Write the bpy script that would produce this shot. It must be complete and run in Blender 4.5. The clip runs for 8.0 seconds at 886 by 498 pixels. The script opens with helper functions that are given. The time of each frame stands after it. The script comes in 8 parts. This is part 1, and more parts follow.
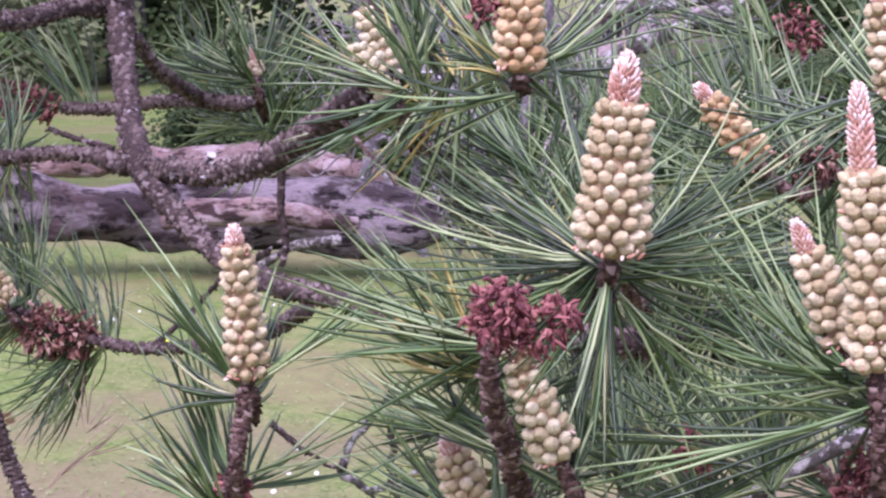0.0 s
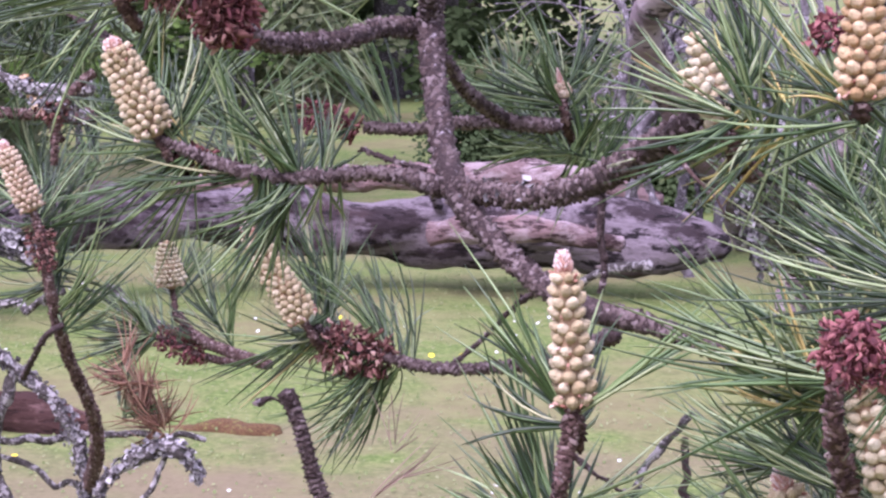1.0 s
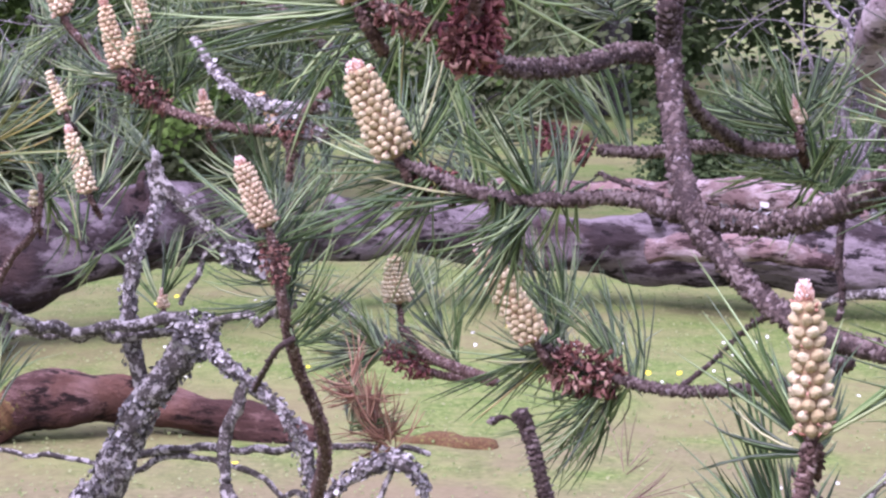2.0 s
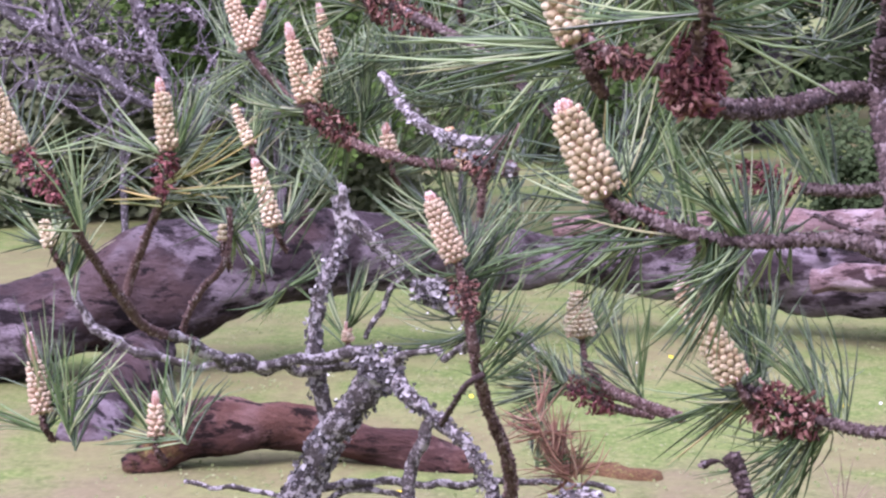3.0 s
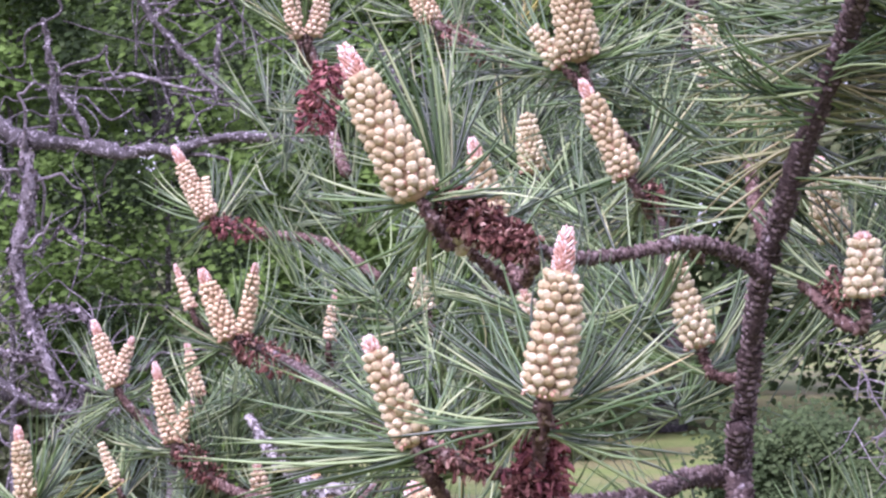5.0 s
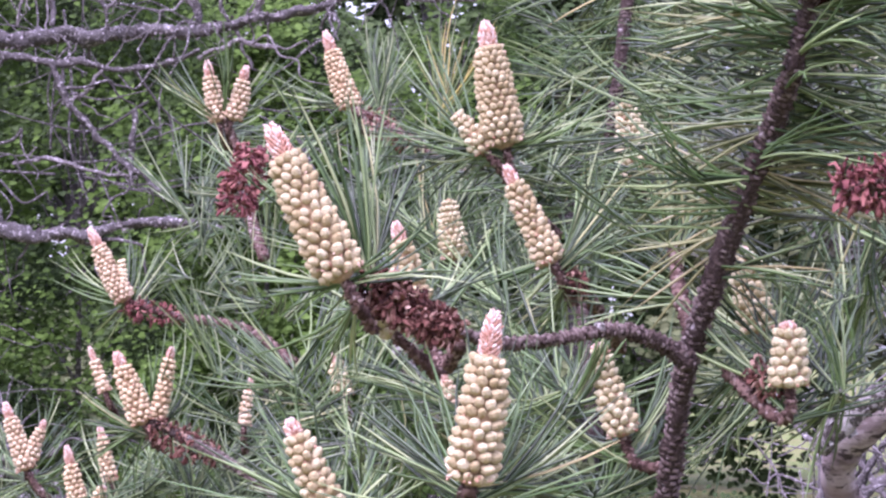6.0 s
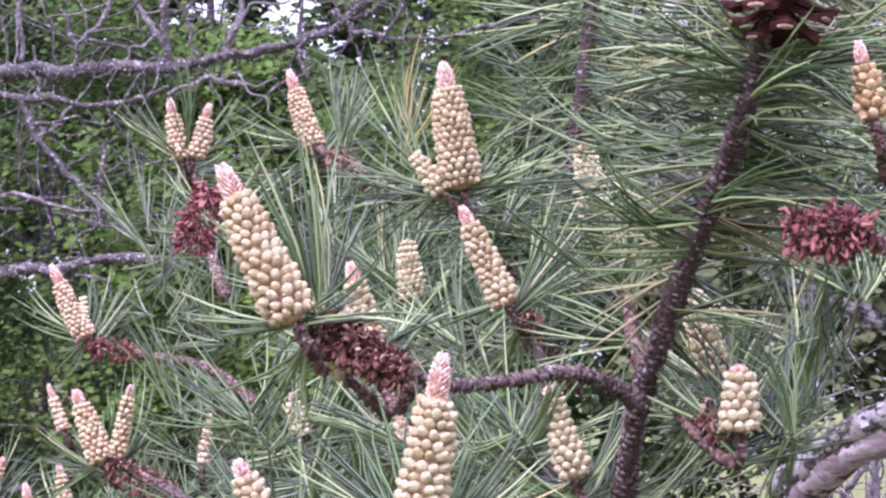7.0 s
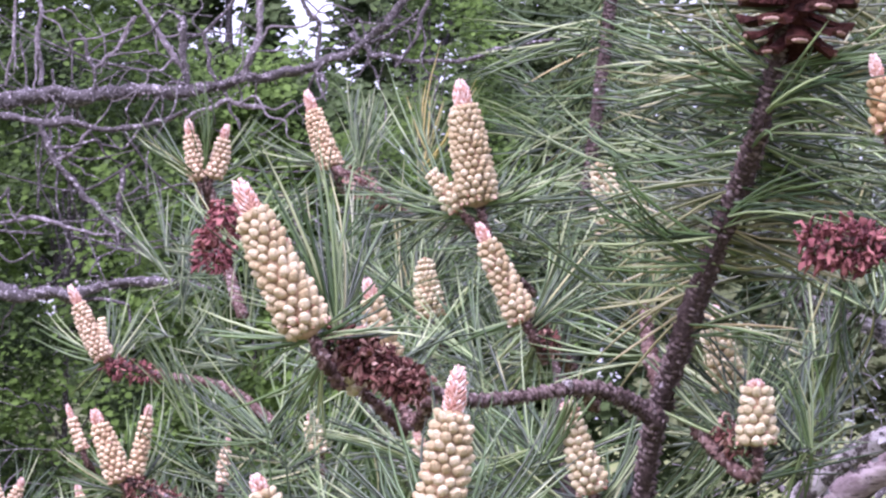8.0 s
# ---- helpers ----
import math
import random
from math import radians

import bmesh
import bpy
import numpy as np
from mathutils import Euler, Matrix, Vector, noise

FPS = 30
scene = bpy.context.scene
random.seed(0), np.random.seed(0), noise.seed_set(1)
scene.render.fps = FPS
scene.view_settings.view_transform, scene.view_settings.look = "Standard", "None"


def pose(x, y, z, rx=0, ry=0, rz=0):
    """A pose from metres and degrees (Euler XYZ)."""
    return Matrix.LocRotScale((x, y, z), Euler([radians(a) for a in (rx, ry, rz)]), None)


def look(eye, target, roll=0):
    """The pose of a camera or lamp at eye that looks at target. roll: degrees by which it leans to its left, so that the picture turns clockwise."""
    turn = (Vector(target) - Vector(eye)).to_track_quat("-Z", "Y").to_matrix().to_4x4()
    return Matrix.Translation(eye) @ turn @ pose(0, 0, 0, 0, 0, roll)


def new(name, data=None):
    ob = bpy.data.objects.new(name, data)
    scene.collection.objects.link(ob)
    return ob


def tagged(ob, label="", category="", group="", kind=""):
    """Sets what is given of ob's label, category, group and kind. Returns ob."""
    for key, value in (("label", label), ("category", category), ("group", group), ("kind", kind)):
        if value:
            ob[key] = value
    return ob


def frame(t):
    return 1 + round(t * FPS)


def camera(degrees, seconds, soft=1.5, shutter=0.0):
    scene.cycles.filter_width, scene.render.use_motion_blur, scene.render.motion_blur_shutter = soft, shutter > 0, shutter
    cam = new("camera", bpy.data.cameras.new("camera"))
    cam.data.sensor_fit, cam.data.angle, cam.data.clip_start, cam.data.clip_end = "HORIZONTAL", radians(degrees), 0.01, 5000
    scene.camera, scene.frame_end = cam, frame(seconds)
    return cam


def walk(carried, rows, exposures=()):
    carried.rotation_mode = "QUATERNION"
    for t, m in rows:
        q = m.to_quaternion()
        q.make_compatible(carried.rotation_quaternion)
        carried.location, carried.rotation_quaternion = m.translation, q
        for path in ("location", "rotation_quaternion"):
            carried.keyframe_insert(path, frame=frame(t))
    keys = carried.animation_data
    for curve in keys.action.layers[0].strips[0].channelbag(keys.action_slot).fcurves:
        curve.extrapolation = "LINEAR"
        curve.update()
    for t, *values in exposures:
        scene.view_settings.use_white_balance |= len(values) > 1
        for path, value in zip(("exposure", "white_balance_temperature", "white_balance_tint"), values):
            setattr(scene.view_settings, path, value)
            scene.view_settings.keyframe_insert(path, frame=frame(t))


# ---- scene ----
cam = camera(21.0, 8.0, 2.45)
PATH = [
    (0, (0.0693, 0.0621, 1.4684), (0.0237, 2.0424, 1.1920), -0.72),
    (0.5, (0.0561, 0.0679, 1.4716), (-0.0637, 2.0461, 1.2022), -0.67),
    (1, (0.0422, 0.0690, 1.4709), (-0.2186, 2.0349, 1.2115), -0.54),
    (1.5, (0.0364, 0.0619, 1.4733), (-0.3157, 2.0143, 1.2200), -0.35),
    (2, (0.0346, 0.0506, 1.4773), (-0.4037, 1.9864, 1.2311), -0.23),
    (2.2, (0.0320, 0.0504, 1.4781), (-0.4348, 1.9798, 1.2347), -0.42),
    (3.3, (-0.0055, 0.0512, 1.4913), (-0.5956, 1.9513, 1.2881), -0.71),
    (3.5, (-0.0087, 0.0643, 1.4982), (-0.6057, 1.9646, 1.3180), -1.01),
    (4, (-0.0125, 0.0819, 1.5113), (-0.6029, 1.9912, 1.4319), -0.76),
    (4.5, (-0.0017, 0.0926, 1.5197), (-0.5500, 2.0158, 1.4943), -0.25),
    (5, (0.0210, 0.0949, 1.5359), (-0.4635, 2.0353, 1.5497), -0.48),
    (5.2, (0.0268, 0.0960, 1.5400), (-0.4444, 2.0395, 1.5706), -0.81),
    (6.5, (0.0059, 0.1065, 1.5293), (-0.3818, 2.0653, 1.6423), 0.98),
    (7, (0.0218, 0.1053, 1.5347), (-0.3666, 2.0635, 1.6559), 0.71),
    (7.5, (0.0292, 0.0982, 1.5340), (-0.3738, 2.0530, 1.6624), 0.27),
    (8, (0.0233, 0.1035, 1.5305), (-0.3804, 2.0572, 1.6713), 0.57),
]
EXPOSURES = [(0.0, 1.33), (2.0, 1.55), (3.5, 1.57), (4.5, 1.68), (8.0, 1.68)]
KELVIN, TINT = 5640, 43
walk(cam, [(t, look(eye, target, roll)) for t, eye, target, roll in PATH], [(t, stops, KELVIN, TINT) for t, stops in EXPOSURES])

# ---- light: a bright overcast sky ----
world = bpy.data.worlds.new("overcast_sky")
scene.world = world
world.use_nodes = True
wn = world.node_tree
sky = wn.nodes.new("ShaderNodeTexSky")
sky.sky_type, sky.sun_disc = "NISHITA", False
sky.sun_elevation, sky.sun_rotation, sky.air_density, sky.dust_density = radians(52), radians(200), 1.0, 4.0
tone = wn.nodes.new("ShaderNodeMix")
tone.data_type = "RGBA"
tone.inputs[0].default_value = 0.75
way = wn.nodes.new("ShaderNodeTexCoord")
height = wn.nodes.new("ShaderNodeSeparateXYZ")
grey = wn.nodes.new("ShaderNodeValToRGB")
grey.color_ramp.elements[0].color, grey.color_ramp.elements[1].color = (3.6, 3.7, 3.9, 1), (13.0, 13.2, 13.6, 1)
wn.links.new(way.outputs["Generated"], height.inputs[0])
wn.links.new(height.outputs[2], grey.inputs[0])
wn.links.new(grey.outputs[0], tone.inputs[7])
wn.links.new(sky.outputs[0], tone.inputs[6])
wn.links.new(tone.outputs[2], wn.nodes["Background"].inputs[0])
wn.nodes["Background"].inputs[1].default_value = 0.105
sun = new("sun", bpy.data.lights.new("sun", "SUN"))
sun.data.energy, sun.data.angle, sun.data.color = 1.8, radians(25), (1.0, 0.96, 0.9)
sun.matrix_world = look((0, 0, 10), (2.0, 5.5, 2.5))

import mathutils

# ---- materials ----
MATS = {}


def node_mat(name, rough=0.6, spec=0.35):
    m = bpy.data.materials.new(name)
    m.use_nodes = True
    nt = m.node_tree
    b = nt.nodes["Principled BSDF"]
    b.inputs["Roughness"].default_value = rough
    b.inputs["Specular IOR Level"].default_value = spec
    MATS[name] = m
    return m, nt, b


def ramp(nt, fac, stops):
    r = nt.nodes.new("ShaderNodeValToRGB")
    e = r.color_ramp.elements
    while len(e) < len(stops):
        e.new(0.5)
    for el, (p, c) in zip(e, stops):
        el.position, el.color = p, (*c, 1)
    nt.links.new(fac, r.inputs[0])
    return r.outputs[0]


def noise_tex(nt, scale, detail=4.0, rough=0.6, stretch=None):
    n = nt.nodes.new("ShaderNodeTexNoise")
    n.inputs["Scale"].default_value, n.inputs["Detail"].default_value, n.inputs["Roughness"].default_value = scale, detail, rough
    co = nt.nodes.new("ShaderNodeTexCoord").outputs["Object"]
    if stretch:
        mp = nt.nodes.new("ShaderNodeMapping")
        mp.inputs["Scale"].default_value = stretch
        nt.links.new(co, mp.inputs[0])
        co = mp.outputs[0]
    nt.links.new(co, n.inputs["Vector"])
    return n.outputs["Fac"]


def mixc(nt, fac, a, b, mode="MIX"):
    m = nt.nodes.new("ShaderNodeMix")
    m.data_type, m.blend_type = "RGBA", mode
    for sock, v in ((m.inputs[0], fac), (m.inputs[6], a), (m.inputs[7], b)):
        if isinstance(v, (int, float)):
            sock.default_value = v
        elif isinstance(v, tuple):
            sock.default_value = (*v, 1)
        else:
            nt.links.new(v, sock)
    return m.outputs[2]


def bump(nt, b, height, strength, dist):
    n = nt.nodes.new("ShaderNodeBump")
    n.inputs["Strength"].default_value, n.inputs["Distance"].default_value = strength, dist
    nt.links.new(height, n.inputs["Height"])
    nt.links.new(n.outputs[0], b.inputs["Normal"])


def island(nt):
    return nt.nodes.new("ShaderNodeNewGeometry").outputs["Random Per Island"]


def leaf_mat(name, stops, rough=0.45, spec=0.4, trans=0.0, patch=0.0, patch_col=(0.1, 0.2, 0.05), patch_scale=3.0):
    """Foliage whose colour differs from needle to needle, with larger drifts of another tone, some standing in for
    shaded gaps.
    """
    m, nt, b = node_mat(name, rough, spec)
    col = ramp(nt, island(nt), stops)
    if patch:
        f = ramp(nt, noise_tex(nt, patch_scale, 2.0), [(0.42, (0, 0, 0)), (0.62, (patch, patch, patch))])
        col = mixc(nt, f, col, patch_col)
    nt.links.new(col, b.inputs["Base Color"])
    if trans:
        t = nt.nodes.new("ShaderNodeBsdfTranslucent")
        nt.links.new(col, t.inputs[0])
        mx = nt.nodes.new("ShaderNodeMixShader")
        mx.inputs[0].default_value = trans
        out = nt.nodes["Material Output"]
        nt.links.new(b.outputs[0], mx.inputs[1])
        nt.links.new(t.outputs[0], mx.inputs[2])
        nt.links.new(mx.outputs[0], out.inputs[0])
    return m


def bark_mat(name, dark, mid, light, lichen=0.0, lichen_col=(0.5, 0.5, 0.47), scale=1.0, moss=0.0, moss_col=(0.13, 0.09, 0.02), grain=None, patch=None):
    """Rough bark: fine grain, larger flakes, crusts of lichen and cushions of moss on the upper side."""
    m, nt, b = node_mat(name, 0.85, 0.2)
    fine = noise_tex(nt, 420 * scale, 6, 0.7, stretch=grain)
    big = noise_tex(nt, 60 * scale, 4, 0.6, stretch=grain)
    col = ramp(nt, fine, [(0.3, dark), (0.52, mid), (0.72, light)])
    col = mixc(nt, ramp(nt, big, [(0.4, (0, 0, 0)), (0.65, (0.6, 0.6, 0.6))]), col, mid)
    if patch:
        col = mixc(nt, ramp(nt, noise_tex(nt, 2.6, 3), [(0.46, (0, 0, 0)), (0.6, (0.8, 0.8, 0.8))]), col, mixc(nt, fine, tuple(0.5 * v for v in patch), tuple(1.5 * v for v in patch)))
    if lichen:
        f = noise_tex(nt, 130 * scale, 6, 0.72)
        c = 0.62 - 0.22 * lichen
        col = mixc(nt, ramp(nt, f, [(c, (0, 0, 0)), (c + 0.05, (0.9, 0.9, 0.9))]), col, lichen_col)
    if moss:
        g = nt.nodes.new("ShaderNodeNewGeometry")
        s = nt.nodes.new("ShaderNodeSeparateXYZ")
        nt.links.new(g.outputs["Normal"], s.inputs[0])
        a = nt.nodes.new("ShaderNodeMath")
        a.operation = "MULTIPLY_ADD"
        a.inputs[1].default_value, a.inputs[2].default_value = 0.5, 0.0
        nt.links.new(s.outputs[2], a.inputs[0])
        a2 = nt.nodes.new("ShaderNodeMath")
        nt.links.new(a.outputs[0], a2.inputs[0])
        nt.links.new(noise_tex(nt, 16 * scale, 5), a2.inputs[1])
        f = ramp(nt, a2.outputs[0], [(0.95 - moss, (0, 0, 0)), (1.05 - moss, (1, 1, 1))])
        col = mixc(nt, f, col, mixc(nt, fine, moss_col, tuple(min(1, 2.2 * v) for v in moss_col)))
    nt.links.new(col, b.inputs["Base Color"])
    relief = mixc(nt, 0.55, fine, big)
    bump(nt, b, relief, 1.0, 0.006 / scale)
    return m


leaf_mat("needle", [(0.0, (0.009, 0.022, 0.006)), (0.32, (0.028, 0.060, 0.017)), (0.56, (0.086, 0.150, 0.049)), (0.78, (0.205, 0.276, 0.116)), (0.985, (0.31, 0.355, 0.19)), (1.0, (0.42, 0.33, 0.15))], 0.36, 0.6)
leaf_mat("needle_yellow", [(0.0, (0.05, 0.09, 0.03)), (0.5, (0.14, 0.18, 0.06)), (0.8, (0.33, 0.28, 0.08)), (1.0, (0.48, 0.36, 0.12))], 0.36, 0.5)
leaf_mat("needle_olive", [(0.0, (0.03, 0.04, 0.014)), (0.35, (0.10, 0.12, 0.045)), (0.7, (0.26, 0.265, 0.125)), (1.0, (0.42, 0.37, 0.21))], 0.38, 0.55)
leaf_mat("needle_dry", [(0.0, (0.10, 0.058, 0.048)), (0.5, (0.175, 0.11, 0.088)), (1.0, (0.29, 0.21, 0.16))], 0.6, 0.3)
leaf_mat("needle_rust", [(0.0, (0.10, 0.05, 0.034)), (0.4, (0.20, 0.095, 0.06)), (0.8, (0.35, 0.20, 0.13)), (1.0, (0.48, 0.34, 0.24))], 0.6, 0.3)
leaf_mat("needle_far", [(0.0, (0.011, 0.024, 0.008)), (0.48, (0.058, 0.103, 0.039)), (0.8, (0.175, 0.23, 0.106)), (1.0, (0.31, 0.34, 0.205))], 0.38, 0.55)


def cone_mat(name, stops, fleck, objrand=True, rough=0.75):
    m, nt, b = node_mat(name, rough, 0.18)
    r = nt.nodes.new("ShaderNodeObjectInfo").outputs["Random"] if objrand else island(nt)
    col = ramp(nt, r, stops)
    n = noise_tex(nt, 1.6 if objrand else 900, 3)
    col = mixc(nt, ramp(nt, n, [(0.5, (0, 0, 0)), (0.75, (0.55, 0.55, 0.55))]), col, fleck)
    nt.links.new(col, b.inputs["Base Color"])
    bump(nt, b, n, 0.35, 0.15 if objrand else 0.0006)
    return m


cone_mat("pollen", [(0.0, (0.335, 0.267, 0.152)), (0.5, (0.435, 0.363, 0.23)), (1.0, (0.544, 0.474, 0.331))], (0.381, 0.258, 0.129))
cone_mat("pollen_ripe", [(0.0, (0.32, 0.21, 0.10)), (0.5, (0.43, 0.315, 0.175)), (1.0, (0.54, 0.42, 0.26))], (0.36, 0.15, 0.07))
cone_mat("pollen_pale", [(0.0, (0.399, 0.34, 0.212)), (0.5, (0.498, 0.442, 0.294)), (1.0, (0.571, 0.524, 0.377))], (0.544, 0.414, 0.221))
cone_mat("pollen_pink", [(0.0, (0.39, 0.294, 0.198)), (0.5, (0.489, 0.396, 0.281)), (1.0, (0.571, 0.488, 0.363))], (0.544, 0.276, 0.202))
for kind, tone in (("pollen", ((0.38, 0.275, 0.17), (0.60, 0.49, 0.34))), ("pollen_pale", ((0.48, 0.38, 0.25), (0.68, 0.59, 0.44))), ("pollen_pink", ((0.38, 0.28, 0.185), (0.59, 0.485, 0.36))), ("pollen_ripe", ((0.36, 0.22, 0.11), (0.57, 0.43, 0.28)))):
    cone_mat(kind + "_set", [(0.0, tone[0]), (1.0, tone[1])], tuple(0.7 * v for v in tone[0]), False)
cone_mat("bud", [(0.0, (0.52, 0.33, 0.29)), (0.5, (0.64, 0.50, 0.46)), (1.0, (0.75, 0.68, 0.65))], (0.78, 0.7, 0.66), False)
cone_mat("bud_red", [(0.0, (0.32, 0.145, 0.105)), (0.5, (0.46, 0.26, 0.20)), (1.0, (0.57, 0.41, 0.345))], (0.60, 0.44, 0.38), False)
cone_mat("cone_core", [(0.0, (0.27, 0.18, 0.105)), (1.0, (0.35, 0.25, 0.155))], (0.24, 0.13, 0.08), False)
cone_mat("bract", [(0.0, (0.24, 0.09, 0.06)), (0.6, (0.45, 0.25, 0.19)), (1.0, (0.70, 0.57, 0.49))], (0.6, 0.45, 0.36), False)
cone_mat("spent", [(0.0, (0.03, 0.011, 0.010)), (0.4, (0.11, 0.042, 0.036)), (0.75, (0.23, 0.115, 0.095)), (1.0, (0.42, 0.28, 0.23))], (0.07, 0.025, 0.02), False, 0.8)
cone_mat("spent_red", [(0.0, (0.055, 0.017, 0.022)), (0.5, (0.16, 0.053, 0.057)), (1.0, (0.31, 0.135, 0.125))], (0.2, 0.05, 0.05), False, 0.7)
cone_mat("woody", [(0.0, (0.020, 0.006, 0.006)), (0.6, (0.048, 0.014, 0.012)), (1.0, (0.085, 0.028, 0.022))], (0.08, 0.035, 0.028), True, 0.85)
bark_mat("bark", (0.016, 0.010, 0.010), (0.062, 0.042, 0.041), (0.17, 0.128, 0.13), 0.05, (0.40, 0.35, 0.38))
bark_mat("bark_young", (0.035, 0.021, 0.019), (0.11, 0.066, 0.058), (0.30, 0.215, 0.20), 0.25, (0.45, 0.38, 0.38), 1.3)
bark_mat("bark_lichen", (0.018, 0.015, 0.013), (0.080, 0.069, 0.066), (0.22, 0.195, 0.195), 0.52, (0.46, 0.43, 0.44), 0.75)
bark_mat("bark_far", (0.014, 0.012, 0.013), (0.076, 0.068, 0.073), (0.24, 0.218, 0.235), 0.30, (0.40, 0.37, 0.41), 0.5)
bark_mat("bark_hang", (0.055, 0.048, 0.053), (0.175, 0.155, 0.17), (0.33, 0.30, 0.33), 0.3, (0.42, 0.39, 0.43), 0.3)


def trunk_mat(name, dark, mid, light, red, bleached=None):
    """Weathered wood: grey-lilac blotches, hollows and slits along the grain with their shade painted in, peeled
    reddish stretches.
    """
    m, nt, b = node_mat(name, 0.85, 0.15)
    blotch = noise_tex(nt, 6.5, 6, 0.68, stretch=(0.6, 1.0, 1.3))
    grit = noise_tex(nt, 48, 6, 0.75, stretch=(0.35, 1.0, 1.0))
    peel = noise_tex(nt, 1.7, 4, 0.6)
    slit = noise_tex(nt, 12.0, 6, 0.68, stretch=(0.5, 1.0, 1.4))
    wood = mixc(nt, grit, tuple(0.55 * v for v in mid), tuple(1.5 * v for v in mid))
    col = mixc(nt, ramp(nt, blotch, [(0.475, (0, 0, 0)), (0.565, (1, 1, 1))]), wood, mixc(nt, grit, tuple(0.6 * v for v in light), tuple(1.35 * v for v in light)))
    if bleached:
        x = nt.nodes.new("ShaderNodeSeparateXYZ")
        nt.links.new(nt.nodes.new("ShaderNodeTexCoord").outputs["Object"], x.inputs[0])
        k = nt.nodes.new("ShaderNodeMapRange")
        k.inputs[1].default_value, k.inputs[2].default_value = bleached
        nt.links.new(x.outputs[0], k.inputs[0])
        pale = mixc(nt, ramp(nt, blotch, [(0.42, (0, 0, 0)), (0.52, (1, 1, 1))]), wood, mixc(nt, grit, tuple(0.45 * v for v in light), tuple(1.75 * v for v in light)))
        col = mixc(nt, k.outputs[0], col, pale)
    col = mixc(nt, ramp(nt, peel, [(0.52, (0, 0, 0)), (0.60, (0.85, 0.85, 0.85))]), col, mixc(nt, grit, tuple(0.5 * v for v in red), tuple(1.5 * v for v in red)))
    # near-black tint where the slit relief dips, as shade inside the hollows
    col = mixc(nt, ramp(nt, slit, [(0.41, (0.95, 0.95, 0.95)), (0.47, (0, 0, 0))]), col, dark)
    nt.links.new(col, b.inputs["Base Color"])
    bump(nt, b, mixc(nt, 0.45, slit, grit), 1.0, 0.09)
    return m


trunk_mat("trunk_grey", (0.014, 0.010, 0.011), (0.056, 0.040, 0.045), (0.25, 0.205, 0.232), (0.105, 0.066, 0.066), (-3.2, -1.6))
trunk_mat("trunk_red", (0.05, 0.028, 0.028), (0.24, 0.16, 0.16), (0.46, 0.36, 0.375), (0.33, 0.21, 0.20))
trunk_mat("trunk_pale", (0.05, 0.035, 0.04), (0.30, 0.235, 0.255), (0.56, 0.47, 0.505), (0.38, 0.28, 0.28))
trunk_mat("trunk_moss", (0.013, 0.007, 0.006), (0.076, 0.038, 0.033), (0.22, 0.13, 0.118), (0.14, 0.066, 0.048))
bark_mat("moss", (0.03, 0.016, 0.009), (0.105, 0.056, 0.026), (0.20, 0.135, 0.055), 0.3, (0.16, 0.15, 0.045), 0.4)

# ---- mesh making ----


class Shape:
    """Vertices and faces gathered for one mesh."""

    def __init__(self):
        self.v, self.f, self.n = [], [], 0

    def add(self, verts, faces):
        verts = np.asarray(verts, float).reshape(-1, 3)
        self.v.append(verts)
        self.f.extend((np.asarray(faces) + self.n).tolist())
        self.n += len(verts)

    def mesh(self, name, material, smooth=True):
        me = bpy.data.meshes.new(name)
        me.from_pydata(np.concatenate(self.v).tolist(), [], self.f)
        me.materials.append(MATS[material])
        if smooth:
            me.polygons.foreach_set("use_smooth", [True] * len(me.polygons))
        me.update()
        return me


def thing(name, at, label, category, group="", kind=""):
    ob = new(name)
    ob.location = at
    ob.empty_display_size = 0.02
    return tagged(ob, label, category, group, kind)


def part(name, shape, material, parent, label="", smooth=True, kind=""):
    """One mesh in world coordinates, hung under its thing."""
    me = shape if isinstance(shape, bpy.types.Mesh) else shape.mesh(name, material, smooth)
    ob = new(name, me)
    ob.parent = parent
    o = Vector(parent.location)
    if parent.parent:
        o = o + Vector(parent.parent.location)
    ob.location = -o
    return tagged(ob, label, kind=kind)


def unit(v):
    v = np.asarray(v, float)
    return v / (np.linalg.norm(v, axis=-1, keepdims=True) + 1e-12)


def frames_along(p):
    """Tangents and two normals along a polyline."""
    t = unit(np.gradient(p, axis=0))
    ref = np.array([0.3, -0.8, 0.5]) if abs(t[0, 2]) > 0.8 else np.array([0.0, 0.0, 1.0])
    a = unit(np.cross(t, ref))
    return t, a, np.cross(t, a)


def smooth_path(pts, step):
    """Points with radii (x, y, z, r) joined by a Catmull-Rom line, resampled."""
    q = np.array(pts, float)
    q = np.vstack([2 * q[0] - q[1], q, 2 * q[-1] - q[-2]])
    q[0, 3], q[-1, 3] = q[1, 3], q[-2, 3]
    out = []
    for i in range(1, len(q) - 2):
        n = max(2, int(np.linalg.norm(q[i + 1, :3] - q[i, :3]) / step))
        u = np.linspace(0, 1, n, endpoint=False)[:, None]
        a, b, c, d = q[i - 1], q[i], q[i + 1], q[i + 2]
        out.append(0.5 * (2 * b + (c - a) * u + (2 * a - 5 * b + 4 * c - d) * u**2 + (3 * b - a - 3 * c + d) * u**3))
    out.append(q[-2][None])
    out = np.concatenate(out)
    out[:, 3] = np.maximum(out[:, 3], 1e-4)
    return out


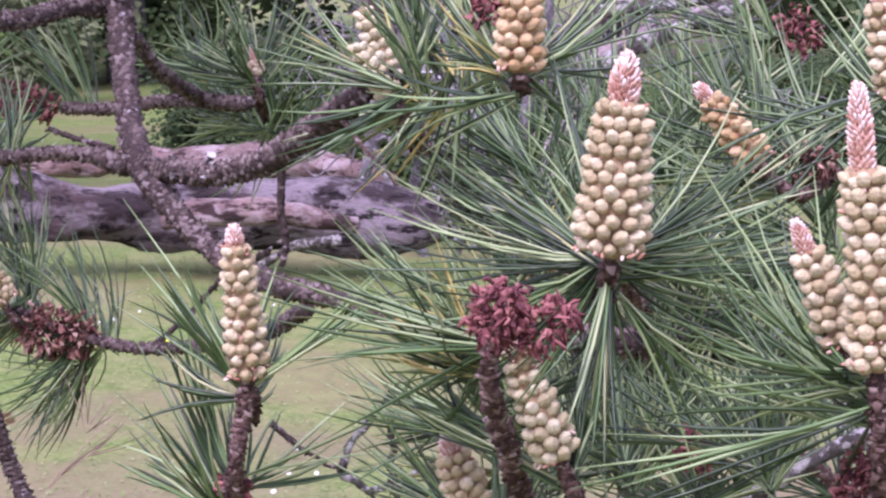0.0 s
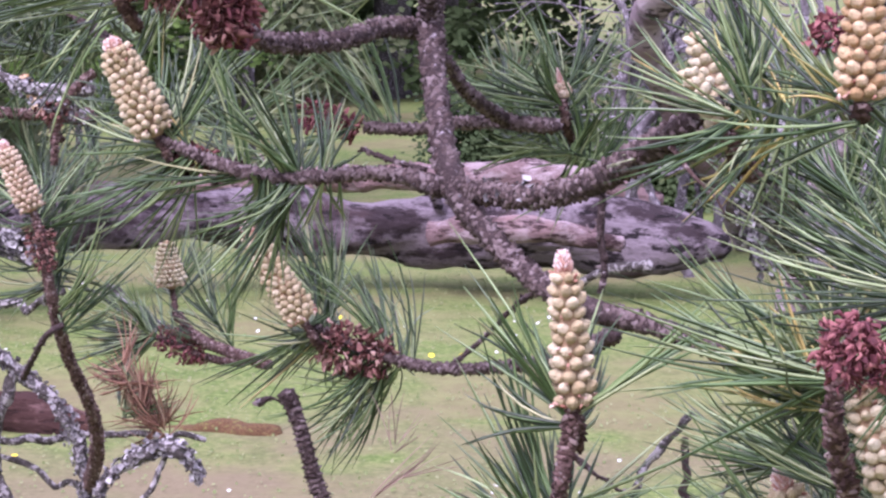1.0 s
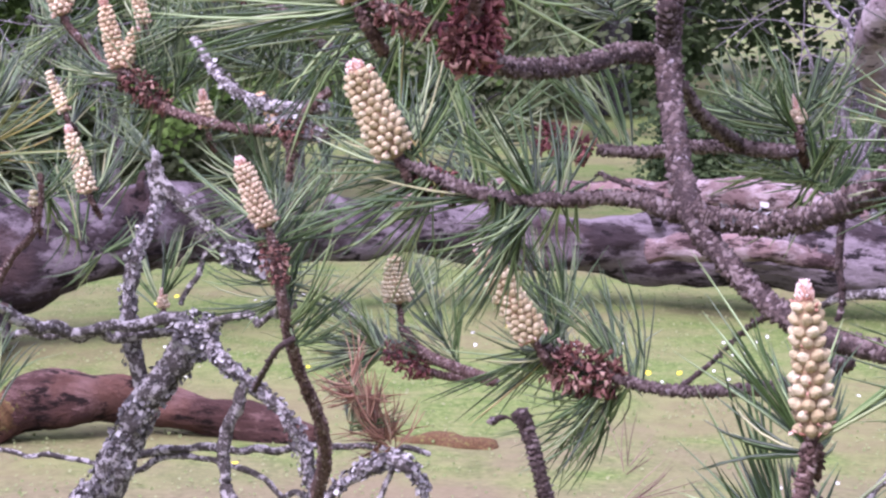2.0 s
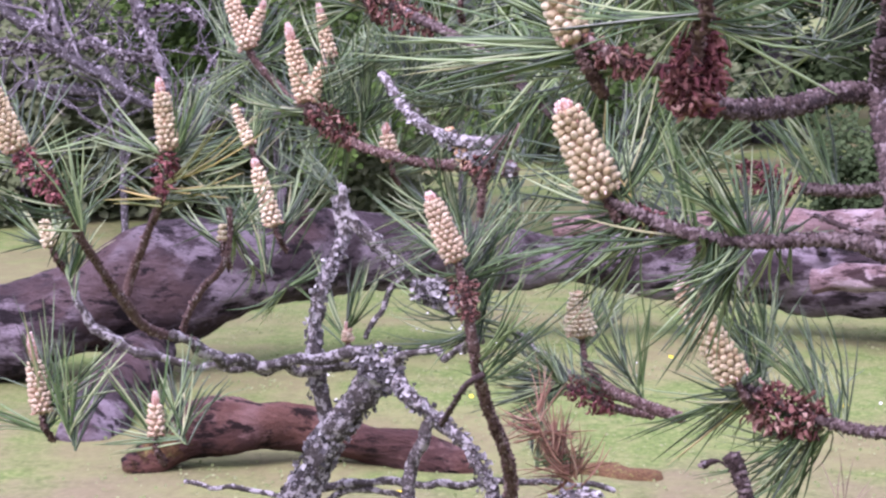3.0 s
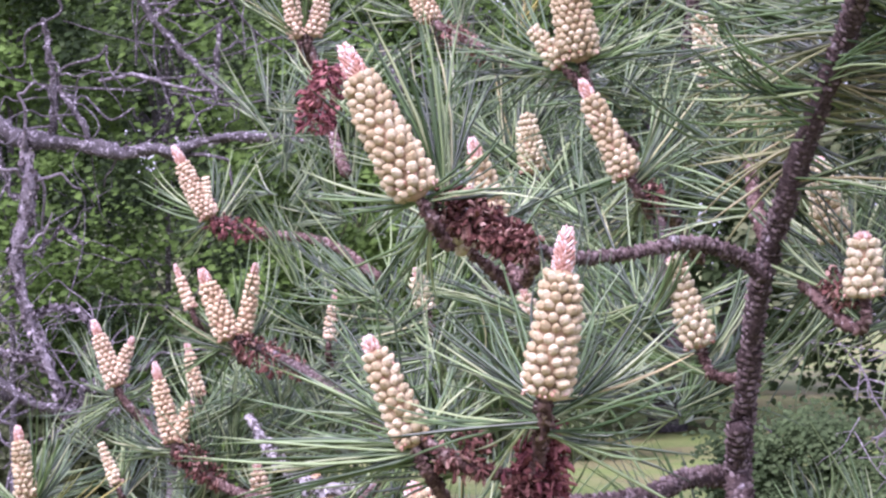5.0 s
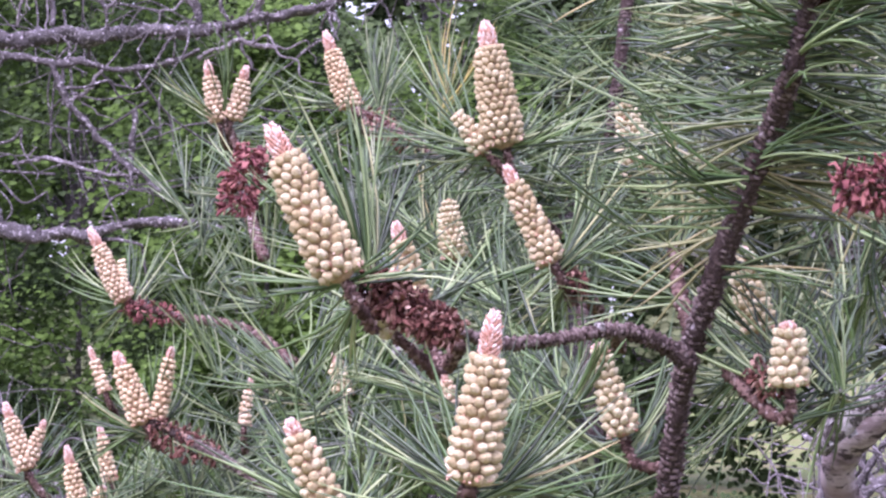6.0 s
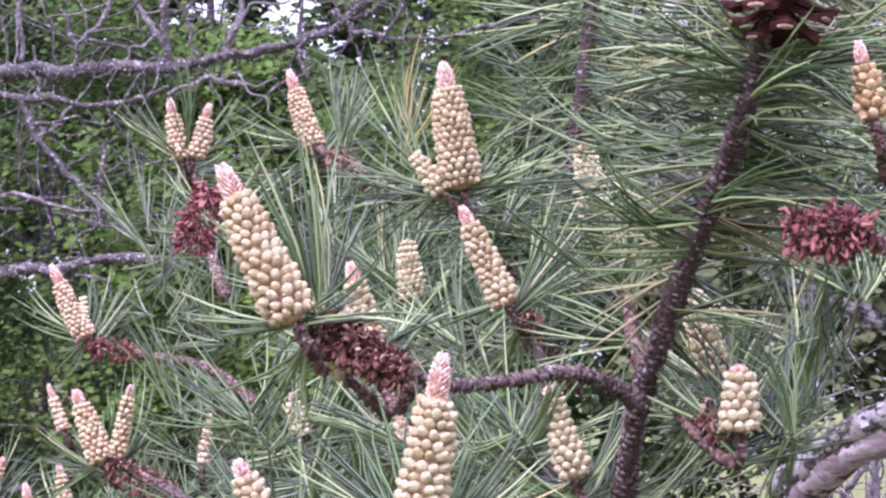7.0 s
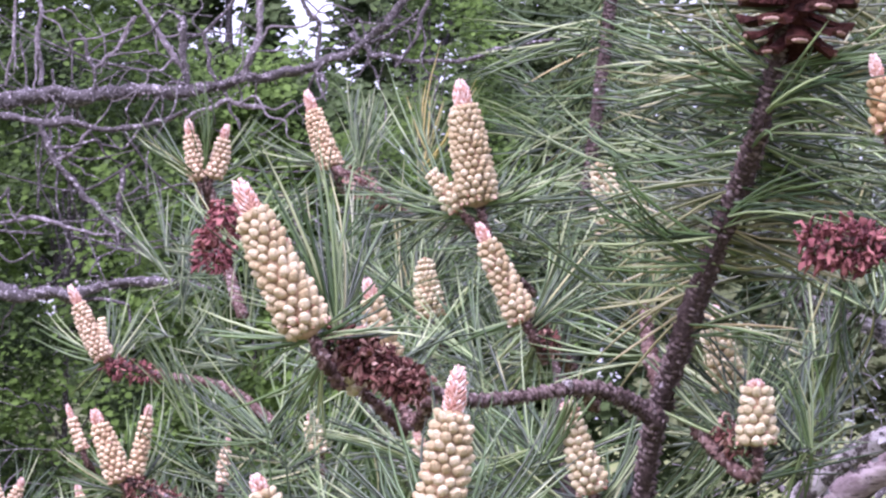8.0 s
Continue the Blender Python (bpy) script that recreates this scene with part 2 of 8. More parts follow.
def tube(shape, pts, sides=10, rough=0.12, rng=None, lumps=0.0, detail=0.35, oval=1.0):
    """A limb that tapers, with a lumpy, knotty skin and closed ends."""
    r0 = np.mean([p[3] for p in pts])
    q = smooth_path(pts, max(r0 * detail * 2, 0.0012))
    p, r = q[:, :3], q[:, 3]
    t, a, b = frames_along(p)
    ang = np.linspace(0, 2 * np.pi, sides, endpoint=False)
    k = rng.normal(0, rough, (len(p), sides)) if rough else np.zeros((len(p), sides))
    k = 0.6 * k + 0.4 * np.roll(k, 1, 0)
    if lumps:
        s = np.linspace(0, 1, len(p))[:, None] * len(p) * 0.35
        ph = rng.uniform(0, 6.3, 6)
        k += lumps * (np.sin(s * 1.1 + ph[0] + 2 * ang) + np.sin(s * 0.47 + ph[1] - ang) + np.sin(s * 0.23 + ph[2])) / 2
    rad = r[:, None] * (1 + k)
    ring = p[:, None] + rad[..., None] * (np.cos(ang)[None, :, None] * a[:, None] + oval * np.sin(ang)[None, :, None] * b[:, None])
    n = len(p)
    v = np.concatenate([ring.reshape(-1, 3), p[:1] - t[:1] * r[:1, None] * 0.5, p[-1:] + t[-1:] * r[-1:, None] * 0.6])
    f = []
    for i in range(n - 1):
        for j in range(sides):
            j2 = (j + 1) % sides
            f.append((i * sides + j, i * sides + j2, (i + 1) * sides + j2, (i + 1) * sides + j))
    for j in range(sides):
        j2 = (j + 1) % sides
        f.append((n * sides, n * sides, j2, j)[1:])
        f.append((n * sides + 1, (n - 1) * sides + j, (n - 1) * sides + j2))
    shape.v.append(v)
    shape.f.extend([tuple(x + shape.n for x in fa) for fa in f])
    shape.n += len(v)
    return q


def pegs(shape, q, rng, density=900, size=0.0022):
    """The scale-like leaf bases that stand out all along a pine twig."""
    p, r = q[:, :3], q[:, 3]
    t, a, b = frames_along(p)
    seg = np.linalg.norm(np.diff(p, axis=0), axis=1)
    n = int(seg.sum() * density)
    i = np.linspace(0, len(p) - 1, n).round().astype(int)
    ang = np.arange(n) * 2.39996 + rng.normal(0, 0.25, n)
    out = np.cos(ang)[:, None] * a[i] + np.sin(ang)[:, None] * b[i]
    side = np.cross(t[i], out)
    s = size * rng.uniform(0.6, 1.3, n)[:, None]
    base = p[i] + out * r[i][:, None] * 0.85
    s = np.minimum(s, np.maximum(0.0020, 0.4 * r[i])[:, None])
    tip = base + out * s * rng.uniform(0.4, 1.4, (n, 1)) + t[i] * s * rng.uniform(-0.2, 1.3, (n, 1)) + side * s * rng.normal(0, 0.35, (n, 1))
    v = np.stack([base - side * s * 0.9 - t[i] * s * 0.3, base + side * s * 0.9 - t[i] * s * 0.3, base + side * s * 0.6 + t[i] * s * 0.7, base - side * s * 0.6 + t[i] * s * 0.7, tip - side * s * 0.25, tip + side * s * 0.25], 1)
    k = np.arange(n)[:, None] * 6
    shape.f.extend((np.concatenate([k + [0, 1, 5, 4], k + [4, 5, 2, 3]]) + shape.n).tolist())
    shape.f.extend((np.concatenate([k + [1, 2, 5], k + [0, 4, 3]]) + shape.n).tolist())
    shape.v.append(v.reshape(-1, 3))
    shape.n += 6 * n


def needles(shape, root, way, length, rng, width=0.0013, bend=0.12, segs=4, sag=0.10, curl=(0, 0, 0)):
    """Slender bent needles from roots along ways: three-sided, tapering to a point."""
    n = len(root)
    way = unit(way)
    side = unit(np.cross(way, rng.normal(0, 1, (n, 3))))
    up = np.cross(side, way)
    s = np.linspace(0, 1, segs + 1)[None, :, None]
    amp = rng.normal(bend, bend * 0.9, (n, 1, 1))
    L = np.asarray(length, float).reshape(n, 1, 1)
    p = root[:, None] + way[:, None] * L * s + up[:, None] * L * amp * s**2 + np.asarray(curl) * L * rng.uniform(0.2, 1.2, (n, 1, 1)) * s**2 + np.array([0, 0, -1.0]) * L * sag * rng.uniform(0, 1, (n, 1, 1)) * s**2
    w = width * np.asarray(rng.uniform(0.8, 1.15, n)).reshape(n, 1, 1, 1) / 2
    prof = np.array([0.75, 1.0, 1.0, 0.85, 0.15, 0.1, 0.1])[: segs + 1] if segs == 4 else np.linspace(1, 0.15, segs + 1)
    cs = [(side, 1.0, up, 0.55), (side, -1.0, up, 0.55), (up, -0.8, side, 0.0)]
    v = np.stack([p + (w[:, :, 0] * prof[None, :, None]) * (e[:, None] * k + g[:, None] * h) for e, k, g, h in cs], 2)
    m = (segs + 1) * 3
    f = []
    for i in range(segs):
        for j in range(3):
            j2 = (j + 1) % 3
            f.append((i * 3 + j, i * 3 + j2, i * 3 + 3 + j2, i * 3 + 3 + j))
    f = np.array(f)
    shape.add(v.reshape(-1, 3), (np.arange(n)[:, None, None] * m + f[None]).reshape(-1, 4))


def around(axis, ang, az):
    """Ways at an angle from an axis and an azimuth round it."""
    axis = unit(axis)
    ref = np.array([0.0, 0.0, 1.0]) if abs(axis[2]) < 0.9 else np.array([1.0, 0.0, 0.0])
    a = unit(np.cross(axis, ref))
    b = np.cross(axis, a)
    return np.cos(ang)[:, None] * axis + np.sin(ang)[:, None] * (np.cos(az)[:, None] * a + np.sin(az)[:, None] * b)


SEED = [100]


def fresh():
    SEED[0] += 1
    return np.random.default_rng(SEED[0])


def tuft(bough, a, b, count, length, lo=30, hi=80, material="needle", width=0.0016, bend=0.15, sag=0.08, label="", tip_bias=1.0, lean=(0, 0, 0), front=-0.1, curl=0.24, axis=None):
    """Needles in pairs, gathered in loose fans, from the twig between a (older) and b (its end)."""
    rng = fresh()
    a, b = np.array(a, float), np.array(b, float)
    fans = max(4, int(count * 0.075))
    ang = np.radians(rng.uniform(lo, hi, fans))
    az = np.arange(fans) * 2.39996 + rng.normal(0, 0.3, fans)
    way = unit(around(b - a if axis is None else np.array(axis, float), ang, az) + np.array(lean))
    keep = (way[:, 1] > front) | (rng.uniform(0, 1, fans) < (0.07 if front < 0 else 0.0))
    if not keep.any():
        keep[:] = True
    way = way[keep]
    fans = len(way)
    at = rng.uniform(0, 1, fans) ** (1 / tip_bias)
    sway = rng.normal(0, 0.19, (fans, 3)) + unit(b - a) * curl + np.array([0, 0, 0.05])
    n = max(fans * 2, min(fans * 5, int(count * 0.4)))
    k = np.arange(n) % fans
    way = unit(way[k] + rng.normal(0, 0.12, (n, 3)))
    s = np.clip(at[k] + rng.normal(0, 0.12, n), 0, 1)
    root = a + (b - a) * s[:, None] + way * 0.0015
    way = np.repeat(way, 2, 0) + rng.normal(0, 0.045, (2 * n, 3))
    reach = np.repeat(length * rng.uniform(0.72, 1.08, n), 2) * rng.uniform(0.94, 1.04, 2 * n)
    sh = Shape()
    needles(sh, np.repeat(root, 2, 0), way, reach, rng, width, bend, 4, sag, np.repeat(sway[k], 2, 0)[:, None])
    return part("needle_tuft", sh, material, bough, label)


def ball(shape, c, axis, r, ln, seg=6, rings=4):
    """An egg along an axis."""
    axis = unit(axis)
    ref = np.array([0.0, 0.0, 1.0]) if abs(axis[2]) < 0.9 else np.array([1.0, 0.0, 0.0])
    a = unit(np.cross(axis, ref))
    b = np.cross(axis, a)
    th = np.linspace(0, np.pi, rings + 1)[1:-1]
    ph = np.linspace(0, 2 * np.pi, seg, endpoint=False)
    v = [c - axis * ln]
    for t in th:
        for h in ph:
            v.append(c - axis * ln * np.cos(t) + r * np.sin(t) * (np.cos(h) * a + np.sin(h) * b))
    v.append(c + axis * ln)
    f = [(0, 1 + (j + 1) % seg, 1 + j) for j in range(seg)]
    last = len(v) - 1
    for i in range(rings - 2):
        for j in range(seg):
            j2 = (j + 1) % seg
            f.append((1 + i * seg + j, 1 + i * seg + j2, 1 + (i + 1) * seg + j2, 1 + (i + 1) * seg + j))
    k = 1 + (rings - 2) * seg
    f += [(last, k + j, k + (j + 1) % seg) for j in range(seg)]
    shape.v.append(np.array(v))
    shape.f.extend([tuple(x + shape.n for x in fa) for fa in f])
    shape.n += len(v)


SACS = {}


def sac_mesh(material, k):
    """A single male flower: a swollen egg, a little creased, about one unit in radius, along z."""
    if (material, k) not in SACS:
        rng = np.random.default_rng(7 + k)
        sh = Shape()
        ball(sh, np.zeros(3), np.array([0, 0, 1.0]), 1.0, 1.18, 8, 6)
        v = sh.v[0]
        ang = np.arctan2(v[:, 1], v[:, 0])
        v *= (1 + 0.05 * np.sin(3 * ang + rng.uniform(0, 6)) + 0.05 * np.sin(2.0 * v[:, 2] + rng.uniform(0, 6)))[:, None]
        v[:, 2] += 0.16 * np.maximum(v[:, 2], 0) ** 3
        SACS[material, k] = sh.mesh("flower", material)
    return SACS[material, k]


def turn_to(way):
    return Vector(way).to_track_quat("Z", "Y")


def pollen_cone(bough, base, tip, width, bud=0.22, material="pollen", label="", sac=0.0027, single=True, taper=0.74):
    """A spike of pollen flowers set in steep rows round a shoot, ending in a scaly pink bud."""
    rng = fresh()
    taper = 0.5 if bud < 0.05 else taper
    sac = sac if single else sac * 1.15
    base, tip = np.array(base, float), np.array(tip, float)
    axis, L = unit(tip - base), np.linalg.norm(tip - base)
    body = L * (1 - bud)
    core = Shape()
    end = base + axis * body
    bow = unit(np.cross(axis, rng.normal(0, 1, 3))) * L * rng.normal(0, 0.02)
    mid = (base + end) / 2 + bow
    R = max(width / 2 - sac * 1.12, width * 0.24)
    tube(core, [(*base, R * 0.7), (*(base * 0.7 + end * 0.3 + bow * 0.8), R * 0.86), (*mid, R * 0.84), (*end, R * 0.72 * taper)], 10, 0.05, rng)
    cone = part("pollen_cone", core, "cone_core", bough, label)
    m = max(6, int(round(2 * np.pi * R / (sac * 2.06))))
    pitch = sac * 1.66
    n_rows = max(3, int(round(body / pitch)))
    twist = rng.choice([-1, 1]) * 0.07
    sacs = Shape()
    k = 0
    for i in range(n_rows):
        s = (i + 0.5) / n_rows
        prof = min(1.0, 0.80 + s * 1.5) * (1 - (1 - taper) * max(0, s - 0.15) / 0.85)
        if s > 0.86:
            prof *= 1 - 1.6 * (s - 0.86)
        c = base + (end - base) * s + bow * 4 * s * (1 - s)
        rr = max(R * prof, sac * 0.8)
        for j in range(m):
            az = (j + 0.5 * (i % 2) + twist * i + rng.normal(0, 0.08)) * 2 * np.pi / m
            out = around(axis, np.array([np.pi / 2]), np.array([az]))[0]
            way = unit(out + axis * (0.25 + 0.5 * s) + rng.normal(0, 0.08, 3))
            place = c + out * rr * rng.uniform(0.96, 1.05) + axis * rng.normal(0, sac * 0.16)
            size = sac * rng.uniform(0.84, 1.09) * (0.35 + 0.65 * prof)
            if single:
                ob = new("flower", sac_mesh(material, k % 4))
                ob.parent = cone
                ob.matrix_basis = Matrix.LocRotScale(Vector(place), turn_to(way), Vector((size, size, size * rng.uniform(0.98, 1.18))))
            else:
                ball(sacs, place, way, size, size * 1.15, 6, 4)
            k += 1
    if sacs.n:
        me = part("flower", sacs, material + "_set", bough, "", kind="stuff")
        me.parent, me.location = cone, (0, 0, 0)
    br_sh = Shape()
    for q in range(int(20 + body * 650)):
        s = rng.uniform(0, 1) ** 2.0
        out = around(axis, np.array([np.pi / 2]), np.array([q * 2.39996]))[0]
        c = base + (end - base) * s + out * (R + sac * (rng.uniform(0.3, 0.95) - 0.45 * min(1, s * 4))) * (1 - (1 - taper) * s * 0.9)
        ball(br_sh, c, unit(out + axis * rng.uniform(-0.6, 1.0) + rng.normal(0, 0.3, 3)), sac * 0.26, sac * rng.uniform(0.4, 0.8), 4, 3)
    bs = part("bract", br_sh, "bract", bough, "papery pinkish scales", kind="stuff")
    bs.parent, bs.location = cone, (0, 0, 0)
    if bud > 0:
        low, top = Shape(), Shape()
        bl, br = L * bud, width * 0.17
        tube(low, [(*end, br * 0.85), (*(end + axis * bl * 0.5), br * 0.8), (*(end + axis * bl * 0.88), br * 0.35)], 8, 0.04, rng)
        m = int(46 + bl * 5200)
        for q in range(m):
            s = (q + 0.5) / m
            out = around(axis, np.array([np.pi / 2]), np.array([q * 2.39996]))[0]
            prof = br * (0.92 + 0.12 * math.sin(s * 3.1)) * (1 - 0.66 * s**2.6)
            sh = low if rng.uniform() > 0.10 + 0.8 * s else top
            ball(sh, end + axis * bl * s + out * prof, axis + out * (1.0 - 0.6 * s) + rng.normal(0, 0.2, 3), br * rng.uniform(0.13, 0.19), br * rng.uniform(0.34, 0.58), 5, 4)
        bd = part("bud", low, "bud_red", bough, "scaly orange-pink bud")
        bd.parent, bd.location = cone, (0, 0, 0)
        bt = part("bud_tip", top, "bud", bough, "whitish pink bud scales")
        bt.parent, bt.location = cone, (0, 0, 0)
    return cone


def spent_cone(bough, a, b, width, count=90, material="spent", size=0.0042, label="shrivelled red-brown spent flowers"):
    """Last year's flowers, dried to curled husks round the twig."""
    rng = fresh()
    a, b = np.array(a, float), np.array(b, float)
    sh = Shape()
    axis = unit(b - a)
    count, size = int(count * 2.2), size * 0.6
    for i in range(count):
        s = rng.uniform(0, 1)
        out = around(axis, np.array([np.radians(rng.uniform(65, 115))]), np.array([i * 2.39996]))[0]
        prof = width / 2 * (0.55 + 0.45 * math.sin(math.pi * min(1, s * 0.9 + 0.12)))
        c = a + (b - a) * s + out * prof * rng.uniform(0.45, 0.95)
        way = unit(out + np.array([0, 0, -0.5]) + rng.normal(0, 0.45, 3))
        e = c + way * size * rng.uniform(0.7, 2.4)
        m = (c + e) / 2 + rng.normal(0, size * 0.42, 3)
        if i % 2:
            w = size * rng.uniform(0.13, 0.40)
            tube(sh, [(*c, w * 0.7), (*m, w * 1.25), (*e, w * 0.5)], 5, 0.3, rng, detail=1.2)
        else:
            side = unit(np.cross(way, rng.normal(0, 1, 3))) * size * rng.uniform(0.3, 0.75)
            fold = unit(np.cross(side, way)) * size * rng.uniform(0.1, 0.35)
            sh.add([c - side * 0.4, c + side * 0.4, m + side, m + fold, m - side, e + side * rng.uniform(0.1, 0.6), e - side * rng.uniform(0.0, 0.5)], [(0, 1, 3, 3), (1, 2, 3, 3), (0, 3, 4, 4), (2, 5, 3, 3), (3, 5, 6, 6), (3, 6, 4, 4)])
            sh.f[-6:] = [tuple(dict.fromkeys(f)) for f in sh.f[-6:]]
    return part("husk", sh, material, bough, label, kind="stuff")


def crooked(pts, rng, amount):
    """The same way with kinks between its points."""
    q = np.array(pts, float)
    out = [q[0]]
    for a, b in zip(q, q[1:]):
        d = np.linalg.norm(b[:3] - a[:3])
        for s in (0.33, 0.66):
            m = a + (b - a) * s
            m[:3] += rng.normal(0, d * amount, 3)
            m[3] *= rng.uniform(0.85, 1.2)
            out.append(m)
        out.append(b)
    return [tuple(p) for p in out]


def limb(bough, pts, material="bark", rough=0.16, lumps=0.12, peg=4200, peg_size=0.0021, name="limb", label="", sides=12, kink=0.0, sprigs=0):
    rng = fresh()
    sh = Shape()
    if kink:
        pts = crooked(pts, rng, kink)
    for _ in range(sprigs):
        a = np.array(pts[rng.integers(1, len(pts))])
        ln = rng.uniform(0.12, 0.4)
        d = unit(rng.normal(0, 1, 3) * (1, 0.5, 1))
        b, c = a[:3] + d * ln * 0.5 + rng.normal(0, ln * 0.12, 3), a[:3] + d * ln + rng.normal(0, ln * 0.2, 3) - (0, 0, ln * 0.2)
        r = min(a[3] * 0.5, 0.008)
        tube(sh, crooked([(*a[:3], r), (*b, r * 0.75), (*c, r * 0.35)], rng, 0.1), 6, 0.12, rng)
    q = tube(sh, pts, sides, rough, rng, lumps)
    ob = part(name, sh, material, bough, label)
    if peg and material in ("bark", "bark_young"):
        sc = Shape()
        pegs(sc, q, rng, peg, peg_size)
        scales = part("bark_scale", sc, material + "_scale", bough, kind="stuff")
        scales.parent, scales.location = ob, (0, 0, 0)
    return ob


def flakes(bough, pts, count, size=0.004, material="lichen_leaf", spread=1.0):
    """Crinkled leaflets of lichen that stand out from a limb."""
    rng = fresh()
    count = int(count * 0.8)
    q = smooth_path(pts, 0.003)
    p, r = q[:, :3], q[:, 3]
    t, a, b = frames_along(p)
    i = rng.integers(0, len(p), count)
    ang = rng.uniform(0, 2 * np.pi, count)
    out = np.cos(ang)[:, None] * a[i] + np.sin(ang)[:, None] * b[i]
    c = p[i] + out * (r[i] * rng.uniform(0.75, 0.92 + 0.12 * spread, count))[:, None]
    u = unit(np.cross(out, rng.normal(0, 1, (count, 3))) + 0.45 * out + rng.normal(0, 0.25, (count, 3)))
    w = unit(np.cross(u, out + rng.normal(0, 0.3, (count, 3))))
    nn = np.cross(u, w)
    s = size * 0.62 * rng.uniform(0.4, 1.6, (count, 1))
    v = np.stack([c, c + u * s * 0.6 + w * s * 0.55, c + u * s * 1.1 + nn * s * 0.3, c + u * s * 0.5 - w * s * 0.6, c + u * s * 0.5 + nn * s * 0.45], 1)
    k = np.arange(count)[:, None] * 5
    sh = Shape()
    sh.add(v, np.concatenate([k + [0, 1, 4], k + [1, 2, 4], k + [2, 3, 4], k + [3, 0, 4]]))
    return part("lichen", sh, material, bough, "pale grey-green crinkled lichen", kind="stuff")


leaf_mat("bark_scale", [(0.0, (0.028, 0.018, 0.017)), (0.5, (0.105, 0.076, 0.072)), (0.85, (0.165, 0.128, 0.125)), (1.0, (0.21, 0.17, 0.17))], 0.9, 0.15)
leaf_mat("bark_young_scale", [(0.0, (0.035, 0.02, 0.018)), (0.5, (0.10, 0.06, 0.053)), (0.85, (0.19, 0.125, 0.112)), (1.0, (0.33, 0.26, 0.24))], 0.9, 0.15)
leaf_mat("lichen_far", [(0.0, (0.04, 0.033, 0.036)), (0.6, (0.14, 0.12, 0.13)), (1.0, (0.33, 0.30, 0.32))], 0.9, 0.1)
leaf_mat("lichen_leaf", [(0.0, (0.05, 0.046, 0.048)), (0.35, (0.17, 0.16, 0.165)), (0.7, (0.29, 0.275, 0.285)), (1.0, (0.44, 0.43, 0.43))], 0.9, 0.1)


def seed_cone(bough, a, b, width, label="open woody brown seed cone"):
    """An opened pine cone: thick scales in a spiral, each with a paler knob."""
    rng = fresh()
    a, b = np.array(a, float), np.array(b, float)
    axis, L = unit(b - a), np.linalg.norm(b - a)
    core = Shape()
    tube(core, [(*a, width * 0.12), (*b, width * 0.06)], 8, 0.1, rng)
    cone = part("seed_cone", core, "woody", bough, label)
    if "scale" not in SACS:
        sh = Shape()
        u = np.linspace(0, 1, 5)
        top, bot = [], []
        for x in u:
            wd = 0.06 + 0.24 * x**0.8 if x < 0.9 else 0.25
            for k in (-1, -0.4, 0.4, 1):
                z = 0.10 * x * x - 0.07 * abs(k)
                top.append((x, k * wd, z + 0.05 + 0.10 * (x > 0.9)))
                bot.append((x, k * wd, z - 0.02))
        v = np.array(top + bot)
        f = []
        for i in range(4):
            for j in range(3):
                q = i * 4 + j
                f += [(q, q + 1, q + 5, q + 4), (20 + q, 24 + q, 25 + q, 21 + q)]
        for i in range(4):
            f += [(i * 4, i * 4 + 4, 24 + i * 4, 20 + i * 4), (i * 4 + 3, 23 + i * 4, 27 + i * 4, i * 4 + 7)]
        f += [(16 + j, 17 + j, 37 + j, 36 + j) for j in range(3)]
        sh.v.append(v)
        sh.f.extend(f)
        sh.n = len(v)
        SACS["scale"] = sh.mesh("cone_scale", "woody", False)
        kn = Shape()
        ball(kn, np.array([1.0, 0, 0.12]), np.array([0, 1.0, 0]), 0.055, 0.17, 6, 4)
        cone_mat("knob", [(0.0, (0.34, 0.22, 0.185)), (1.0, (0.52, 0.39, 0.34))], (0.2, 0.1, 0.07))
        SACS["knob"] = kn.mesh("scale_knob", "knob")
    n = 34
    for i in range(n):
        s = (i + 0.5) / n
        out = around(axis, np.array([np.radians(142 - 92 * s)]), np.array([i * 2.39996]))[0]
        size = width / 2 * (0.62 + 0.42 * math.sin(math.pi * min(1, s * 0.85 + 0.15)))
        z = unit(axis - out * (axis @ out))
        m = Matrix((out, np.cross(z, out), z)).transposed().to_4x4()
        m = Matrix.Translation(Vector(a + axis * L * s * 0.9)) @ m @ Matrix.Scale(size, 4)
        for nm in ("scale", "knob"):
            ob = new("cone_scale" if nm == "scale" else "scale_knob", SACS[nm])
            ob.parent = cone
            ob.matrix_basis = m
    return cone


def thicket(bough, low, high, count, material="bark_far"):
    """A tangle of fine crooked dead twigs between two corners."""
    rng = fresh()
    low, high = np.array(low), np.array(high)
    sh = Shape()
    for _ in range(count):
        a = rng.uniform(low, high)
        d = unit(rng.normal(0, 1, 3) * (1, 0.4, 0.8))
        ln = rng.uniform(0.25, 0.8)
        r = rng.uniform(0.002, 0.006)
        pts = [(*a, r)]
        for k in range(3):
            d = unit(d + rng.normal(0, 0.35, 3) + (0, 0, 0.05))
            a = a + d * ln / 3
            pts.append((*a, r * (0.8 - 0.2 * k)))
            if rng.uniform() < 0.6:
                e = a + unit(d + rng.normal(0, 0.7, 3)) * ln * 0.3
                tube(sh, [(*a, r * 0.5), (*((a + e) / 2 + rng.normal(0, 0.015, 3)), r * 0.4), (*e, r * 0.25)], 5, 0.1, rng, detail=2.5)
        tube(sh, pts, 6, 0.12, rng, detail=2.0)
    return part("twig_tangle", sh, material, bough, "tangle of fine grey-mauve dead twigs", kind="stuff")

